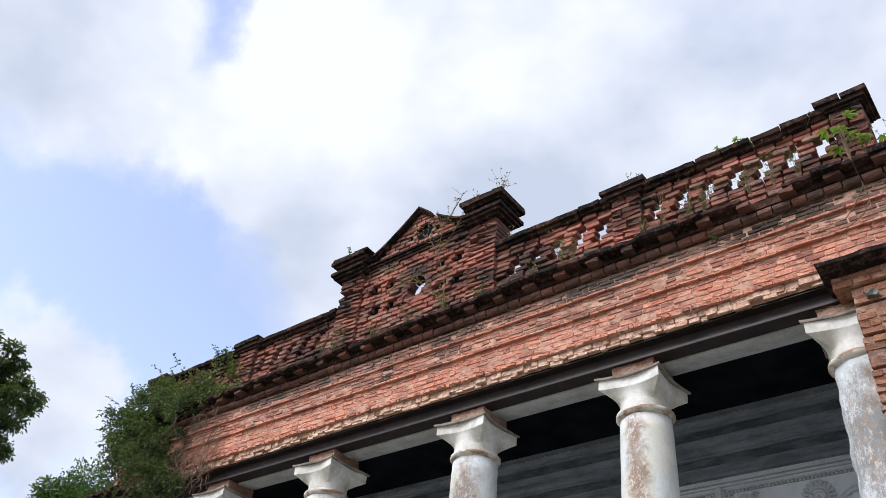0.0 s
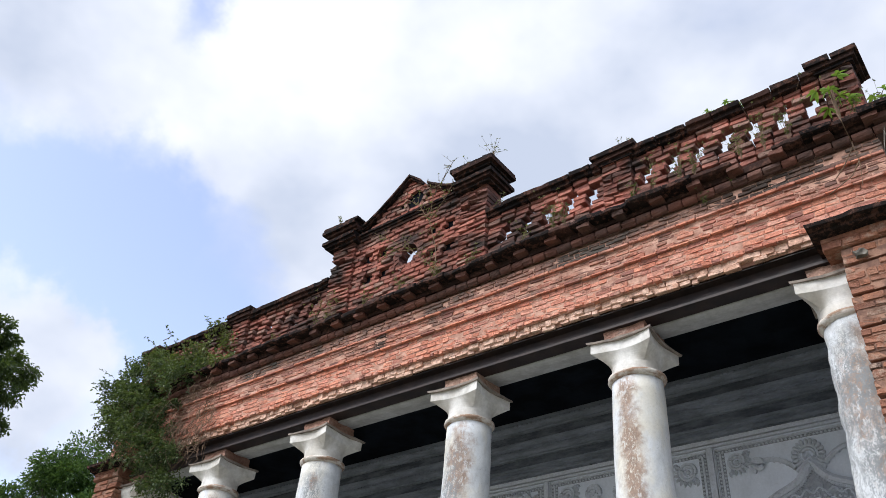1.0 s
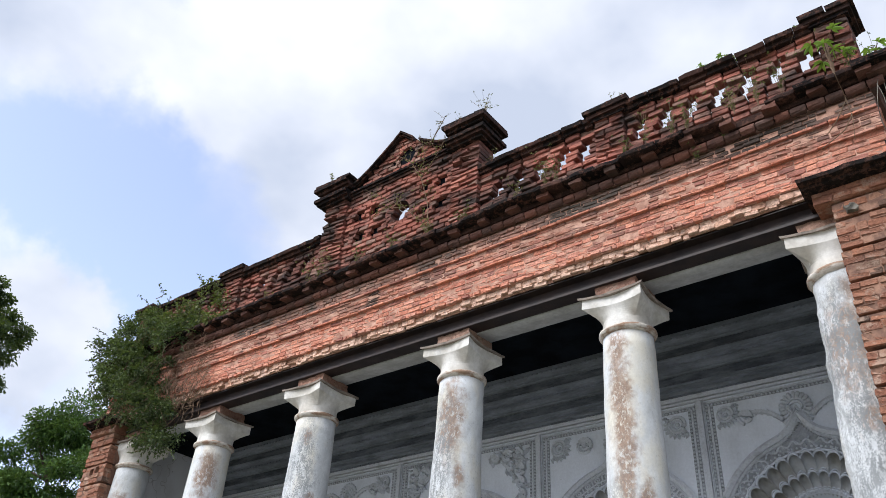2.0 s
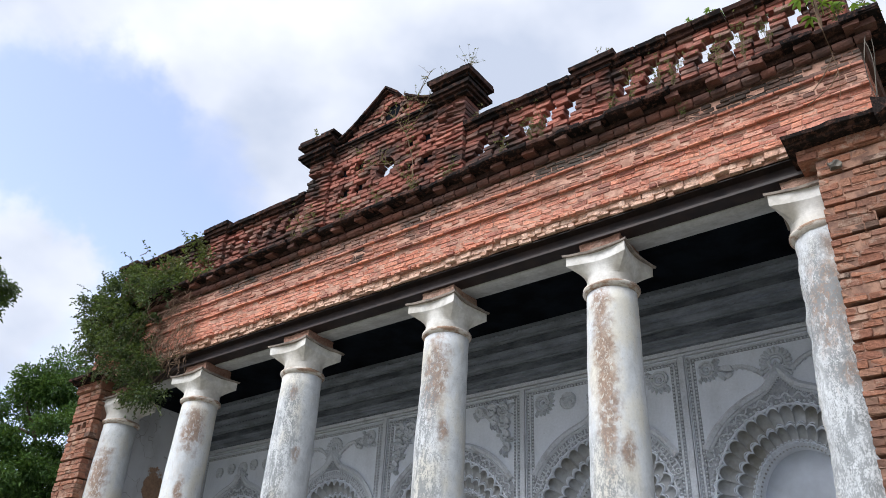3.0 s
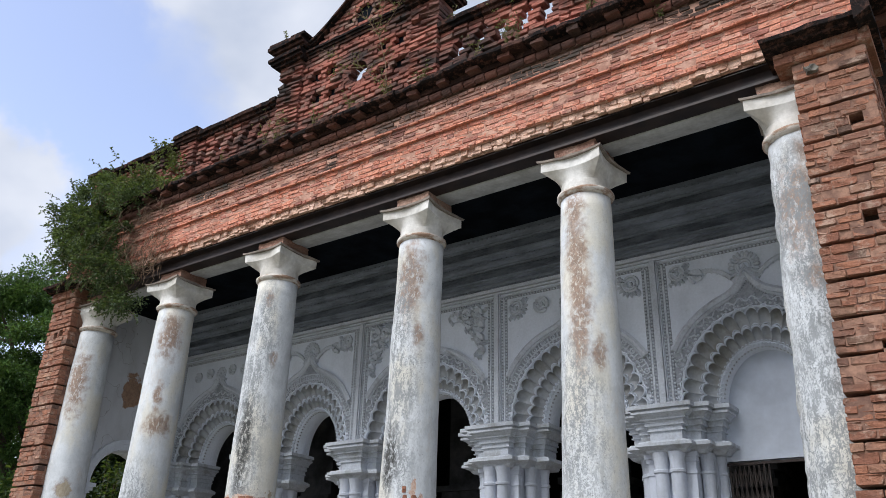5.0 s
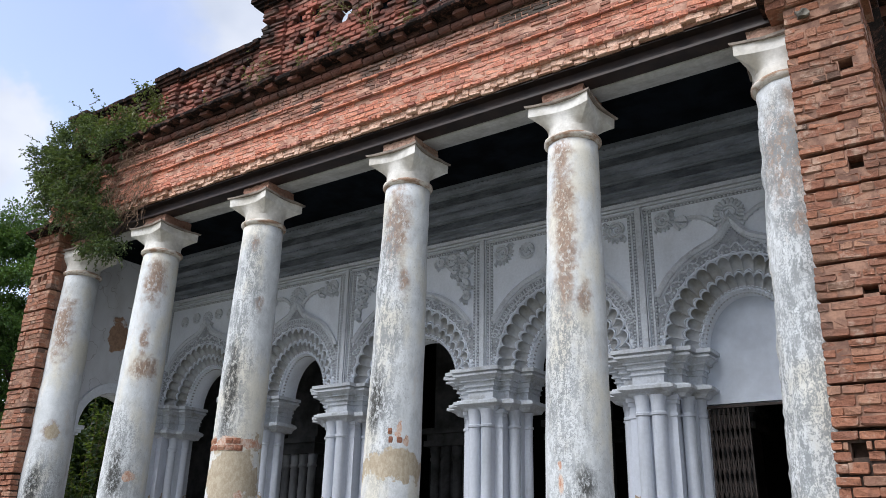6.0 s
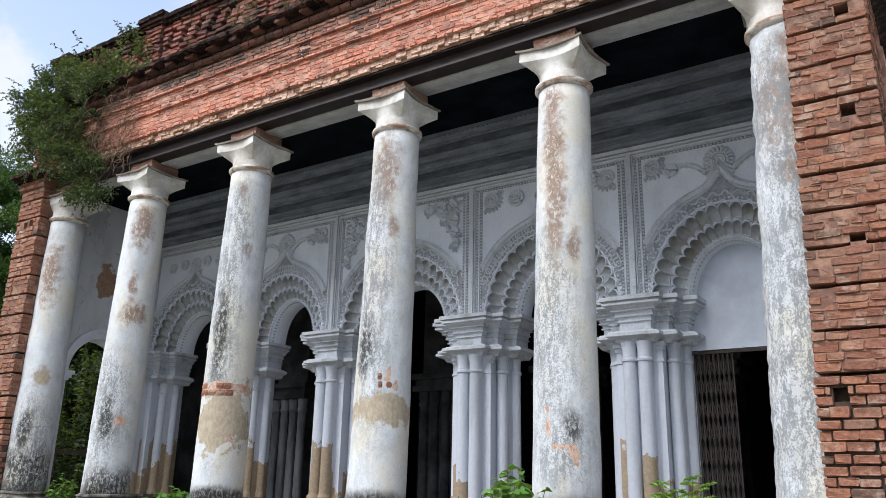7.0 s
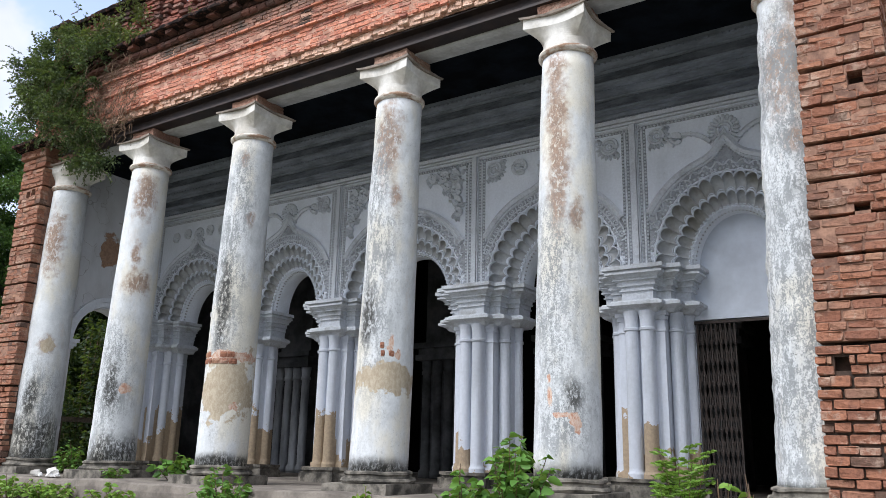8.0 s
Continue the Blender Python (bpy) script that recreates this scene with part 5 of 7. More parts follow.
brick_pier("pier_east", 11.81, EAST, HOLES, "red brick end pier with grooved bands and square putlog holes", 1, 0.022)
brick_pier("pier_west", WEST + 0.05, 0.22, [(-0.18, 4.3), (-0.02, 4.32)], "red brick end pier with grooved bands under creeper", -1)

# cap mouldings of the end piers
for name, xa, xb in (("pier_cap_east", 11.72, EAST + 0.12), ("pier_cap_west", WEST - 0.06, 0.30)):
    bm = bmesh.new()
    run(bm, [(-0.46, 4.94), (-0.475, 4.95), (-0.475, 5.085), (-0.44, 5.09), (0.2, 5.09), (0.2, 4.94)], xa + 0.06, xb - 0.06, 0.1)
    wear(bm, 0.012, 5.0)
    ob = setting(name, bm, M_PIER, "brick necking under the pier's cap", "moulding")
    lay(ob, M_PIER, courses(xa + 0.06, xb - 0.06, 4.945, 5.085, -0.487, 0.07, 0.006, 0.10, 0.21, jit=0.006), 60)
    bm = bmesh.new()
    run(bm, [(-0.46, 5.09), (-0.58, 5.10), (-0.585, 5.125), (-0.66, 5.13), (-0.665, 5.17), (-0.60, 5.185), (-0.40, 5.25), (0.2, 5.25), (0.2, 5.09)], xa, xb, 0.1)
    wear(bm, 0.02, 5.0)
    wear(bm, 0.008, 14.0)
    part("drip_slab", bm, M_COPING, ob, "blackened projecting slab")

# ---- entablature bricks ----
x0, x1 = WEST + 0.02, EAST
face_bricks = []
face_bricks += courses(x0 + 0.02, x1 - 0.01, 5.32, 5.675, -0.345, 0.071, 0.004, 0.10, 0.215, jit=0.003)
upper_bricks = courses(x0, x1, 5.70, 5.93, -0.37, 0.062, 0.006, 0.10, 0.205, jit=0.005)
sooty_bricks = courses(x0, x1, 5.955, 6.13, -0.385, 0.058, 0.007, 0.10, 0.16, drop=0.06, jit=0.007)
side = []
for z0, z1, x in ((5.32, 5.675, 0.0), (5.70, 5.93, 0.0), (5.955, 6.13, 0.0)):
    side += courses(-0.25, 3.0, z0, z1, 0, 0.075, 0.006, 0.10, turn=90, place=lambda u: (EAST - 0.052, u))
lay(entab, M_BRICK, face_bricks, 290)
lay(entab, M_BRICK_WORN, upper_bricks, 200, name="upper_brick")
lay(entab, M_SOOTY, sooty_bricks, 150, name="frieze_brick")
lay(entab, M_BRICK, side, 60, near=lambda c: c.y)
# thin moulded string courses between the bands
for y, z0, z1 in ((-0.385, 5.672, 5.70), (-0.40, 5.925, 5.957)):
    lay(entab, M_BRICK, courses(x0, x1, z0 - 0.004, z1 + 0.004, y, 0.034, 0.004, 0.10, 0.25, jit=0.004), 40, name="string_brick")
# broken pale fringe over the beam, in short worn pieces
fringe = []
x = 0.3
while x < 11.75:
    l = rng.uniform(0.06, 0.16)
    h = rng.uniform(0.065, 0.085)
    fringe.append(brick_pose(x + l / 2, -0.265 + rng.uniform(-0.012, 0.012), 5.318 - h / 2, l + 0.006, 0.10, h, 0, 0.008, 3.0))
    x += l + 0.003
lay(entab, M_FRINGE, fringe, 100, name="fringe_brick")
# worn brick ends that hang a little over the fringe
lay(entab, M_BRICK, courses(0.25, 11.75, 5.312, 5.375, -0.362, 0.063, 0.012, 0.11, 0.125, jit=0.008), 90, name="drip_brick")
# ragged pale plaster lip that is left under them
fringe = []
x = 0.3
while x < 11.75:
    l, h = rng.uniform(0.07, 0.2), rng.uniform(0.03, 0.06)
    if rng.random() < 0.88:
        fringe.append(brick_pose(x + l / 2, -0.262 + rng.uniform(-0.015, 0.01), 5.245 - h / 2, l - 0.006, 0.09, h, 0, 0.006, 3.0))
    x += l
lay(entab, M_FRINGE, fringe, 60, name="plaster_lip")
# rounded brick roll under the cornice
roll = []
x = x0
while x < x1:
    l = rng.uniform(0.15, 0.21)
    roll.append((x + l / 2, l))
    x += l


def roll_piece(seed):
    bm = bmesh.new()
    n = 8
    r0 = random.Random(seed)
    rings = []
    for i, u in enumerate((-0.5, -0.42, 0.42, 0.5)):
        s = 0.84 if i in (0, 3) else 1.0
        rings.append([bm.verts.new((u, -0.5 + s * 0.5 - s * 0.5 * 2 * math.sin(math.pi * k / n) * 0.5, s * (-0.5 * math.cos(math.pi * k / n)))) for k in range(n + 1)])
    for a, b in zip(rings, rings[1:]):
        for k in range(n):
            bm.faces.new((a[k], a[k + 1], b[k + 1], b[k]))
    bm.faces.new(rings[0])
    bm.faces.new(list(reversed(rings[-1])))
    for v in bm.verts:
        v.co += Vector((0, r0.uniform(-0.05, 0.05), r0.uniform(-0.04, 0.04)))
    bmesh.ops.recalc_face_normals(bm, faces=bm.faces)
    me = bpy.data.meshes.new("roll_brick")
    bm.to_mesh(me)
    bm.free()
    me.materials.append(M_ROLL)
    return me


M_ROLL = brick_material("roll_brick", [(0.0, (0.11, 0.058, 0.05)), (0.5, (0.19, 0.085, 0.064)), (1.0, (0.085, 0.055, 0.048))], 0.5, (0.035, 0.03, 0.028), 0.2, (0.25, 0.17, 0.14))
rolls = [roll_piece(k) for k in range(6)]
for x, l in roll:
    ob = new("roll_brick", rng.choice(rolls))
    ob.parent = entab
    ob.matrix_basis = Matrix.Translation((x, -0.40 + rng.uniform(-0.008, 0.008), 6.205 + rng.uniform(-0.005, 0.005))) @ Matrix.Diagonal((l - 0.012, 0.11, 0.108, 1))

# ---- projecting cornice: brackets and broken slabs ----
bm = bmesh.new()
run(bm, [(-0.36, 6.27), (-0.43, 6.275), (-0.44, 6.36), (0.30, 6.36), (0.30, 6.27)], WEST - 0.03, EAST + 0.03, 0.15)
wear(bm, 0.012, 5.0)
cornice_front = setting("cornice_front", bm, M_COPING, "blackened brick cornice with brackets and broken slabs", "cornice")
x = WEST
while x < EAST + 0.1:
    bm = bmesh.new()
    w = rng.uniform(0.14, 0.18)
    vs = box(bm, x, x + w, -0.555 + rng.uniform(-0.015, 0.02), -0.40, 6.278 + rng.uniform(-0.006, 0.008), 6.337, 0.008)
    bmesh.ops.subdivide_edges(bm, edges=bm.edges[:], cuts=2, use_grid_fill=True)
    wear(bm, 0.016, 9.0, x)
    part("bracket", bm, M_ROLL, cornice_front)
    x += 0.463
x = WEST - 0.28
while x < EAST + 0.25:
    l = rng.uniform(0.24, 0.56)
    if not 11.25 < x + l / 2 < 11.50:
        bm = bmesh.new()
        e = -0.605 + rng.uniform(-0.03, 0.045)
        dz = rng.uniform(-0.014, 0.012)
        run(bm, [(e + 0.03, 6.335 + dz), (e, 6.35 + dz), (e, 6.39 + dz), (e + 0.02, 6.415 + dz), (-0.1, 6.44 + dz), (-0.1, 6.335 + dz)], x + 0.004, min(x + l, EAST + 0.28) - 0.004, 0.08)
        wear(bm, 0.024, 7.0, x)
        part("slab", bm, M_COPING, cornice_front)
    x += l

# the cornice returns along the east side
y = -0.60
while y < 5.0:
    l = rng.uniform(0.45, 0.62)
    bm = bmesh.new()
    run(bm, [(EAST - 0.1, 6.335), (EAST + 0.22, 6.34), (EAST + 0.25, 6.35), (EAST + 0.25, 6.40), (EAST - 0.1, 6.43)], y + 0.004, y + l - 0.004, 0.1, "y")
    wear(bm, 0.012, 7.0, y)
    part("slab", bm, M_COPING, cornice_front)
    bm = bmesh.new()
    box(bm, EAST, EAST + 0.2, y + 0.1, y + 0.23, 6.265, 6.335, 0.008)
    part("bracket", bm, M_ROLL, cornice_front)
    y += l
bm = bmesh.new()
run(bm, [(EAST - 0.02, 6.14), (EAST + 0.04, 6.16), (EAST + 0.06, 6.20), (EAST + 0.04, 6.25), (EAST + 0.06, 6.335), (EAST - 0.02, 6.335)], -0.40, 5.0, 0.15, "y")
wear(bm, 0.01, 5.0)
part("side_moulding", bm, M_ROLL, cornice_front)
bm = bmesh.new()
run(bm, [(EAST - 0.02, 5.06), (EAST + 0.12, 5.14), (EAST + 0.12, 5.20), (EAST - 0.02, 5.28)], -0.68, 5.0, 0.15, "y")
wear(bm, 0.012, 5.0)
part("side_drip", bm, M_COPING, cornice_front)

# ---- pierced parapet ----
PF, PB = -0.15, -0.01
POST_X = [(-0.48, -0.12), (2.06, 2.50), (9.43, 9.85), (12.18, 12.54)]
RAIL_Z = 7.46
SLOTS = [-0.03 + 0.335 * i for i in range(7)] + [2.70 + 0.335 * i for i in range(5)] + [7.90 + 0.333 * i for i in range(5)] + [10.01 + 0.337 * i for i in range(7)]


def parapet_bricks(xa, xb):
    """Courses with staggered gaps that go right through."""
    out = []
    h = 0.083
    rows = [6.46 + h * i for i in range(12)]
    for i, z in enumerate(rows):
        if i in (7, 8):
            gaps = [(s - 0.07, s + 0.065) for s in SLOTS]
        elif i == 9:
            gaps = [(s + 0.0, s + 0.13) for s in SLOTS]
        elif i == 6:
            gaps = [(s - 0.13, s + 0.0) for s in SLOTS]
        else:
            gaps = []
        gaps = [g for g in gaps if g[0] > xa and g[1] < xb]
        edges = [xa]
        for g in gaps:
            edges += list(g)
        edges.append(xb)
        for a, b in zip(edges[::2], edges[1::2]):
            n = max(1, round((b - a) / 0.22))
            for k in range(n):
                l = (b - a) / n
                out.append(brick_pose(a + (k + 0.5) * l, (PF + PB) / 2 + rng.uniform(-0.012, 0.012), z + h / 2, l - 0.013, PB - PF, h - 0.015, 0, 0.010, 2.2))
    return out


bm = bmesh.new()
box(bm, WEST + 0.05, EAST - 0.05, PF + 0.03, PB - 0.03, 6.40, 6.62)
parapet = setting("parapet", bm, M_MORTAR_DARK, "pierced red brick parapet with honeycomb gaps and blackened coping", "parapet")
pb = []
for a, b in ((-0.12, 2.06), (2.50, 4.45), (7.60, 9.43), (9.85, 12.18)):
    pb += parapet_bricks(a, b)
lay(parapet, M_OLD, pb, 300)
for a, b in ((-0.12, 2.06), (2.50, 4.45), (7.60, 9.43), (9.85, 12.18)):
    x = a
    while x < b - 0.05:
        l = min(rng.uniform(0.30, 0.42), b - x)
        bm = bmesh.new()
        z = RAIL_Z + rng.uniform(-0.014, 0.012)
        run(bm, [(PF - 0.03, z - 0.03), (PF - 0.05, z - 0.025), (PF - 0.055, z + 0.02), (PF - 0.10, z + 0.028), (PF - 0.11, z + 0.09), (PF - 0.07, z + 0.115), (PB + 0.05, z + 0.12), (PB + 0.05, z - 0.03)], x + 0.007, x + l - 0.007, 0.1)
        wear(bm, 0.016, 6.0, x)
        part("coping_slab", bm, M_COPING, parapet)
        x += l
for a, b in POST_X:
    post = []
    h = 0.083
    z = 6.44
    while z < 7.44:
        n = 2
        cut = a + (b - a) * rng.choice((0.35, 0.5, 0.65))
        for u, w in ((a, cut), (cut, b)):
            post.append(brick_pose((u + w) / 2, -0.02, z + h / 2, w - u - 0.007, 0.36, h - 0.009, 0, 0.004, 1.0))
        z += h
    lay(parapet, M_OLD, post, 300, name="post_brick")
    for z0, z1, g in ((7.45, 7.50, 0.03), (7.50, 7.555, 0.065)):
        bm = bmesh.new()
        vs = box(bm, a - g, b + g, -0.20 - g, 0.16 + g, z0, z1, 0.006)
        part("post_moulding", bm, M_COPING, parapet)
    x = a - 0.11
    n = 2
    for k in range(n):
        l = (b - a + 0.22) / n
        bm = bmesh.new()
        box(bm, x + k * l + 0.004, x + (k + 1) * l - 0.004, -0.30, 0.27, 7.555, 7.625 + rng.uniform(-0.01, 0.01), 0.008)
        part("post_cap", bm, M_COPING, parapet)

# ---- central pediment ----
PXA, PXB = 4.45, 7.60
bm = bmesh.new()
box(bm, PXA + 0.06, PXB - 0.06, PF + 0.06, 0.10, 6.40, 6.66)
pediment = setting("pediment", bm, M_MORTAR_DARK, "red brick pediment with round opening and concave blackened gable", "pediment")


def ped_skip(x, z, l):
    if math.hypot(x - 6.10, (z - 7.43)) < 0.21:
        return True
    return False


COMB = [(5.21, 7.65), (5.55, 7.65), (6.57, 7.65), (6.88, 7.67), (5.27, 7.27), (5.60, 7.27), (6.55, 7.27), (6.86, 7.27)]


def beside_holes(u, w, z):
    """The stretches of a brick that are left beside the honeycomb holes of its course."""
    spans = [(u, w)]
    for hx, hz in COMB:
        if abs(z - hz) < 0.08:
            shift = 0.025 if z > hz else -0.025
            a, b = hx - 0.085 + shift, hx + 0.085 + shift
            spans = [q for s0, s1 in spans for q in ((s0, min(s1, a)), (max(s0, b), s1)) if q[1] - q[0] > 0.03]
    return spans


pbk = []
h = 0.083
z = 6.44
row = 0
while z < 8.09:
    a, b = PXA + 0.50, PXB - 0.50
    u = a - (0.11 if row % 2 else 0)
    while u < b:
        l = min(0.205, b - u)
        for u0, u1 in beside_holes(u, u + l, z + h / 2):
            if u1 - u0 > 0.03 and not ped_skip((u0 + u1) / 2, z + h / 2, l):
                pbk.append(brick_pose((u0 + u1) / 2, -0.095, z + h / 2, u1 - u0 - 0.012, 0.13, h - 0.014, 0, 0.012, 2.2))
        u += l
    for a, b in ((PXA, PXA + 0.50), (PXB - 0.50, PXB)):
        m = a + (b - a) * (0.35 if row % 2 else 0.62)
        for c, d in ((a, m), (m, b)):
            if not (7.70 < z < 7.79 and c < 4.72 < d or 7.70 < z < 7.79 and c < 7.30 < d):
                pbk.append(brick_pose((c + d) / 2, -0.03, z + h / 2, d - c - 0.007, 0.36, h - 0.009, 0, 0.006, 1.2))
    z += h
    row += 1
# gable bricks under the concave slopes
def gable_z(x):
    u = min(1.0, abs(x - 6.02) / 0.95)
    return 8.33 + 0.66 * (1 - u) ** 1.3
z = 8.22
while z < 9.0:
    u = 5.1 + (0.1 if row % 2 else 0)
    while u < 6.95:
        if z + h < gable_z(u + 0.1) and not math.hypot(max(0.0, abs(u + 0.1 - 6.12) - 0.07), z + 0.04 - 8.53) < 0.185:
            pbk.append(brick_pose(u + 0.1, -0.02, z + h / 2, 0.195, 0.22, h - 0.01, 0, 0.006, 1.5))
        u += 0.203
    z += h
    row += 1
lay(pediment, M_OLD, pbk, 300, name="brick")
# plates added behind the honeycomb, black for the shade inside its holes
bm = bmesh.new()
for a, b, c, d in ((4.9, 5.87, 6.6, 8.1), (6.27, 7.15, 6.6, 8.1), (5.87, 6.27, 6.6, 7.25), (5.87, 6.27, 7.65, 8.1)):
    box(bm, a, b, -0.085, 0.02, c, d)
part("comb_shade_plate", bm, M_DEEP_SHADE, pediment, "black plate standing in for the shade inside the honeycomb")
# painted shade behind the gable's eye, and a small ring of bricks round it
bm = bmesh.new()
solid(bm, [(5.2, 8.2), (6.85, 8.2), (6.4, 8.48), (6.02, 8.88), (5.64, 8.48)], -0.092, 0.0)
part("eye_shade_plate", bm, M_DEEP_SHADE, pediment)
for k in range(12):
    a = 2 * math.pi * (k + 0.5) / 12
    bm = bmesh.new()
    box(bm, -0.03, 0.03, -0.12, -0.04, -0.036, 0.036, 0.006)
    ob = part("eye_brick", bm, M_OLD, pediment)
    ob.matrix_basis = Matrix.Translation((6.12 + 0.20 * math.cos(a), -0.025, 8.53 + 0.20 * math.sin(a))) @ pose(0, 0, 0, 0, -math.degrees(a), 0)
# ring of bricks on edge round the opening
for k in range(18):
    a = 2 * math.pi * k / 18
    bm = bmesh.new()
    box(bm, -0.055, 0.055, -0.12, 0.075, -0.032, 0.032, 0.006)
    ob = part("ring_brick", bm, M_OLD, pediment)
    ob.matrix_basis = Matrix.Translation((6.10 + 0.235 * math.cos(a), -0.04, 7.43 + 0.235 * math.sin(a))) @ pose(0, 0, 0, 0, -math.degrees(a), 0)
# two cornices, breaking forward over the corner pilasters
for z0, grow in ((8.09, 0.0), (8.31, 0.015)):
    for a, b, f in ((PXA - 0.02, PXA + 0.56, 0.07), (PXA + 0.56, PXB - 0.56, 0.0), (PXB - 0.56, PXB + 0.02, 0.07)):
        e = 0.14 + grow
        ends = (e if a < 5 else 0.0, e if b > 7 else 0.0)
        if f == 0.0 and grow:
            continue
        for k, (zz0, zz1, g) in enumerate(((0.0, 0.05, 0.05), (0.05, 0.10, 0.10), (0.10, 0.16, e)) if f else ((0.0, 0.05, 0.02), (0.05, 0.09, 0.045), (0.09, 0.13, 0.075))):
            bm = bmesh.new()
            ga = min(g, ends[0]) if ends[0] else -0.003 + (g * 0.0)
            gb = min(g, ends[1]) if ends[1] else -0.003
            run(bm, [(PF - f - g, z0 + zz0), (PF - f - g, z0 + zz1), (0.13 + g, z0 + zz1), (0.13 + g, z0 + zz0)], a - ga, b + gb, 0.12)
            wear(bm, 0.009, 6.0, a + zz0)
            part("cornice_course", bm, M_COPING, pediment)
    # broken top slabs
for a, b in ((PXA - 0.17, PXA + 0.62), (PXB - 0.62, PXB + 0.17)):
    x = a
    while x < b - 0.05:
        l = min(rng.uniform(0.2, 0.32), b - x)
        bm = bmesh.new()
        box(bm, x + 0.004, x + l - 0.004, -0.36, 0.28, 8.47, 8.525 + rng.uniform(-0.012, 0.01), 0.01)
        part("coping_slab", bm, M_COPING, pediment)
        x += l
# concave sloping copings of the gable
for s in (-1, 1):
    n = 7
    for i in range(n):
        u0, u1 = 1 - i / n, 1 - (i + 1) / n
        if s > 0 and i == 4:
            continue
        xa_, xb_ = 6.0 + s * 0.95 * u0, 6.0 + s * 0.95 * u1
        za, zb = gable_z(6.02 + s * 0.95 * u0), gable_z(6.02 + s * 0.95 * u1)
        for g, th, lift in ((0.035, 0.035, 0.0), (0.075, 0.04, 0.035)):
            bm = bmesh.new()
            vs = [bm.verts.new((x, y, z)) for x, z in ((xa_, za + lift), (xb_, zb + lift), (xb_, zb + lift + th), (xa_, za + lift + th)) for y in (PF - g, 0.12 + g)]
            for f in ((0, 2, 4, 6), (1, 7, 5, 3), (0, 1, 3, 2), (2, 3, 5, 4), (4, 5, 7, 6), (6, 7, 1, 0)):
                bm.faces.new([vs[q] for q in f])
            wear(bm, 0.008, 6.0, xa_)
            part("gable_coping", bm, M_COPING, pediment)

# ---- folding gate in the doorway ----
gate = tagged(new("folding_gate"), "rusty folding lattice gate pushed half open in the doorway", "gate")
gx0, gx1, gz0, gz1, gy = DOOR[0] + 0.03, DOOR[0] + 0.47, FLOOR + 0.02, DOOR[2] - 0.06, 2.44
bars = 9
for i in range(bars):
    bm = bmesh.new()
    x = gx0 + (gx1 - gx0) * i / (bars - 1)
    box(bm, x - 0.008, x + 0.008, gy - 0.012, gy + 0.012, gz0, gz1)
    part("bar", bm, M_RUST, gate)
for i in range(bars - 1):
    for z in (0.10, 0.36, 0.62, 0.88, 1.14, 1.40, 1.64):
        for s in (-1, 1):
            bm = bmesh.new()
            xa, xb = gx0 + (gx1 - gx0) * i / (bars - 1), gx0 + (gx1 - gx0) * (i + 1) / (bars - 1)
            tube(bm, [(xa, gy - 0.016, z - s * 0.13), (xb, gy - 0.016, z + s * 0.13)], 0.007, 4)
            part("lattice", bm, M_RUST, gate)
bm = bmesh.new()
box(bm, DOOR[0], DOOR[1] + 0.55, 2.43, 2.46, DOOR[2] - 0.05, DOOR[2] - 0.02)
part("top_rail", bm, M_RUST, gate)

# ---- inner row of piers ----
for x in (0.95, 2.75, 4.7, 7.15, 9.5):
    # the first pier's shafts take the lit copy, the rest stay shaded in colour
    coat = M_INNER_LIT if x < 1 else M_INNER
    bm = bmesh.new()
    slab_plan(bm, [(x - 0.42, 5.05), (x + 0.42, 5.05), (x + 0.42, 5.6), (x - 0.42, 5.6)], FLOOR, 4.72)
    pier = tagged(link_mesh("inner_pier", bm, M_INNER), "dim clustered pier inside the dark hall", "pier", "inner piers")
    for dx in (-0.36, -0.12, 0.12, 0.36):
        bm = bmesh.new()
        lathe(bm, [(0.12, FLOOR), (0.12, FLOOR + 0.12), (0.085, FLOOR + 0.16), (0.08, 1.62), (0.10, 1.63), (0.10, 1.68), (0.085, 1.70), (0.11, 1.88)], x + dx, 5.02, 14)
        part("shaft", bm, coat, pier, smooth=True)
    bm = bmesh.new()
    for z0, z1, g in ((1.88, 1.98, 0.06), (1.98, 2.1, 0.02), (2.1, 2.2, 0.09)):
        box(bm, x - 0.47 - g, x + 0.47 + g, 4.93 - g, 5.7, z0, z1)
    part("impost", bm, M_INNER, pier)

# ---- rail in the west opening and rubble by the platform ----
rail = tagged(new("wooden_rail"), "old grey timber rail across the arched opening", "rail")
bm = bmesh.new()
box(bm, -0.12, -0.04, 0.53, 1.73, 0.60, 0.68, 0.006)
part("bar", bm, M_BARK, rail)
bm = bmesh.new()
box(bm, -0.12, -0.04, 0.56, 0.64, FLOOR, 0.60, 0.006)
part("post", bm, M_BARK, rail)


def rock(name, x, y, z, s, mat, label, category, group=""):
    bm = bmesh.new()
    bmesh.ops.create_icosphere(bm, subdivisions=2, radius=1.0)
    r = rng.uniform(0, 50)
    for v in bm.verts:
        v.co *= 0.75 + 0.5 * noise.noise(v.co * 1.3 + Vector((r, 0, 0)))
        v.co = Vector((v.co.x * s[0], v.co.y * s[1], max(-0.35, v.co.z) * s[2]))
    ob = tagged(link_mesh(name, bm, mat), label, category, group)
    ob.location = (x, y, z + 0.35 * s[2])
    ob.rotation_euler = (0, 0, rng.uniform(0, 6))
    return ob


for x, y, s in ((1.75, -0.50, 0.15), (1.45, -0.56, 0.10), (1.28, -0.47, 0.07), (1.62, -0.6, 0.06), (2.0, -0.58, 0.06)):
    rock("rubble", x, y, FLOOR, (s, s * 0.7, s * 0.75), M_RUBBLE, "pale broken plaster lump on the porch edge", "rubble", "rubble on the porch edge")
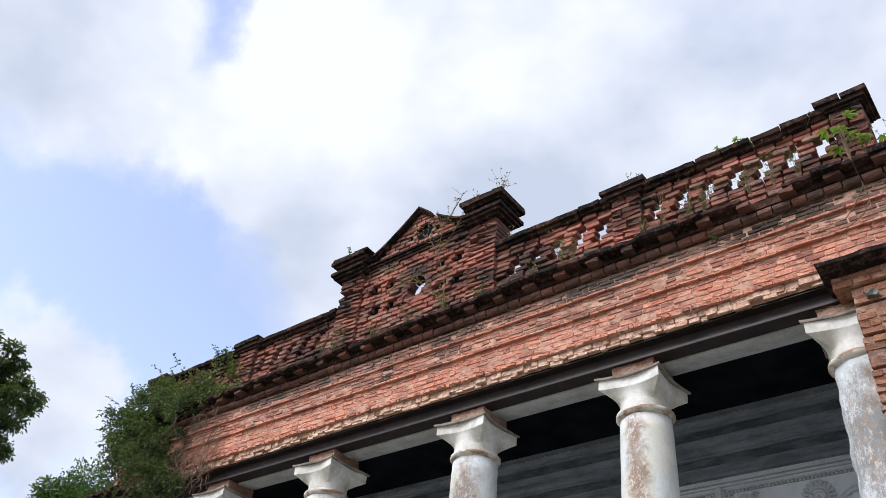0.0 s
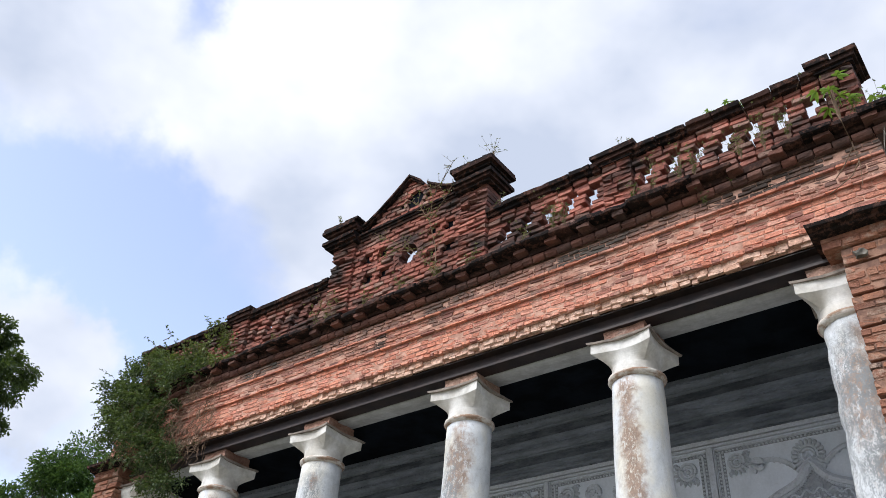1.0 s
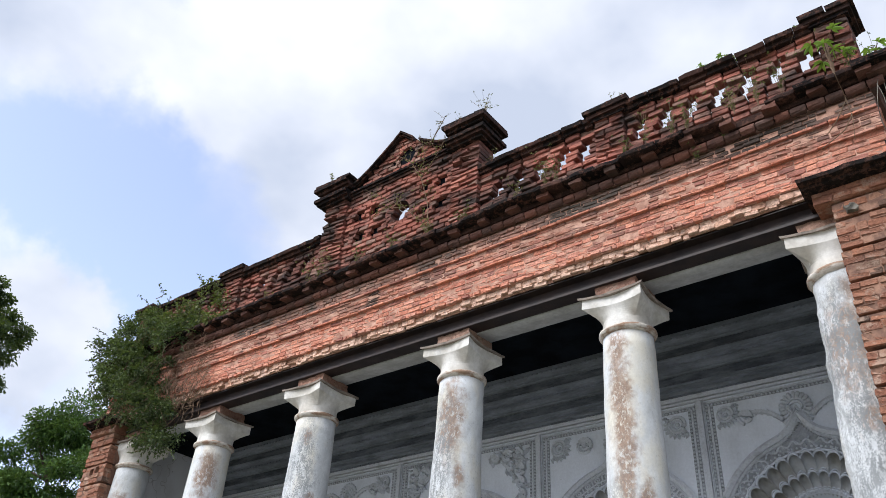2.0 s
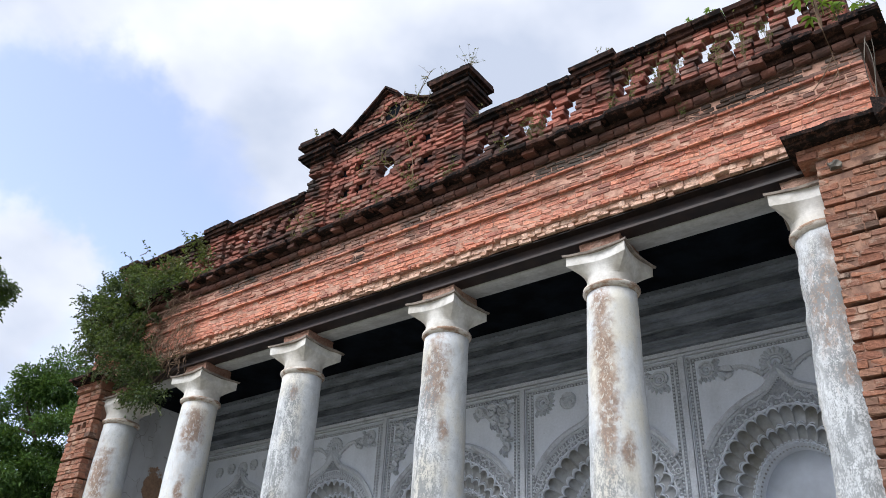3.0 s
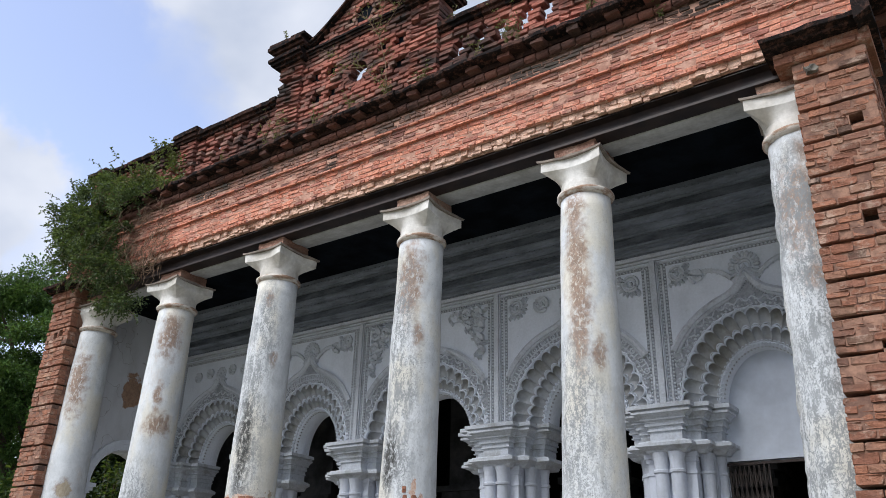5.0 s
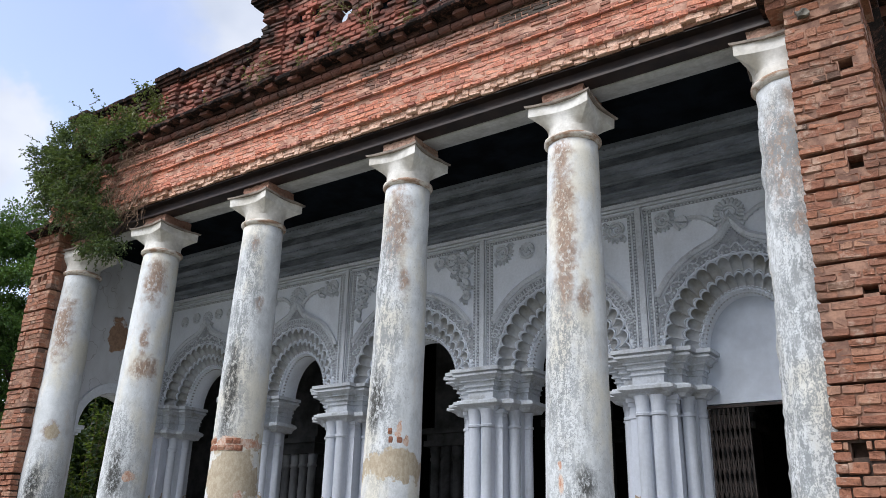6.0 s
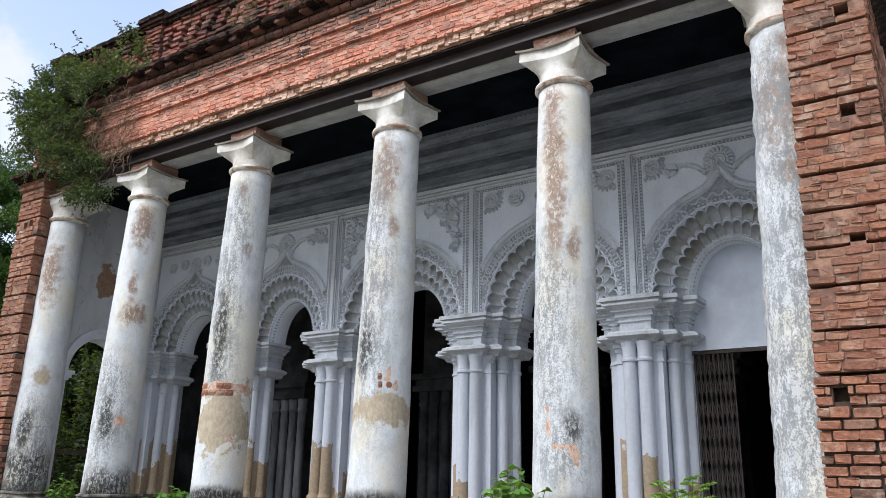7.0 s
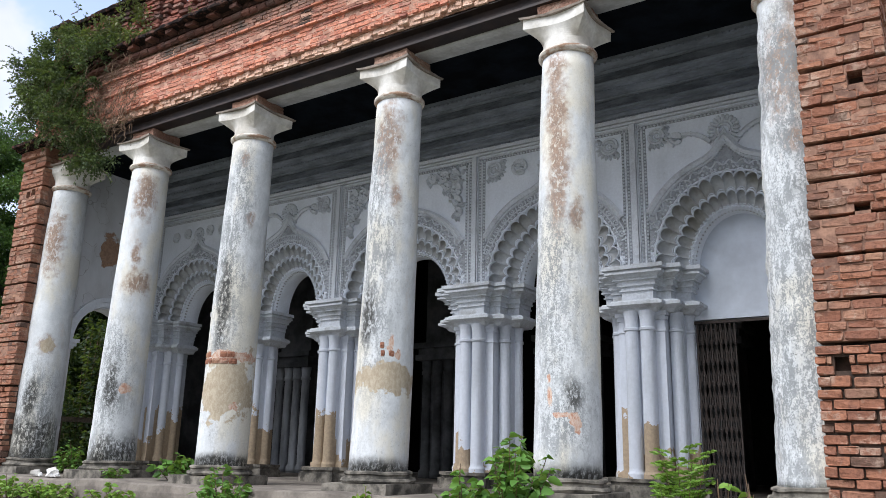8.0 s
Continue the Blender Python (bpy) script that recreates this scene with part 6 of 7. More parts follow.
# stone wedged beside the pier's cap
stone = rock("loose_stone", 12.08, -0.47, 4.78, (0.075, 0.06, 0.085), M_STONE, "grey round stone stuck to the brick pier", "stone")

# ---- electric cables along the east corner ----
for k, (dx, sag) in enumerate(((0.03, 0.10), (0.07, 0.04), (0.05, 0.18))):
    bm = bmesh.new()
    pts = [(EAST + dx + 0.05 * math.sin(u * 5 + k), -0.42 + 0.25 * u - sag * math.sin(math.pi * u), 6.3 - 1.15 * u) for u in [i / 14 for i in range(15)]]
    tube(bm, pts, 0.0035, 5)
    tagged(link_mesh("cable", bm, M_STONE), "thin grey cable hanging down the corner", "cable", "cables at the corner")

# ---- plants ----
prng = np.random.RandomState(11)


def leaf_cloud(name, centres, axes, sizes, mat, parent=None, label="", aspect=0.5, droop=0.2, fold=0.18, fine=False):
    """Many folded leaves at given places: centres (n, 3), axes (n, 3) as their directions, sizes (n,)."""
    n = len(centres)
    a = axes / np.maximum(np.linalg.norm(axes, axis=1, keepdims=True), 1e-6)
    up = prng.normal(size=(n, 3))
    up[:, 2] += 1.2
    side = np.cross(a, up)
    side /= np.maximum(np.linalg.norm(side, axis=1, keepdims=True), 1e-6)
    nor = np.cross(side, a)
    s = sizes[:, None]
    down = np.array((0, 0, 1.0)) * s * droop
    tip = centres + a * s - down
    if fine:
        # a blade with a curved midrib and a rounded outline
        rows = [centres]
        for u, w in ((0.22, 0.72), (0.5, 1.0), (0.78, 0.66)):
            mid = centres + a * s * u - down * u * u
            half = side * s * aspect * 0.5 * w
            rows += [mid + half + nor * s * fold * 0.55 * w, mid, mid - half + nor * s * fold * 0.55 * w]
        rows.append(tip)
        verts = np.stack(rows, axis=1).reshape(-1, 3)
        shape = ((0, 2, 1), (0, 3, 2), (1, 2, 5, 4), (2, 3, 6, 5), (4, 5, 8, 7), (5, 6, 9, 8), (7, 8, 10), (8, 9, 10))
        me = bpy.data.meshes.new(name)
        me.from_pydata(verts.tolist(), [], [tuple(11 * k + i for i in f) for k in range(n) for f in shape])
        me.polygons.foreach_set("use_smooth", [True] * len(me.polygons))
        me.materials.append(mat)
        ob = new(name, me)
        ob.parent = parent
        return ob
    mid = centres + a * s * 0.5
    left = mid + side * s * aspect * 0.5 + nor * s * fold
    right = mid - side * s * aspect * 0.5 + nor * s * fold
    verts = np.stack([centres, left, tip, right], axis=1).reshape(-1, 3)
    base = np.arange(n) * 4
    faces = np.stack([np.stack([base, base + 2, base + 1], 1), np.stack([base, base + 3, base + 2], 1)], axis=1).reshape(-1, 3)
    me = bpy.data.meshes.new(name)
    me.from_pydata(verts.tolist(), [], faces.tolist())
    me.materials.append(mat)
    ob = new(name, me)
    if parent is not None:
        ob.parent = parent
    if label:
        ob["label"] = label
    return ob


def clump_points(blobs, per, shell=0.55):
    """Leaf places and directions in a set of ragged clumps: blobs of (centre, radii)."""
    c, d = [], []
    for centre, radii in blobs:
        v = prng.normal(size=(per, 3))
        v /= np.linalg.norm(v, axis=1, keepdims=True)
        r = (shell + (1 - shell) * prng.rand(per, 1)) * (0.75 + 0.35 * prng.rand(per, 1))
        c.append(np.array(centre) + v * r * np.array(radii))
        d.append(v + prng.normal(size=(per, 3)) * 0.7 + np.array((0, 0, 0.1)))
    return np.concatenate(c), np.concatenate(d)


def tree(x, y, crown, spread, seed, label, mat, clumps, per, size, limbs=9, trunk_r=0.28, gap=0.5):
    """crown: centre height and radii (rx, ry, rz)."""
    r = random.Random(seed)
    root = tagged(new("tree"), label, "tree")
    root.location = (x, y, GROUND)
    zc, (rx, ry, rz) = crown
    zc -= GROUND
    bm = bmesh.new()
    fork = zc - rz * 0.8
    pts = [(0.25 * math.sin(2.1 * u + seed), 0.2 * math.sin(1.7 * u), fork * u) for u in [i / 8 for i in range(9)]]
    tube(bm, pts, [trunk_r * (1.25 - 0.6 * i / 8) for i in range(9)], 10)
    part("trunk", bm, M_BARK, root, smooth=True)
    ends = []
    for k in range(limbs):
        a = 2 * math.pi * k / limbs + r.uniform(-0.4, 0.4)
        e = Vector((math.cos(a) * rx * r.uniform(0.35, 0.85), math.sin(a) * ry * r.uniform(0.35, 0.85), zc + rz * r.uniform(-0.5, 0.75)))
        s = Vector(pts[-1 - (k % 3)])
        bm = bmesh.new()
        bend = [s.lerp(e, u) + Vector((r.uniform(-0.2, 0.2), r.uniform(-0.2, 0.2), 0.5 * math.sin(math.pi * u))) * (1 if 0 < u < 1 else 0) for u in (0, 0.25, 0.5, 0.75, 1)]
        tube(bm, bend, [trunk_r * q for q in (0.5, 0.38, 0.27, 0.17, 0.06)], 7)
        for _ in range(3):
            q = bend[r.choice((2, 3))]
            o = q + Vector((r.uniform(-1, 1) * rx * 0.3, r.uniform(-1, 1) * ry * 0.3, r.uniform(0.0, 0.3) * rz))
            tube(bm, [q, q.lerp(o, 0.5) + Vector((0, 0, 0.15)), o], [trunk_r * 0.2, trunk_r * 0.12, trunk_r * 0.04], 5)
            ends.append(o)
        part("limb", bm, M_BARK, root, smooth=True)
        ends.append(e)
    blobs = []
    for k in range(clumps):
        if k < len(ends):
            c = ends[k]
        else:
            v = Vector((r.gauss(0, 1), r.gauss(0, 1), r.gauss(0, 1))).normalized() * r.uniform(gap, 1.0)
            c = Vector((v.x * rx, v.y * ry, zc + v.z * rz))
        q = r.uniform(0.6, 1.15) * spread
        blobs.append((tuple(c), (q, q, q * 0.62)))
    c, d = clump_points(blobs, per, 0.35)
    leaf_cloud("crown", c, d, size * prng.uniform(0.6, 1.25, len(c)), mat, root, aspect=0.5)
    return root


tree(-6.9, 3.3, (5.0, (3.1, 3.2, 3.2)), 0.66, 3, "broad green tree with dense glossy leaves behind the porch", M_LEAF_TREE, 160, 1050, 0.09, gap=0.62)
tree(-21.0, 3.0, (13.9, (2.9, 2.9, 3.3)), 0.55, 5, "tall dark tree with open crown in the distance", M_LEAF_DARK, 150, 420, 0.15, trunk_r=0.4, gap=0.35)
tree(-5.2, 5.8, (2.6, (2.6, 2.6, 2.6)), 0.8, 8, "leafy green tree beside the side wall", M_LEAF_DARK, 80, 500, 0.14, trunk_r=0.18)
tree(-4.4, 3.2, (1.0, (1.9, 1.8, 2.3)), 0.75, 12, "dark leafy shrub tree beyond the arched opening", M_LEAF_DARK, 70, 420, 0.13, trunk_r=0.12, gap=0.1)
tree(1.5, 13.5, (1.6, (2.8, 2.2, 2.4)), 0.8, 9, "green tree behind the hall's back door", M_LEAF_TREE, 45, 260, 0.19, trunk_r=0.15)


def bush(x, y, z, r, h, stems, mat, size, label, per=26, aspect=0.62, category="bush", droop=0.35):
    root = tagged(new("bush"), label, category)
    root.location = (x, y, z)
    rr = random.Random(round(x * 97 + y * 31))
    bm = bmesh.new()
    c, d = [], []
    for _ in range(stems):
        a, q = rr.uniform(0, 6.28), r * math.sqrt(rr.random())
        tip = Vector((q * math.cos(a), q * math.sin(a), h * rr.uniform(0.6, 1.0) * (1.05 - 0.5 * (q / r) ** 2)))
        base = Vector((0.25 * tip.x, 0.25 * tip.y, -0.03))
        pts = [base, base.lerp(tip, 0.5) + Vector((0, 0, 0.06 * h)), tip]
        tube(bm, pts, [0.006, 0.005, 0.003], 4)
        for k in range(per):
            u = rr.uniform(0.25, 1.0)
            p = base.lerp(tip, u)
            b = rr.uniform(0, 6.28)
            c.append((p.x, p.y, p.z))
            d.append((math.cos(b), math.sin(b), rr.uniform(-0.1, 0.6)))
    part("stem", bm, M_TWIG, root)["kind"] = "stuff"
    c, d = np.array(c), np.array(d)
    leaf_cloud("foliage", c, d, size * prng.uniform(0.5, 1.2, len(c)), mat, root, aspect=aspect, droop=droop, fine=True)
    return root


STEP_Z = FLOOR - 0.29
bush(9.42, -1.02, STEP_Z, 0.46, 0.92, 34, M_LEAF_BUSH, 0.115, "bright green broad-leaved bush before the porch", 30)
bush(8.95, -1.08, STEP_Z, 0.28, 0.62, 16, M_LEAF_BUSH, 0.09, "small green bush before the porch", 18)
bush(5.85, -1.0, STEP_Z, 0.34, 0.58, 20, M_LEAF_BUSH, 0.10, "low green weed growing on the step", 18)
bush(7.85, -1.0, STEP_Z, 0.18, 0.44, 9, M_LEAF_LIGHT, 0.11, "light green weed growing on the step", 9)
bush(3.75, 0.05, FLOOR, 0.33, 0.40, 14, M_LEAF_BUSH, 0.13, "leafy weed growing on the porch floor", 10, 0.7)
bush(3.1, -0.45, FLOOR, 0.18, 0.22, 8, M_LEAF_BUSH, 0.08, "small weed on the porch edge", 10)
bush(1.6, -1.0, STEP_Z, 0.45, 0.34, 20, M_LEAF_LIGHT, 0.09, "pale green weeds below the porch", 16)
bush(2.6, -1.05, STEP_Z, 0.4, 0.30, 18, M_LEAF_LIGHT, 0.09, "pale green weeds below the porch", 16)
bush(3.9, -1.1, STEP_Z, 0.4, 0.28, 16, M_LEAF_LIGHT, 0.09, "pale green weeds below the porch", 14)
bush(11.45, -1.1, STEP_Z, 0.22, 0.72, 10, M_LEAF_LIGHT, 0.12, "young plant with large light green leaves", 5, 0.62)
bush(11.22, -1.15, STEP_Z, 0.18, 0.70, 9, M_LEAF_LIGHT, 0.11, "young plant with large light green leaves", 6, 0.5)
bush(0.9, 0.3, FLOOR, 0.3, 0.5, 16, M_LEAF_BUSH, 0.08, "green weeds beside the end wall", 20)
bush(-0.9, 1.1, GROUND, 0.7, 1.6, 34, M_LEAF_DARK, 0.095, "tall green shrub outside the arched opening", 46)
bush(-2.2, 2.2, GROUND, 1.2, 4.2, 60, M_LEAF_DARK, 0.11, "dark tall shrub behind the arched opening", 160)
bush(-1.3, 0.4, GROUND, 0.6, 1.6, 26, M_LEAF_TREE, 0.12, "tall green shrub outside the arched opening", 40)

# fern-like plant with feathered fronds
fern = tagged(new("fern"), "feathery green plant with fine divided fronds", "fern")
fern.location = (10.9, -1.05, STEP_Z)
bm = bmesh.new()
c, d = [], []
for k in range(17):
    a, l = 2 * math.pi * k / 17 + rng.uniform(-0.2, 0.2), rng.uniform(0.55, 0.85)
    lean = rng.uniform(0.15, 0.42)
    pts = [Vector((math.cos(a) * lean * l * u, math.sin(a) * lean * l * u, l * (1.05 * u - 0.35 * u * u * lean))) for u in [i / 7 for i in range(8)]]
    tube(bm, pts, [0.005 - 0.0005 * i for i in range(8)], 4)
    for i in range(2, 8):
        out = Vector((-math.sin(a), math.cos(a), 0.1))
        for s in (-1, 1):
            for q in range(6):
                p = pts[i] + out * s * 0.016 * q * (8.5 - i) / 3.2
                for e in (-1, 1):
                    c.append(tuple(p))
                    d.append(tuple(out * s * 0.5 + Vector((math.cos(a), math.sin(a), 0.3)) * 0.8 * e))
part("frond", bm, M_TWIG, fern)
leaf_cloud("foliage", np.array(c), np.array(d), np.full(len(c), 0.05), M_LEAF_LIGHT, fern, aspect=0.4, droop=0.1)["kind"] = "stuff"

# ---- creeper that smothers the west corner ----
creeper = tagged(new("creeper"), "dense dark green creeper smothering the corner of the parapet", "creeper")
creeper.location = (0.5, -0.5, 6.0)
O = np.array((0.5, -0.5, 6.0))
blobs = []
MASSES = [((0.0, -0.55, 6.55), (0.75, 0.45, 0.55), 26), ((0.75, -0.65, 5.95), (0.85, 0.45, 0.60), 34), ((1.05, -0.6, 5.45), (0.65, 0.4, 0.55), 26), ((1.45, -0.55, 4.95), (0.5, 0.3, 0.5), 18), ((1.7, -0.5, 4.5), (0.3, 0.2, 0.3), 6), ((0.3, -0.65, 6.0), (0.8, 0.4, 0.5), 20),
          ((1.35, -0.5, 6.55), (0.85, 0.35, 0.32), 22), ((0.15, -0.2, 7.2), (0.5, 0.3, 0.28), 12), ((-0.3, -0.5, 6.55), (0.3, 0.3, 0.25), 5), ((0.25, -0.6, 5.6), (0.35, 0.3, 0.5), 8)]
mr = random.Random(21)
for c0, rad, n in MASSES:
    for _ in range(n):
        v = Vector((mr.gauss(0, 1), mr.gauss(0, 1), mr.gauss(0, 1))).normalized() * mr.random() ** 0.4
        q = mr.uniform(0.10, 0.22)
        blobs.append(((c0[0] + v.x * rad[0] - O[0], c0[1] + v.y * rad[1] - O[1], c0[2] + v.z * rad[2] - O[2]), (q, q, q)))
c, d = clump_points(blobs, 150, 0.2)
d[:, 1] -= 0.5
leaf_cloud("foliage", c, d, 0.048 * prng.uniform(0.5, 1.4, len(c)), M_LEAF_VINE, creeper, aspect=0.6)
# leafy sprays that break the outline of the mass
spray = bmesh.new()
c, d = [], []
for k in range(190):
    c0, rad, n = MASSES[mr.randrange(len(MASSES))]
    v = Vector((mr.gauss(0.0, 1), mr.gauss(-0.5, 0.8), mr.gauss(0.0, 1))).normalized()
    p = Vector((c0[0] + v.x * rad[0] * 0.85, c0[1] + v.y * rad[1] * 0.85, c0[2] + v.z * rad[2] * 0.85)) - Vector(O)
    l = mr.uniform(0.10, 0.30)
    side = Vector((mr.uniform(-0.5, 0.5), mr.uniform(-0.3, 0.2), mr.uniform(-0.2, 0.5)))
    pts = [p + v * l * u + side * l * u * u - Vector((0, 0, 0.35 * l * u * u)) for u in (0, 0.25, 0.5, 0.75, 1)]
    tube(spray, pts, [0.004, 0.0035, 0.003, 0.0025, 0.002], 3)
    for u in range(4):
        for _ in range(5):
            q = pts[u].lerp(pts[u + 1], mr.random())
            c.append(tuple(q))
            d.append((v.x + mr.uniform(-1, 1), v.y + mr.uniform(-1, 1), v.z + mr.uniform(-0.9, 0.7)))
part("spray_tangle", spray, M_TWIG, creeper)["kind"] = "stuff"
leaf_cloud("spray_foliage", np.array(c), np.array(d), 0.050 * prng.uniform(0.5, 1.3, len(c)), M_LEAF_VINE, creeper, aspect=0.55)
blobs = []
for c0, rad, n in (((1.65, -0.35, 7.05), (0.65, 0.3, 0.42), 20), ((0.9, -0.35, 6.9), (0.6, 0.3, 0.25), 12), ((0.1, -0.3, 7.35), (0.3, 0.2, 0.3), 5), ((2.5, -0.45, 6.55), (0.6, 0.2, 0.16), 6)):
    for _ in range(n):
        v = Vector((mr.gauss(0, 1), mr.gauss(0, 1), mr.gauss(0, 1))).normalized() * mr.random() ** 0.4
        q = mr.uniform(0.08, 0.18)
        blobs.append(((c0[0] + v.x * rad[0] - O[0], c0[1] + v.y * rad[1] - O[1], c0[2] + v.z * rad[2] - O[2]), (q, q, q)))
c, d = clump_points(blobs, 48, 0.2)
leaf_cloud("young_foliage", c, d, 0.07 * prng.uniform(0.5, 1.3, len(c)), M_LEAF_YOUNG, creeper, "lighter young leaves", aspect=0.55)
# woody and dry hanging stems
bm = bmesh.new()
for k in range(60):
    x, z = mr.uniform(0.2, 1.9), mr.uniform(5.2, 6.2)
    y = mr.uniform(-0.75, -0.45)
    l = mr.uniform(0.3, 0.8)
    bend = mr.uniform(-0.7, 0.5)
    p = [(x + bend * u * u - O[0] + mr.uniform(-0.03, 0.03), y - 0.12 * math.sin(3 * u) - O[1], z - l * u - O[2]) for u in (0, 0.25, 0.5, 0.75, 1)]
    tube(bm, p, [0.004, 0.004, 0.003, 0.003, 0.002], 3)
for k in range(220):
    x, z = mr.uniform(1.3, 2.5), mr.uniform(5.0, 6.3)
    p = [(x - O[0], -0.42 - O[1], z - O[2])]
    for _ in range(4):
        p.append((p[-1][0] + mr.uniform(-0.16, 0.16), p[-1][1] + mr.uniform(-0.08, 0.04), p[-1][2] + mr.uniform(-0.22, 0.1)))
    tube(bm, p, [0.004, 0.004, 0.003, 0.003, 0.002], 3)
part("stem_tangle", bm, M_TWIG, creeper, "brown dry hanging stems")["kind"] = "stuff"
# long shoots that reach into the sky
bm = bmesh.new()
c, d = [], []
for x, z, dx, dz in ((-0.6, 7.15, -0.9, -0.05), (-0.7, 6.9, -0.8, 0.25), (0.1, 7.4, -0.25, 0.45), (0.4, 7.5, 0.1, 0.4), (-0.5, 6.6, -0.55, 0.35), (1.6, 7.3, 0.2, 0.35), (-0.85, 6.4, -0.4, 0.1)):
    p = [(x + dx * u - O[0], -0.5 + 0.1 * math.sin(4 * u) - O[1], z + dz * u - 0.15 * u * u - O[2]) for u in [i / 8 for i in range(9)]]
    tube(bm, p, [0.007 - 0.0006 * i for i in range(9)], 4)
    for q in p[2:]:
        for _ in range(2):
            c.append(q)
            d.append((mr.uniform(-1, 1), mr.uniform(-1, 1), mr.uniform(-0.6, 0.6)))
part("shoot_tangle", bm, M_TWIG, creeper)["kind"] = "stuff"
leaf_cloud("shoot_foliage", np.array(c), np.array(d), 0.07 * prng.uniform(0.5, 1.2, len(c)), M_LEAF_VINE, creeper, aspect=0.55)


# ---- weeds on the ledges ----
def weed(x, y, z, h, n, mat, label, spread=0.6, leaf=0.030, name="weed"):
    root = tagged(new(name), label, "weed", "weeds on the ledges")
    root.location = (x, y, z)
    bm = bmesh.new()
    c, d = [], []
    for _ in range(n):
        a, l = mr.uniform(0, 6.28), h * mr.uniform(0.5, 1.0)
        lean = spread * mr.random()
        p = [(math.cos(a) * lean * l * u * u, math.sin(a) * lean * l * u * u, l * u) for u in (0, 0.35, 0.7, 1)]
        tube(bm, p, [0.0025, 0.002, 0.002, 0.0015], 3)
        for q in p[1:]:
            for _ in range(5):
                c.append(q)
                d.append((mr.uniform(-1, 1), mr.uniform(-1, 1), mr.uniform(0, 1)))
    part("stem", bm, M_TWIG, root)["kind"] = "stuff"
    leaf_cloud("foliage", np.array(c), np.array(d), leaf * prng.uniform(0.6, 1.4, len(c)), mat, root, aspect=0.35)
    return root


DRY, GREEN = "dry thin weeds rooted in the ledge", "small green weeds rooted in the ledge"
for x, y, z, h, n, mat in ((8.85, -0.48, 6.43, 0.55, 16, M_GRASS), (9.0, -0.45, 6.43, 0.5, 12, M_LEAF_YOUNG), (8.4, -0.45, 6.43, 0.4, 8, M_GRASS), (9.95, -0.5, 6.43, 0.35, 9, M_LEAF_YOUNG), (10.55, -0.5, 6.43, 0.5, 14, M_LEAF_YOUNG),
                         (10.7, -0.45, 6.43, 0.6, 14, M_GRASS), (11.25, -0.48, 6.43, 0.5, 16, M_GRASS), (11.5, -0.45, 6.43, 0.65, 14, M_GRASS), (11.75, -0.42, 6.43, 0.85, 10, M_LEAF_YOUNG), (10.2, -0.45, 6.43, 0.75, 8, M_GRASS),
                         (7.5, -0.4, 6.43, 0.35, 12, M_GRASS), (6.9, -0.4, 6.43, 0.4, 12, M_GRASS), (6.3, -0.45, 6.43, 0.35, 14, M_GRASS), (5.6, -0.45, 6.43, 0.4, 12, M_GRASS), (4.75, -0.4, 6.43, 0.7, 18, M_GRASS), (4.5, -0.35, 6.43, 0.6, 12, M_GRASS), (3.6, -0.45, 6.43, 0.3, 8, M_GRASS),
                         (4.5, -0.2, 8.57, 0.35, 8, M_GRASS), (7.2, -0.1, 8.56, 0.30, 12, M_GRASS), (7.6, -0.1, 8.58, 0.5, 14, M_GRASS), (6.9, -0.1, 8.56, 0.22, 8, M_GRASS), (9.7, -0.1, 7.6, 0.3, 8, M_GRASS), (7.7, -0.05, 7.53, 0.35, 8, M_GRASS),
                         (12.45, -0.4, 6.43, 0.4, 12, M_LEAF_YOUNG), (11.1, -0.42, 6.15, 0.25, 12, M_LEAF_YOUNG), (10.75, -0.42, 6.05, 0.22, 10, M_LEAF_YOUNG), (12.68, -0.35, 6.43, 0.35, 14, M_LEAF_YOUNG)):
    weed(x, y, z, h, n, mat, DRY if mat is M_GRASS else GREEN)

# leafy saplings on the parapet
def sapling(x, y, z, h, leaves, size, mat, label):
    root = tagged(new("sapling"), label, "sapling")
    root.location = (x, y, z)
    bm = bmesh.new()
    c, d = [], []
    for k in range(leaves):
        a = 2.4 * k
        base = Vector((0.02 * math.cos(k), 0.02 * math.sin(k), h * (0.35 + 0.65 * k / leaves)))
        tip = base + Vector((math.cos(a) * h * 0.20, math.sin(a) * h * 0.20, h * 0.16))
        tube(bm, [(0, 0, 0), tuple(base), tuple(tip)], [0.008, 0.006, 0.003], 4)
        for j in range(5):
            b = a + (j - 2) * 0.75
            c.append(tuple(tip))
            d.append((math.cos(b), math.sin(b), 0.05))
    part("stem", bm, M_TWIG, root)["kind"] = "stuff"
    leaf_cloud("foliage", np.array(c), np.array(d), size * prng.uniform(0.7, 1.2, len(c)), mat, root, aspect=0.36, droop=0.45, fine=True)
    return root


sapling(12.28, -0.44, 6.43, 0.60, 7, 0.12, M_LEAF_LIGHT, "yellow-green sapling with fingered leaves on the ledge")
sapling(12.7, -0.45, 6.38, 0.22, 6, 0.09, M_LEAF_LIGHT, "yellow-green sapling with fingered leaves on the corner")
sapling(10.95, -0.1, 7.52, 0.20, 5, 0.075, M_LEAF_BUSH, "small green seedling on the coping")
sapling(11.2, -0.1, 7.52, 0.22, 5, 0.075, M_LEAF_BUSH, "small green seedling on the coping")

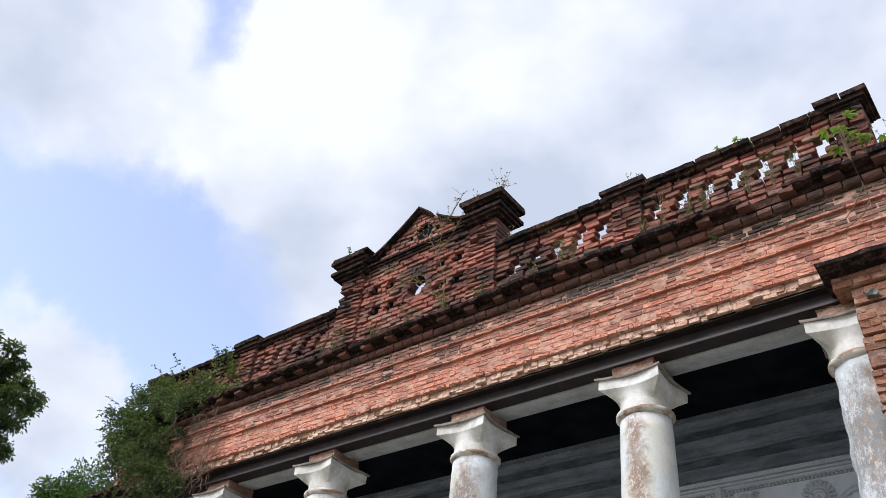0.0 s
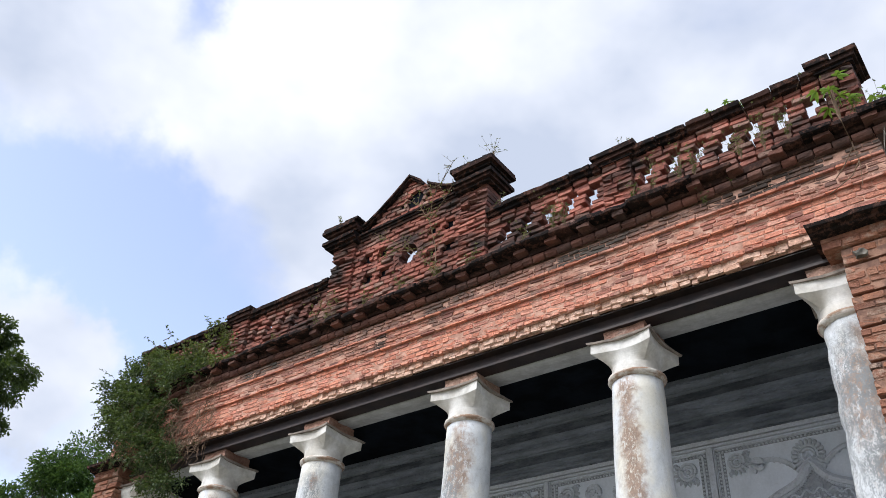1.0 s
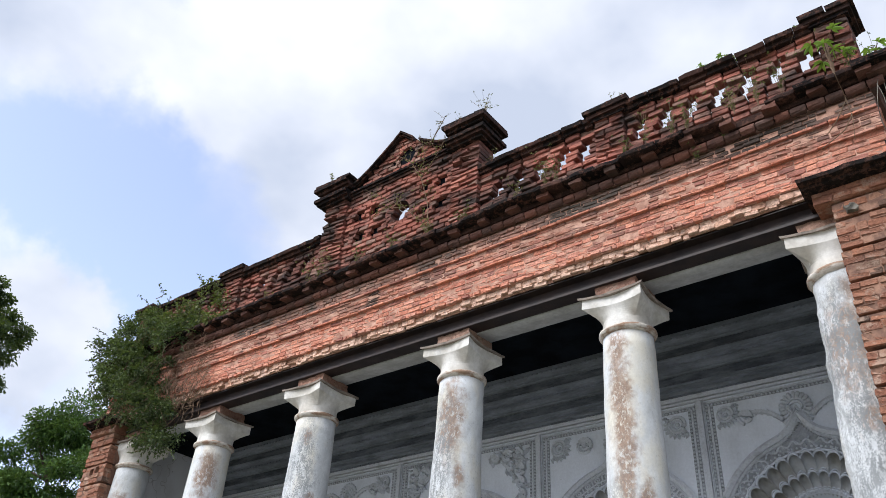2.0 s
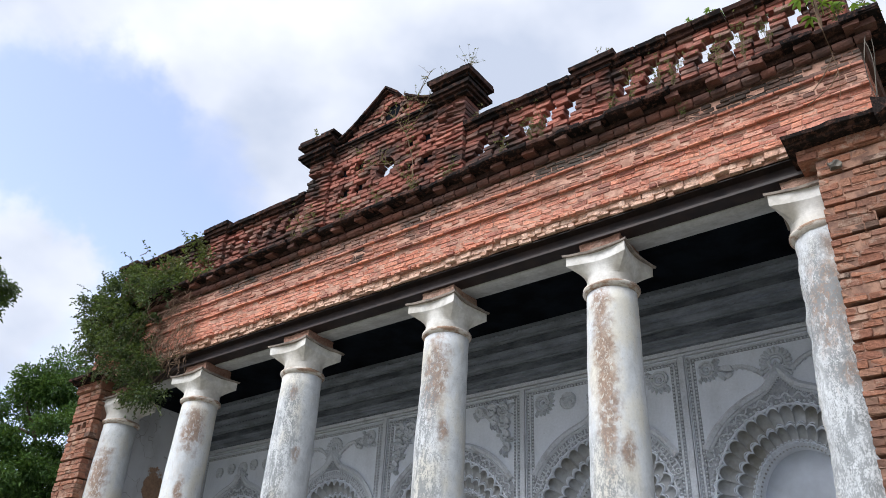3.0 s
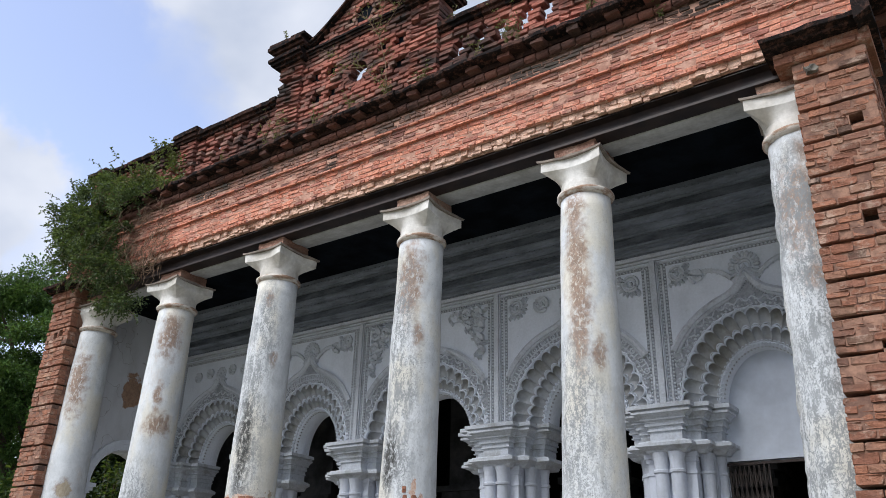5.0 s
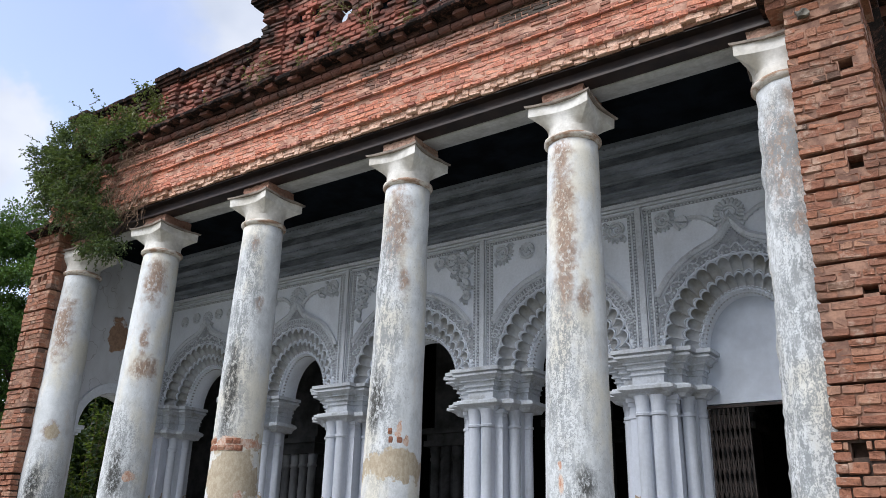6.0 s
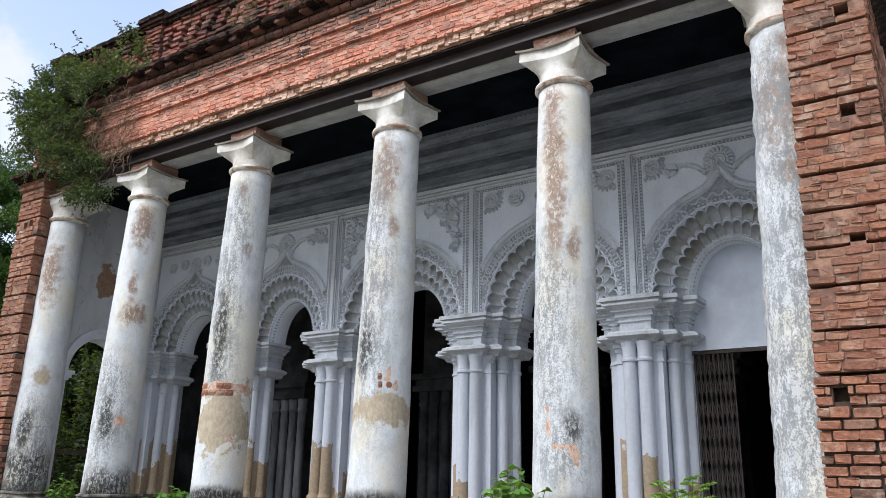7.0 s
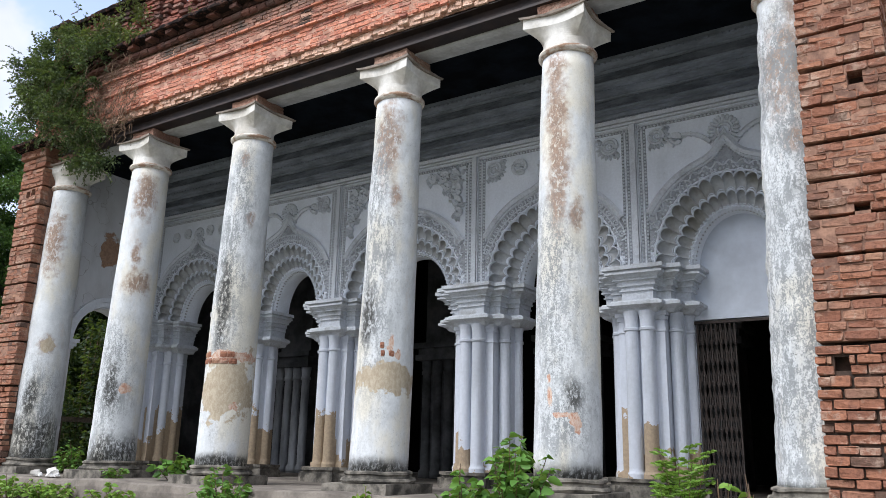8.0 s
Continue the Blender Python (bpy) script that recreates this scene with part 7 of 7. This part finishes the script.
# a dead climber's long bare branches across the pediment
climber = tagged(new("dead_climber"), "bare dead climber branching over the pediment", "climber")
climber.location = (6.9, -0.4, 6.5)
bm = bmesh.new()
c, d = [], []
for path in (((0.0, 0, 0.1), (-0.25, 0.1, 0.45), (-0.62, 0.12, 0.85), (-1.05, 0.12, 1.2), (-1.3, 0.1, 1.4)), ((0.0, 0, 0.1), (-0.12, 0.08, 0.7), (-0.3, 0.1, 1.25), (-0.28, 0.12, 1.75), (-0.45, 0.1, 2.1)),
             ((-0.3, 0.1, 1.25), (-0.55, 0.1, 1.7), (-0.85, 0.1, 1.95)), ((-0.28, 0.12, 1.75), (-0.05, 0.1, 2.05), (0.1, 0.1, 2.3)), ((-0.62, 0.12, 0.85), (-0.95, 0.1, 0.95), (-1.3, 0.1, 0.9)), ((-0.3, 0.1, 1.25), (0.0, 0.1, 1.6), (0.15, 0.1, 1.9))):
    limb = bmesh.new()
    tube(limb, path, [0.007 - 0.001 * i for i in range(len(path))], 5)
    part("branch", limb, M_TWIG, climber)
    for p, q in zip(path, path[1:]):
        for _ in range(9):
            u = mr.random()
            b = Vector(p).lerp(Vector(q), u)
            e = b + Vector((mr.uniform(-0.18, 0.18), mr.uniform(-0.1, 0.02), mr.uniform(-0.1, 0.2)))
            tube(bm, [b, e], [0.004, 0.002], 3)
            for _ in range(3):
                c.append(tuple(b.lerp(e, mr.random())))
                d.append((mr.uniform(-1, 1), mr.uniform(-1, 1), mr.uniform(-0.3, 0.6)))
part("twig_tangle", bm, M_TWIG, climber)["kind"] = "stuff"
leaf_cloud("dry_foliage", np.array(c), np.array(d), 0.035 * prng.uniform(0.6, 1.3, len(c)), M_GRASS, climber, aspect=0.5)

# a root that runs down the frieze from the corner sapling
roots = tagged(new("hanging_root"), "thin pale root hanging over the brick frieze", "root")
roots.location = (12.28, -0.45, 6.4)
for path in (((0, -0.17, 0.02), (0.02, -0.18, -0.1), (0.03, 0.02, -0.25), (0.04, 0.03, -0.55), (0.0, 0.04, -0.8)), ((0.03, 0.02, -0.3), (-0.1, 0.03, -0.5), (-0.22, 0.04, -0.62)), ((0.04, 0.03, -0.5), (-0.06, 0.03, -0.65), (-0.3, 0.03, -0.78))):
    bm = bmesh.new()
    tube(bm, path, [0.007 - 0.001 * i for i in range(len(path))], 5)
    part("strand", bm, M_TWIG, roots)

# undergrowth that hides the far ground
c = np.stack([prng.uniform(-40, -3, 9000), prng.uniform(-6, 26, 9000), GROUND + 1.6 * prng.rand(9000) ** 1.5], 1)
ob = leaf_cloud("undergrowth", c, prng.normal(size=(9000, 3)) + np.array((0, 0, 0.6)), 0.35 * prng.uniform(0.5, 1.2, 9000), M_LEAF_TREE)
tagged(ob, "thick green undergrowth beyond the building", "undergrowth", kind="stuff")
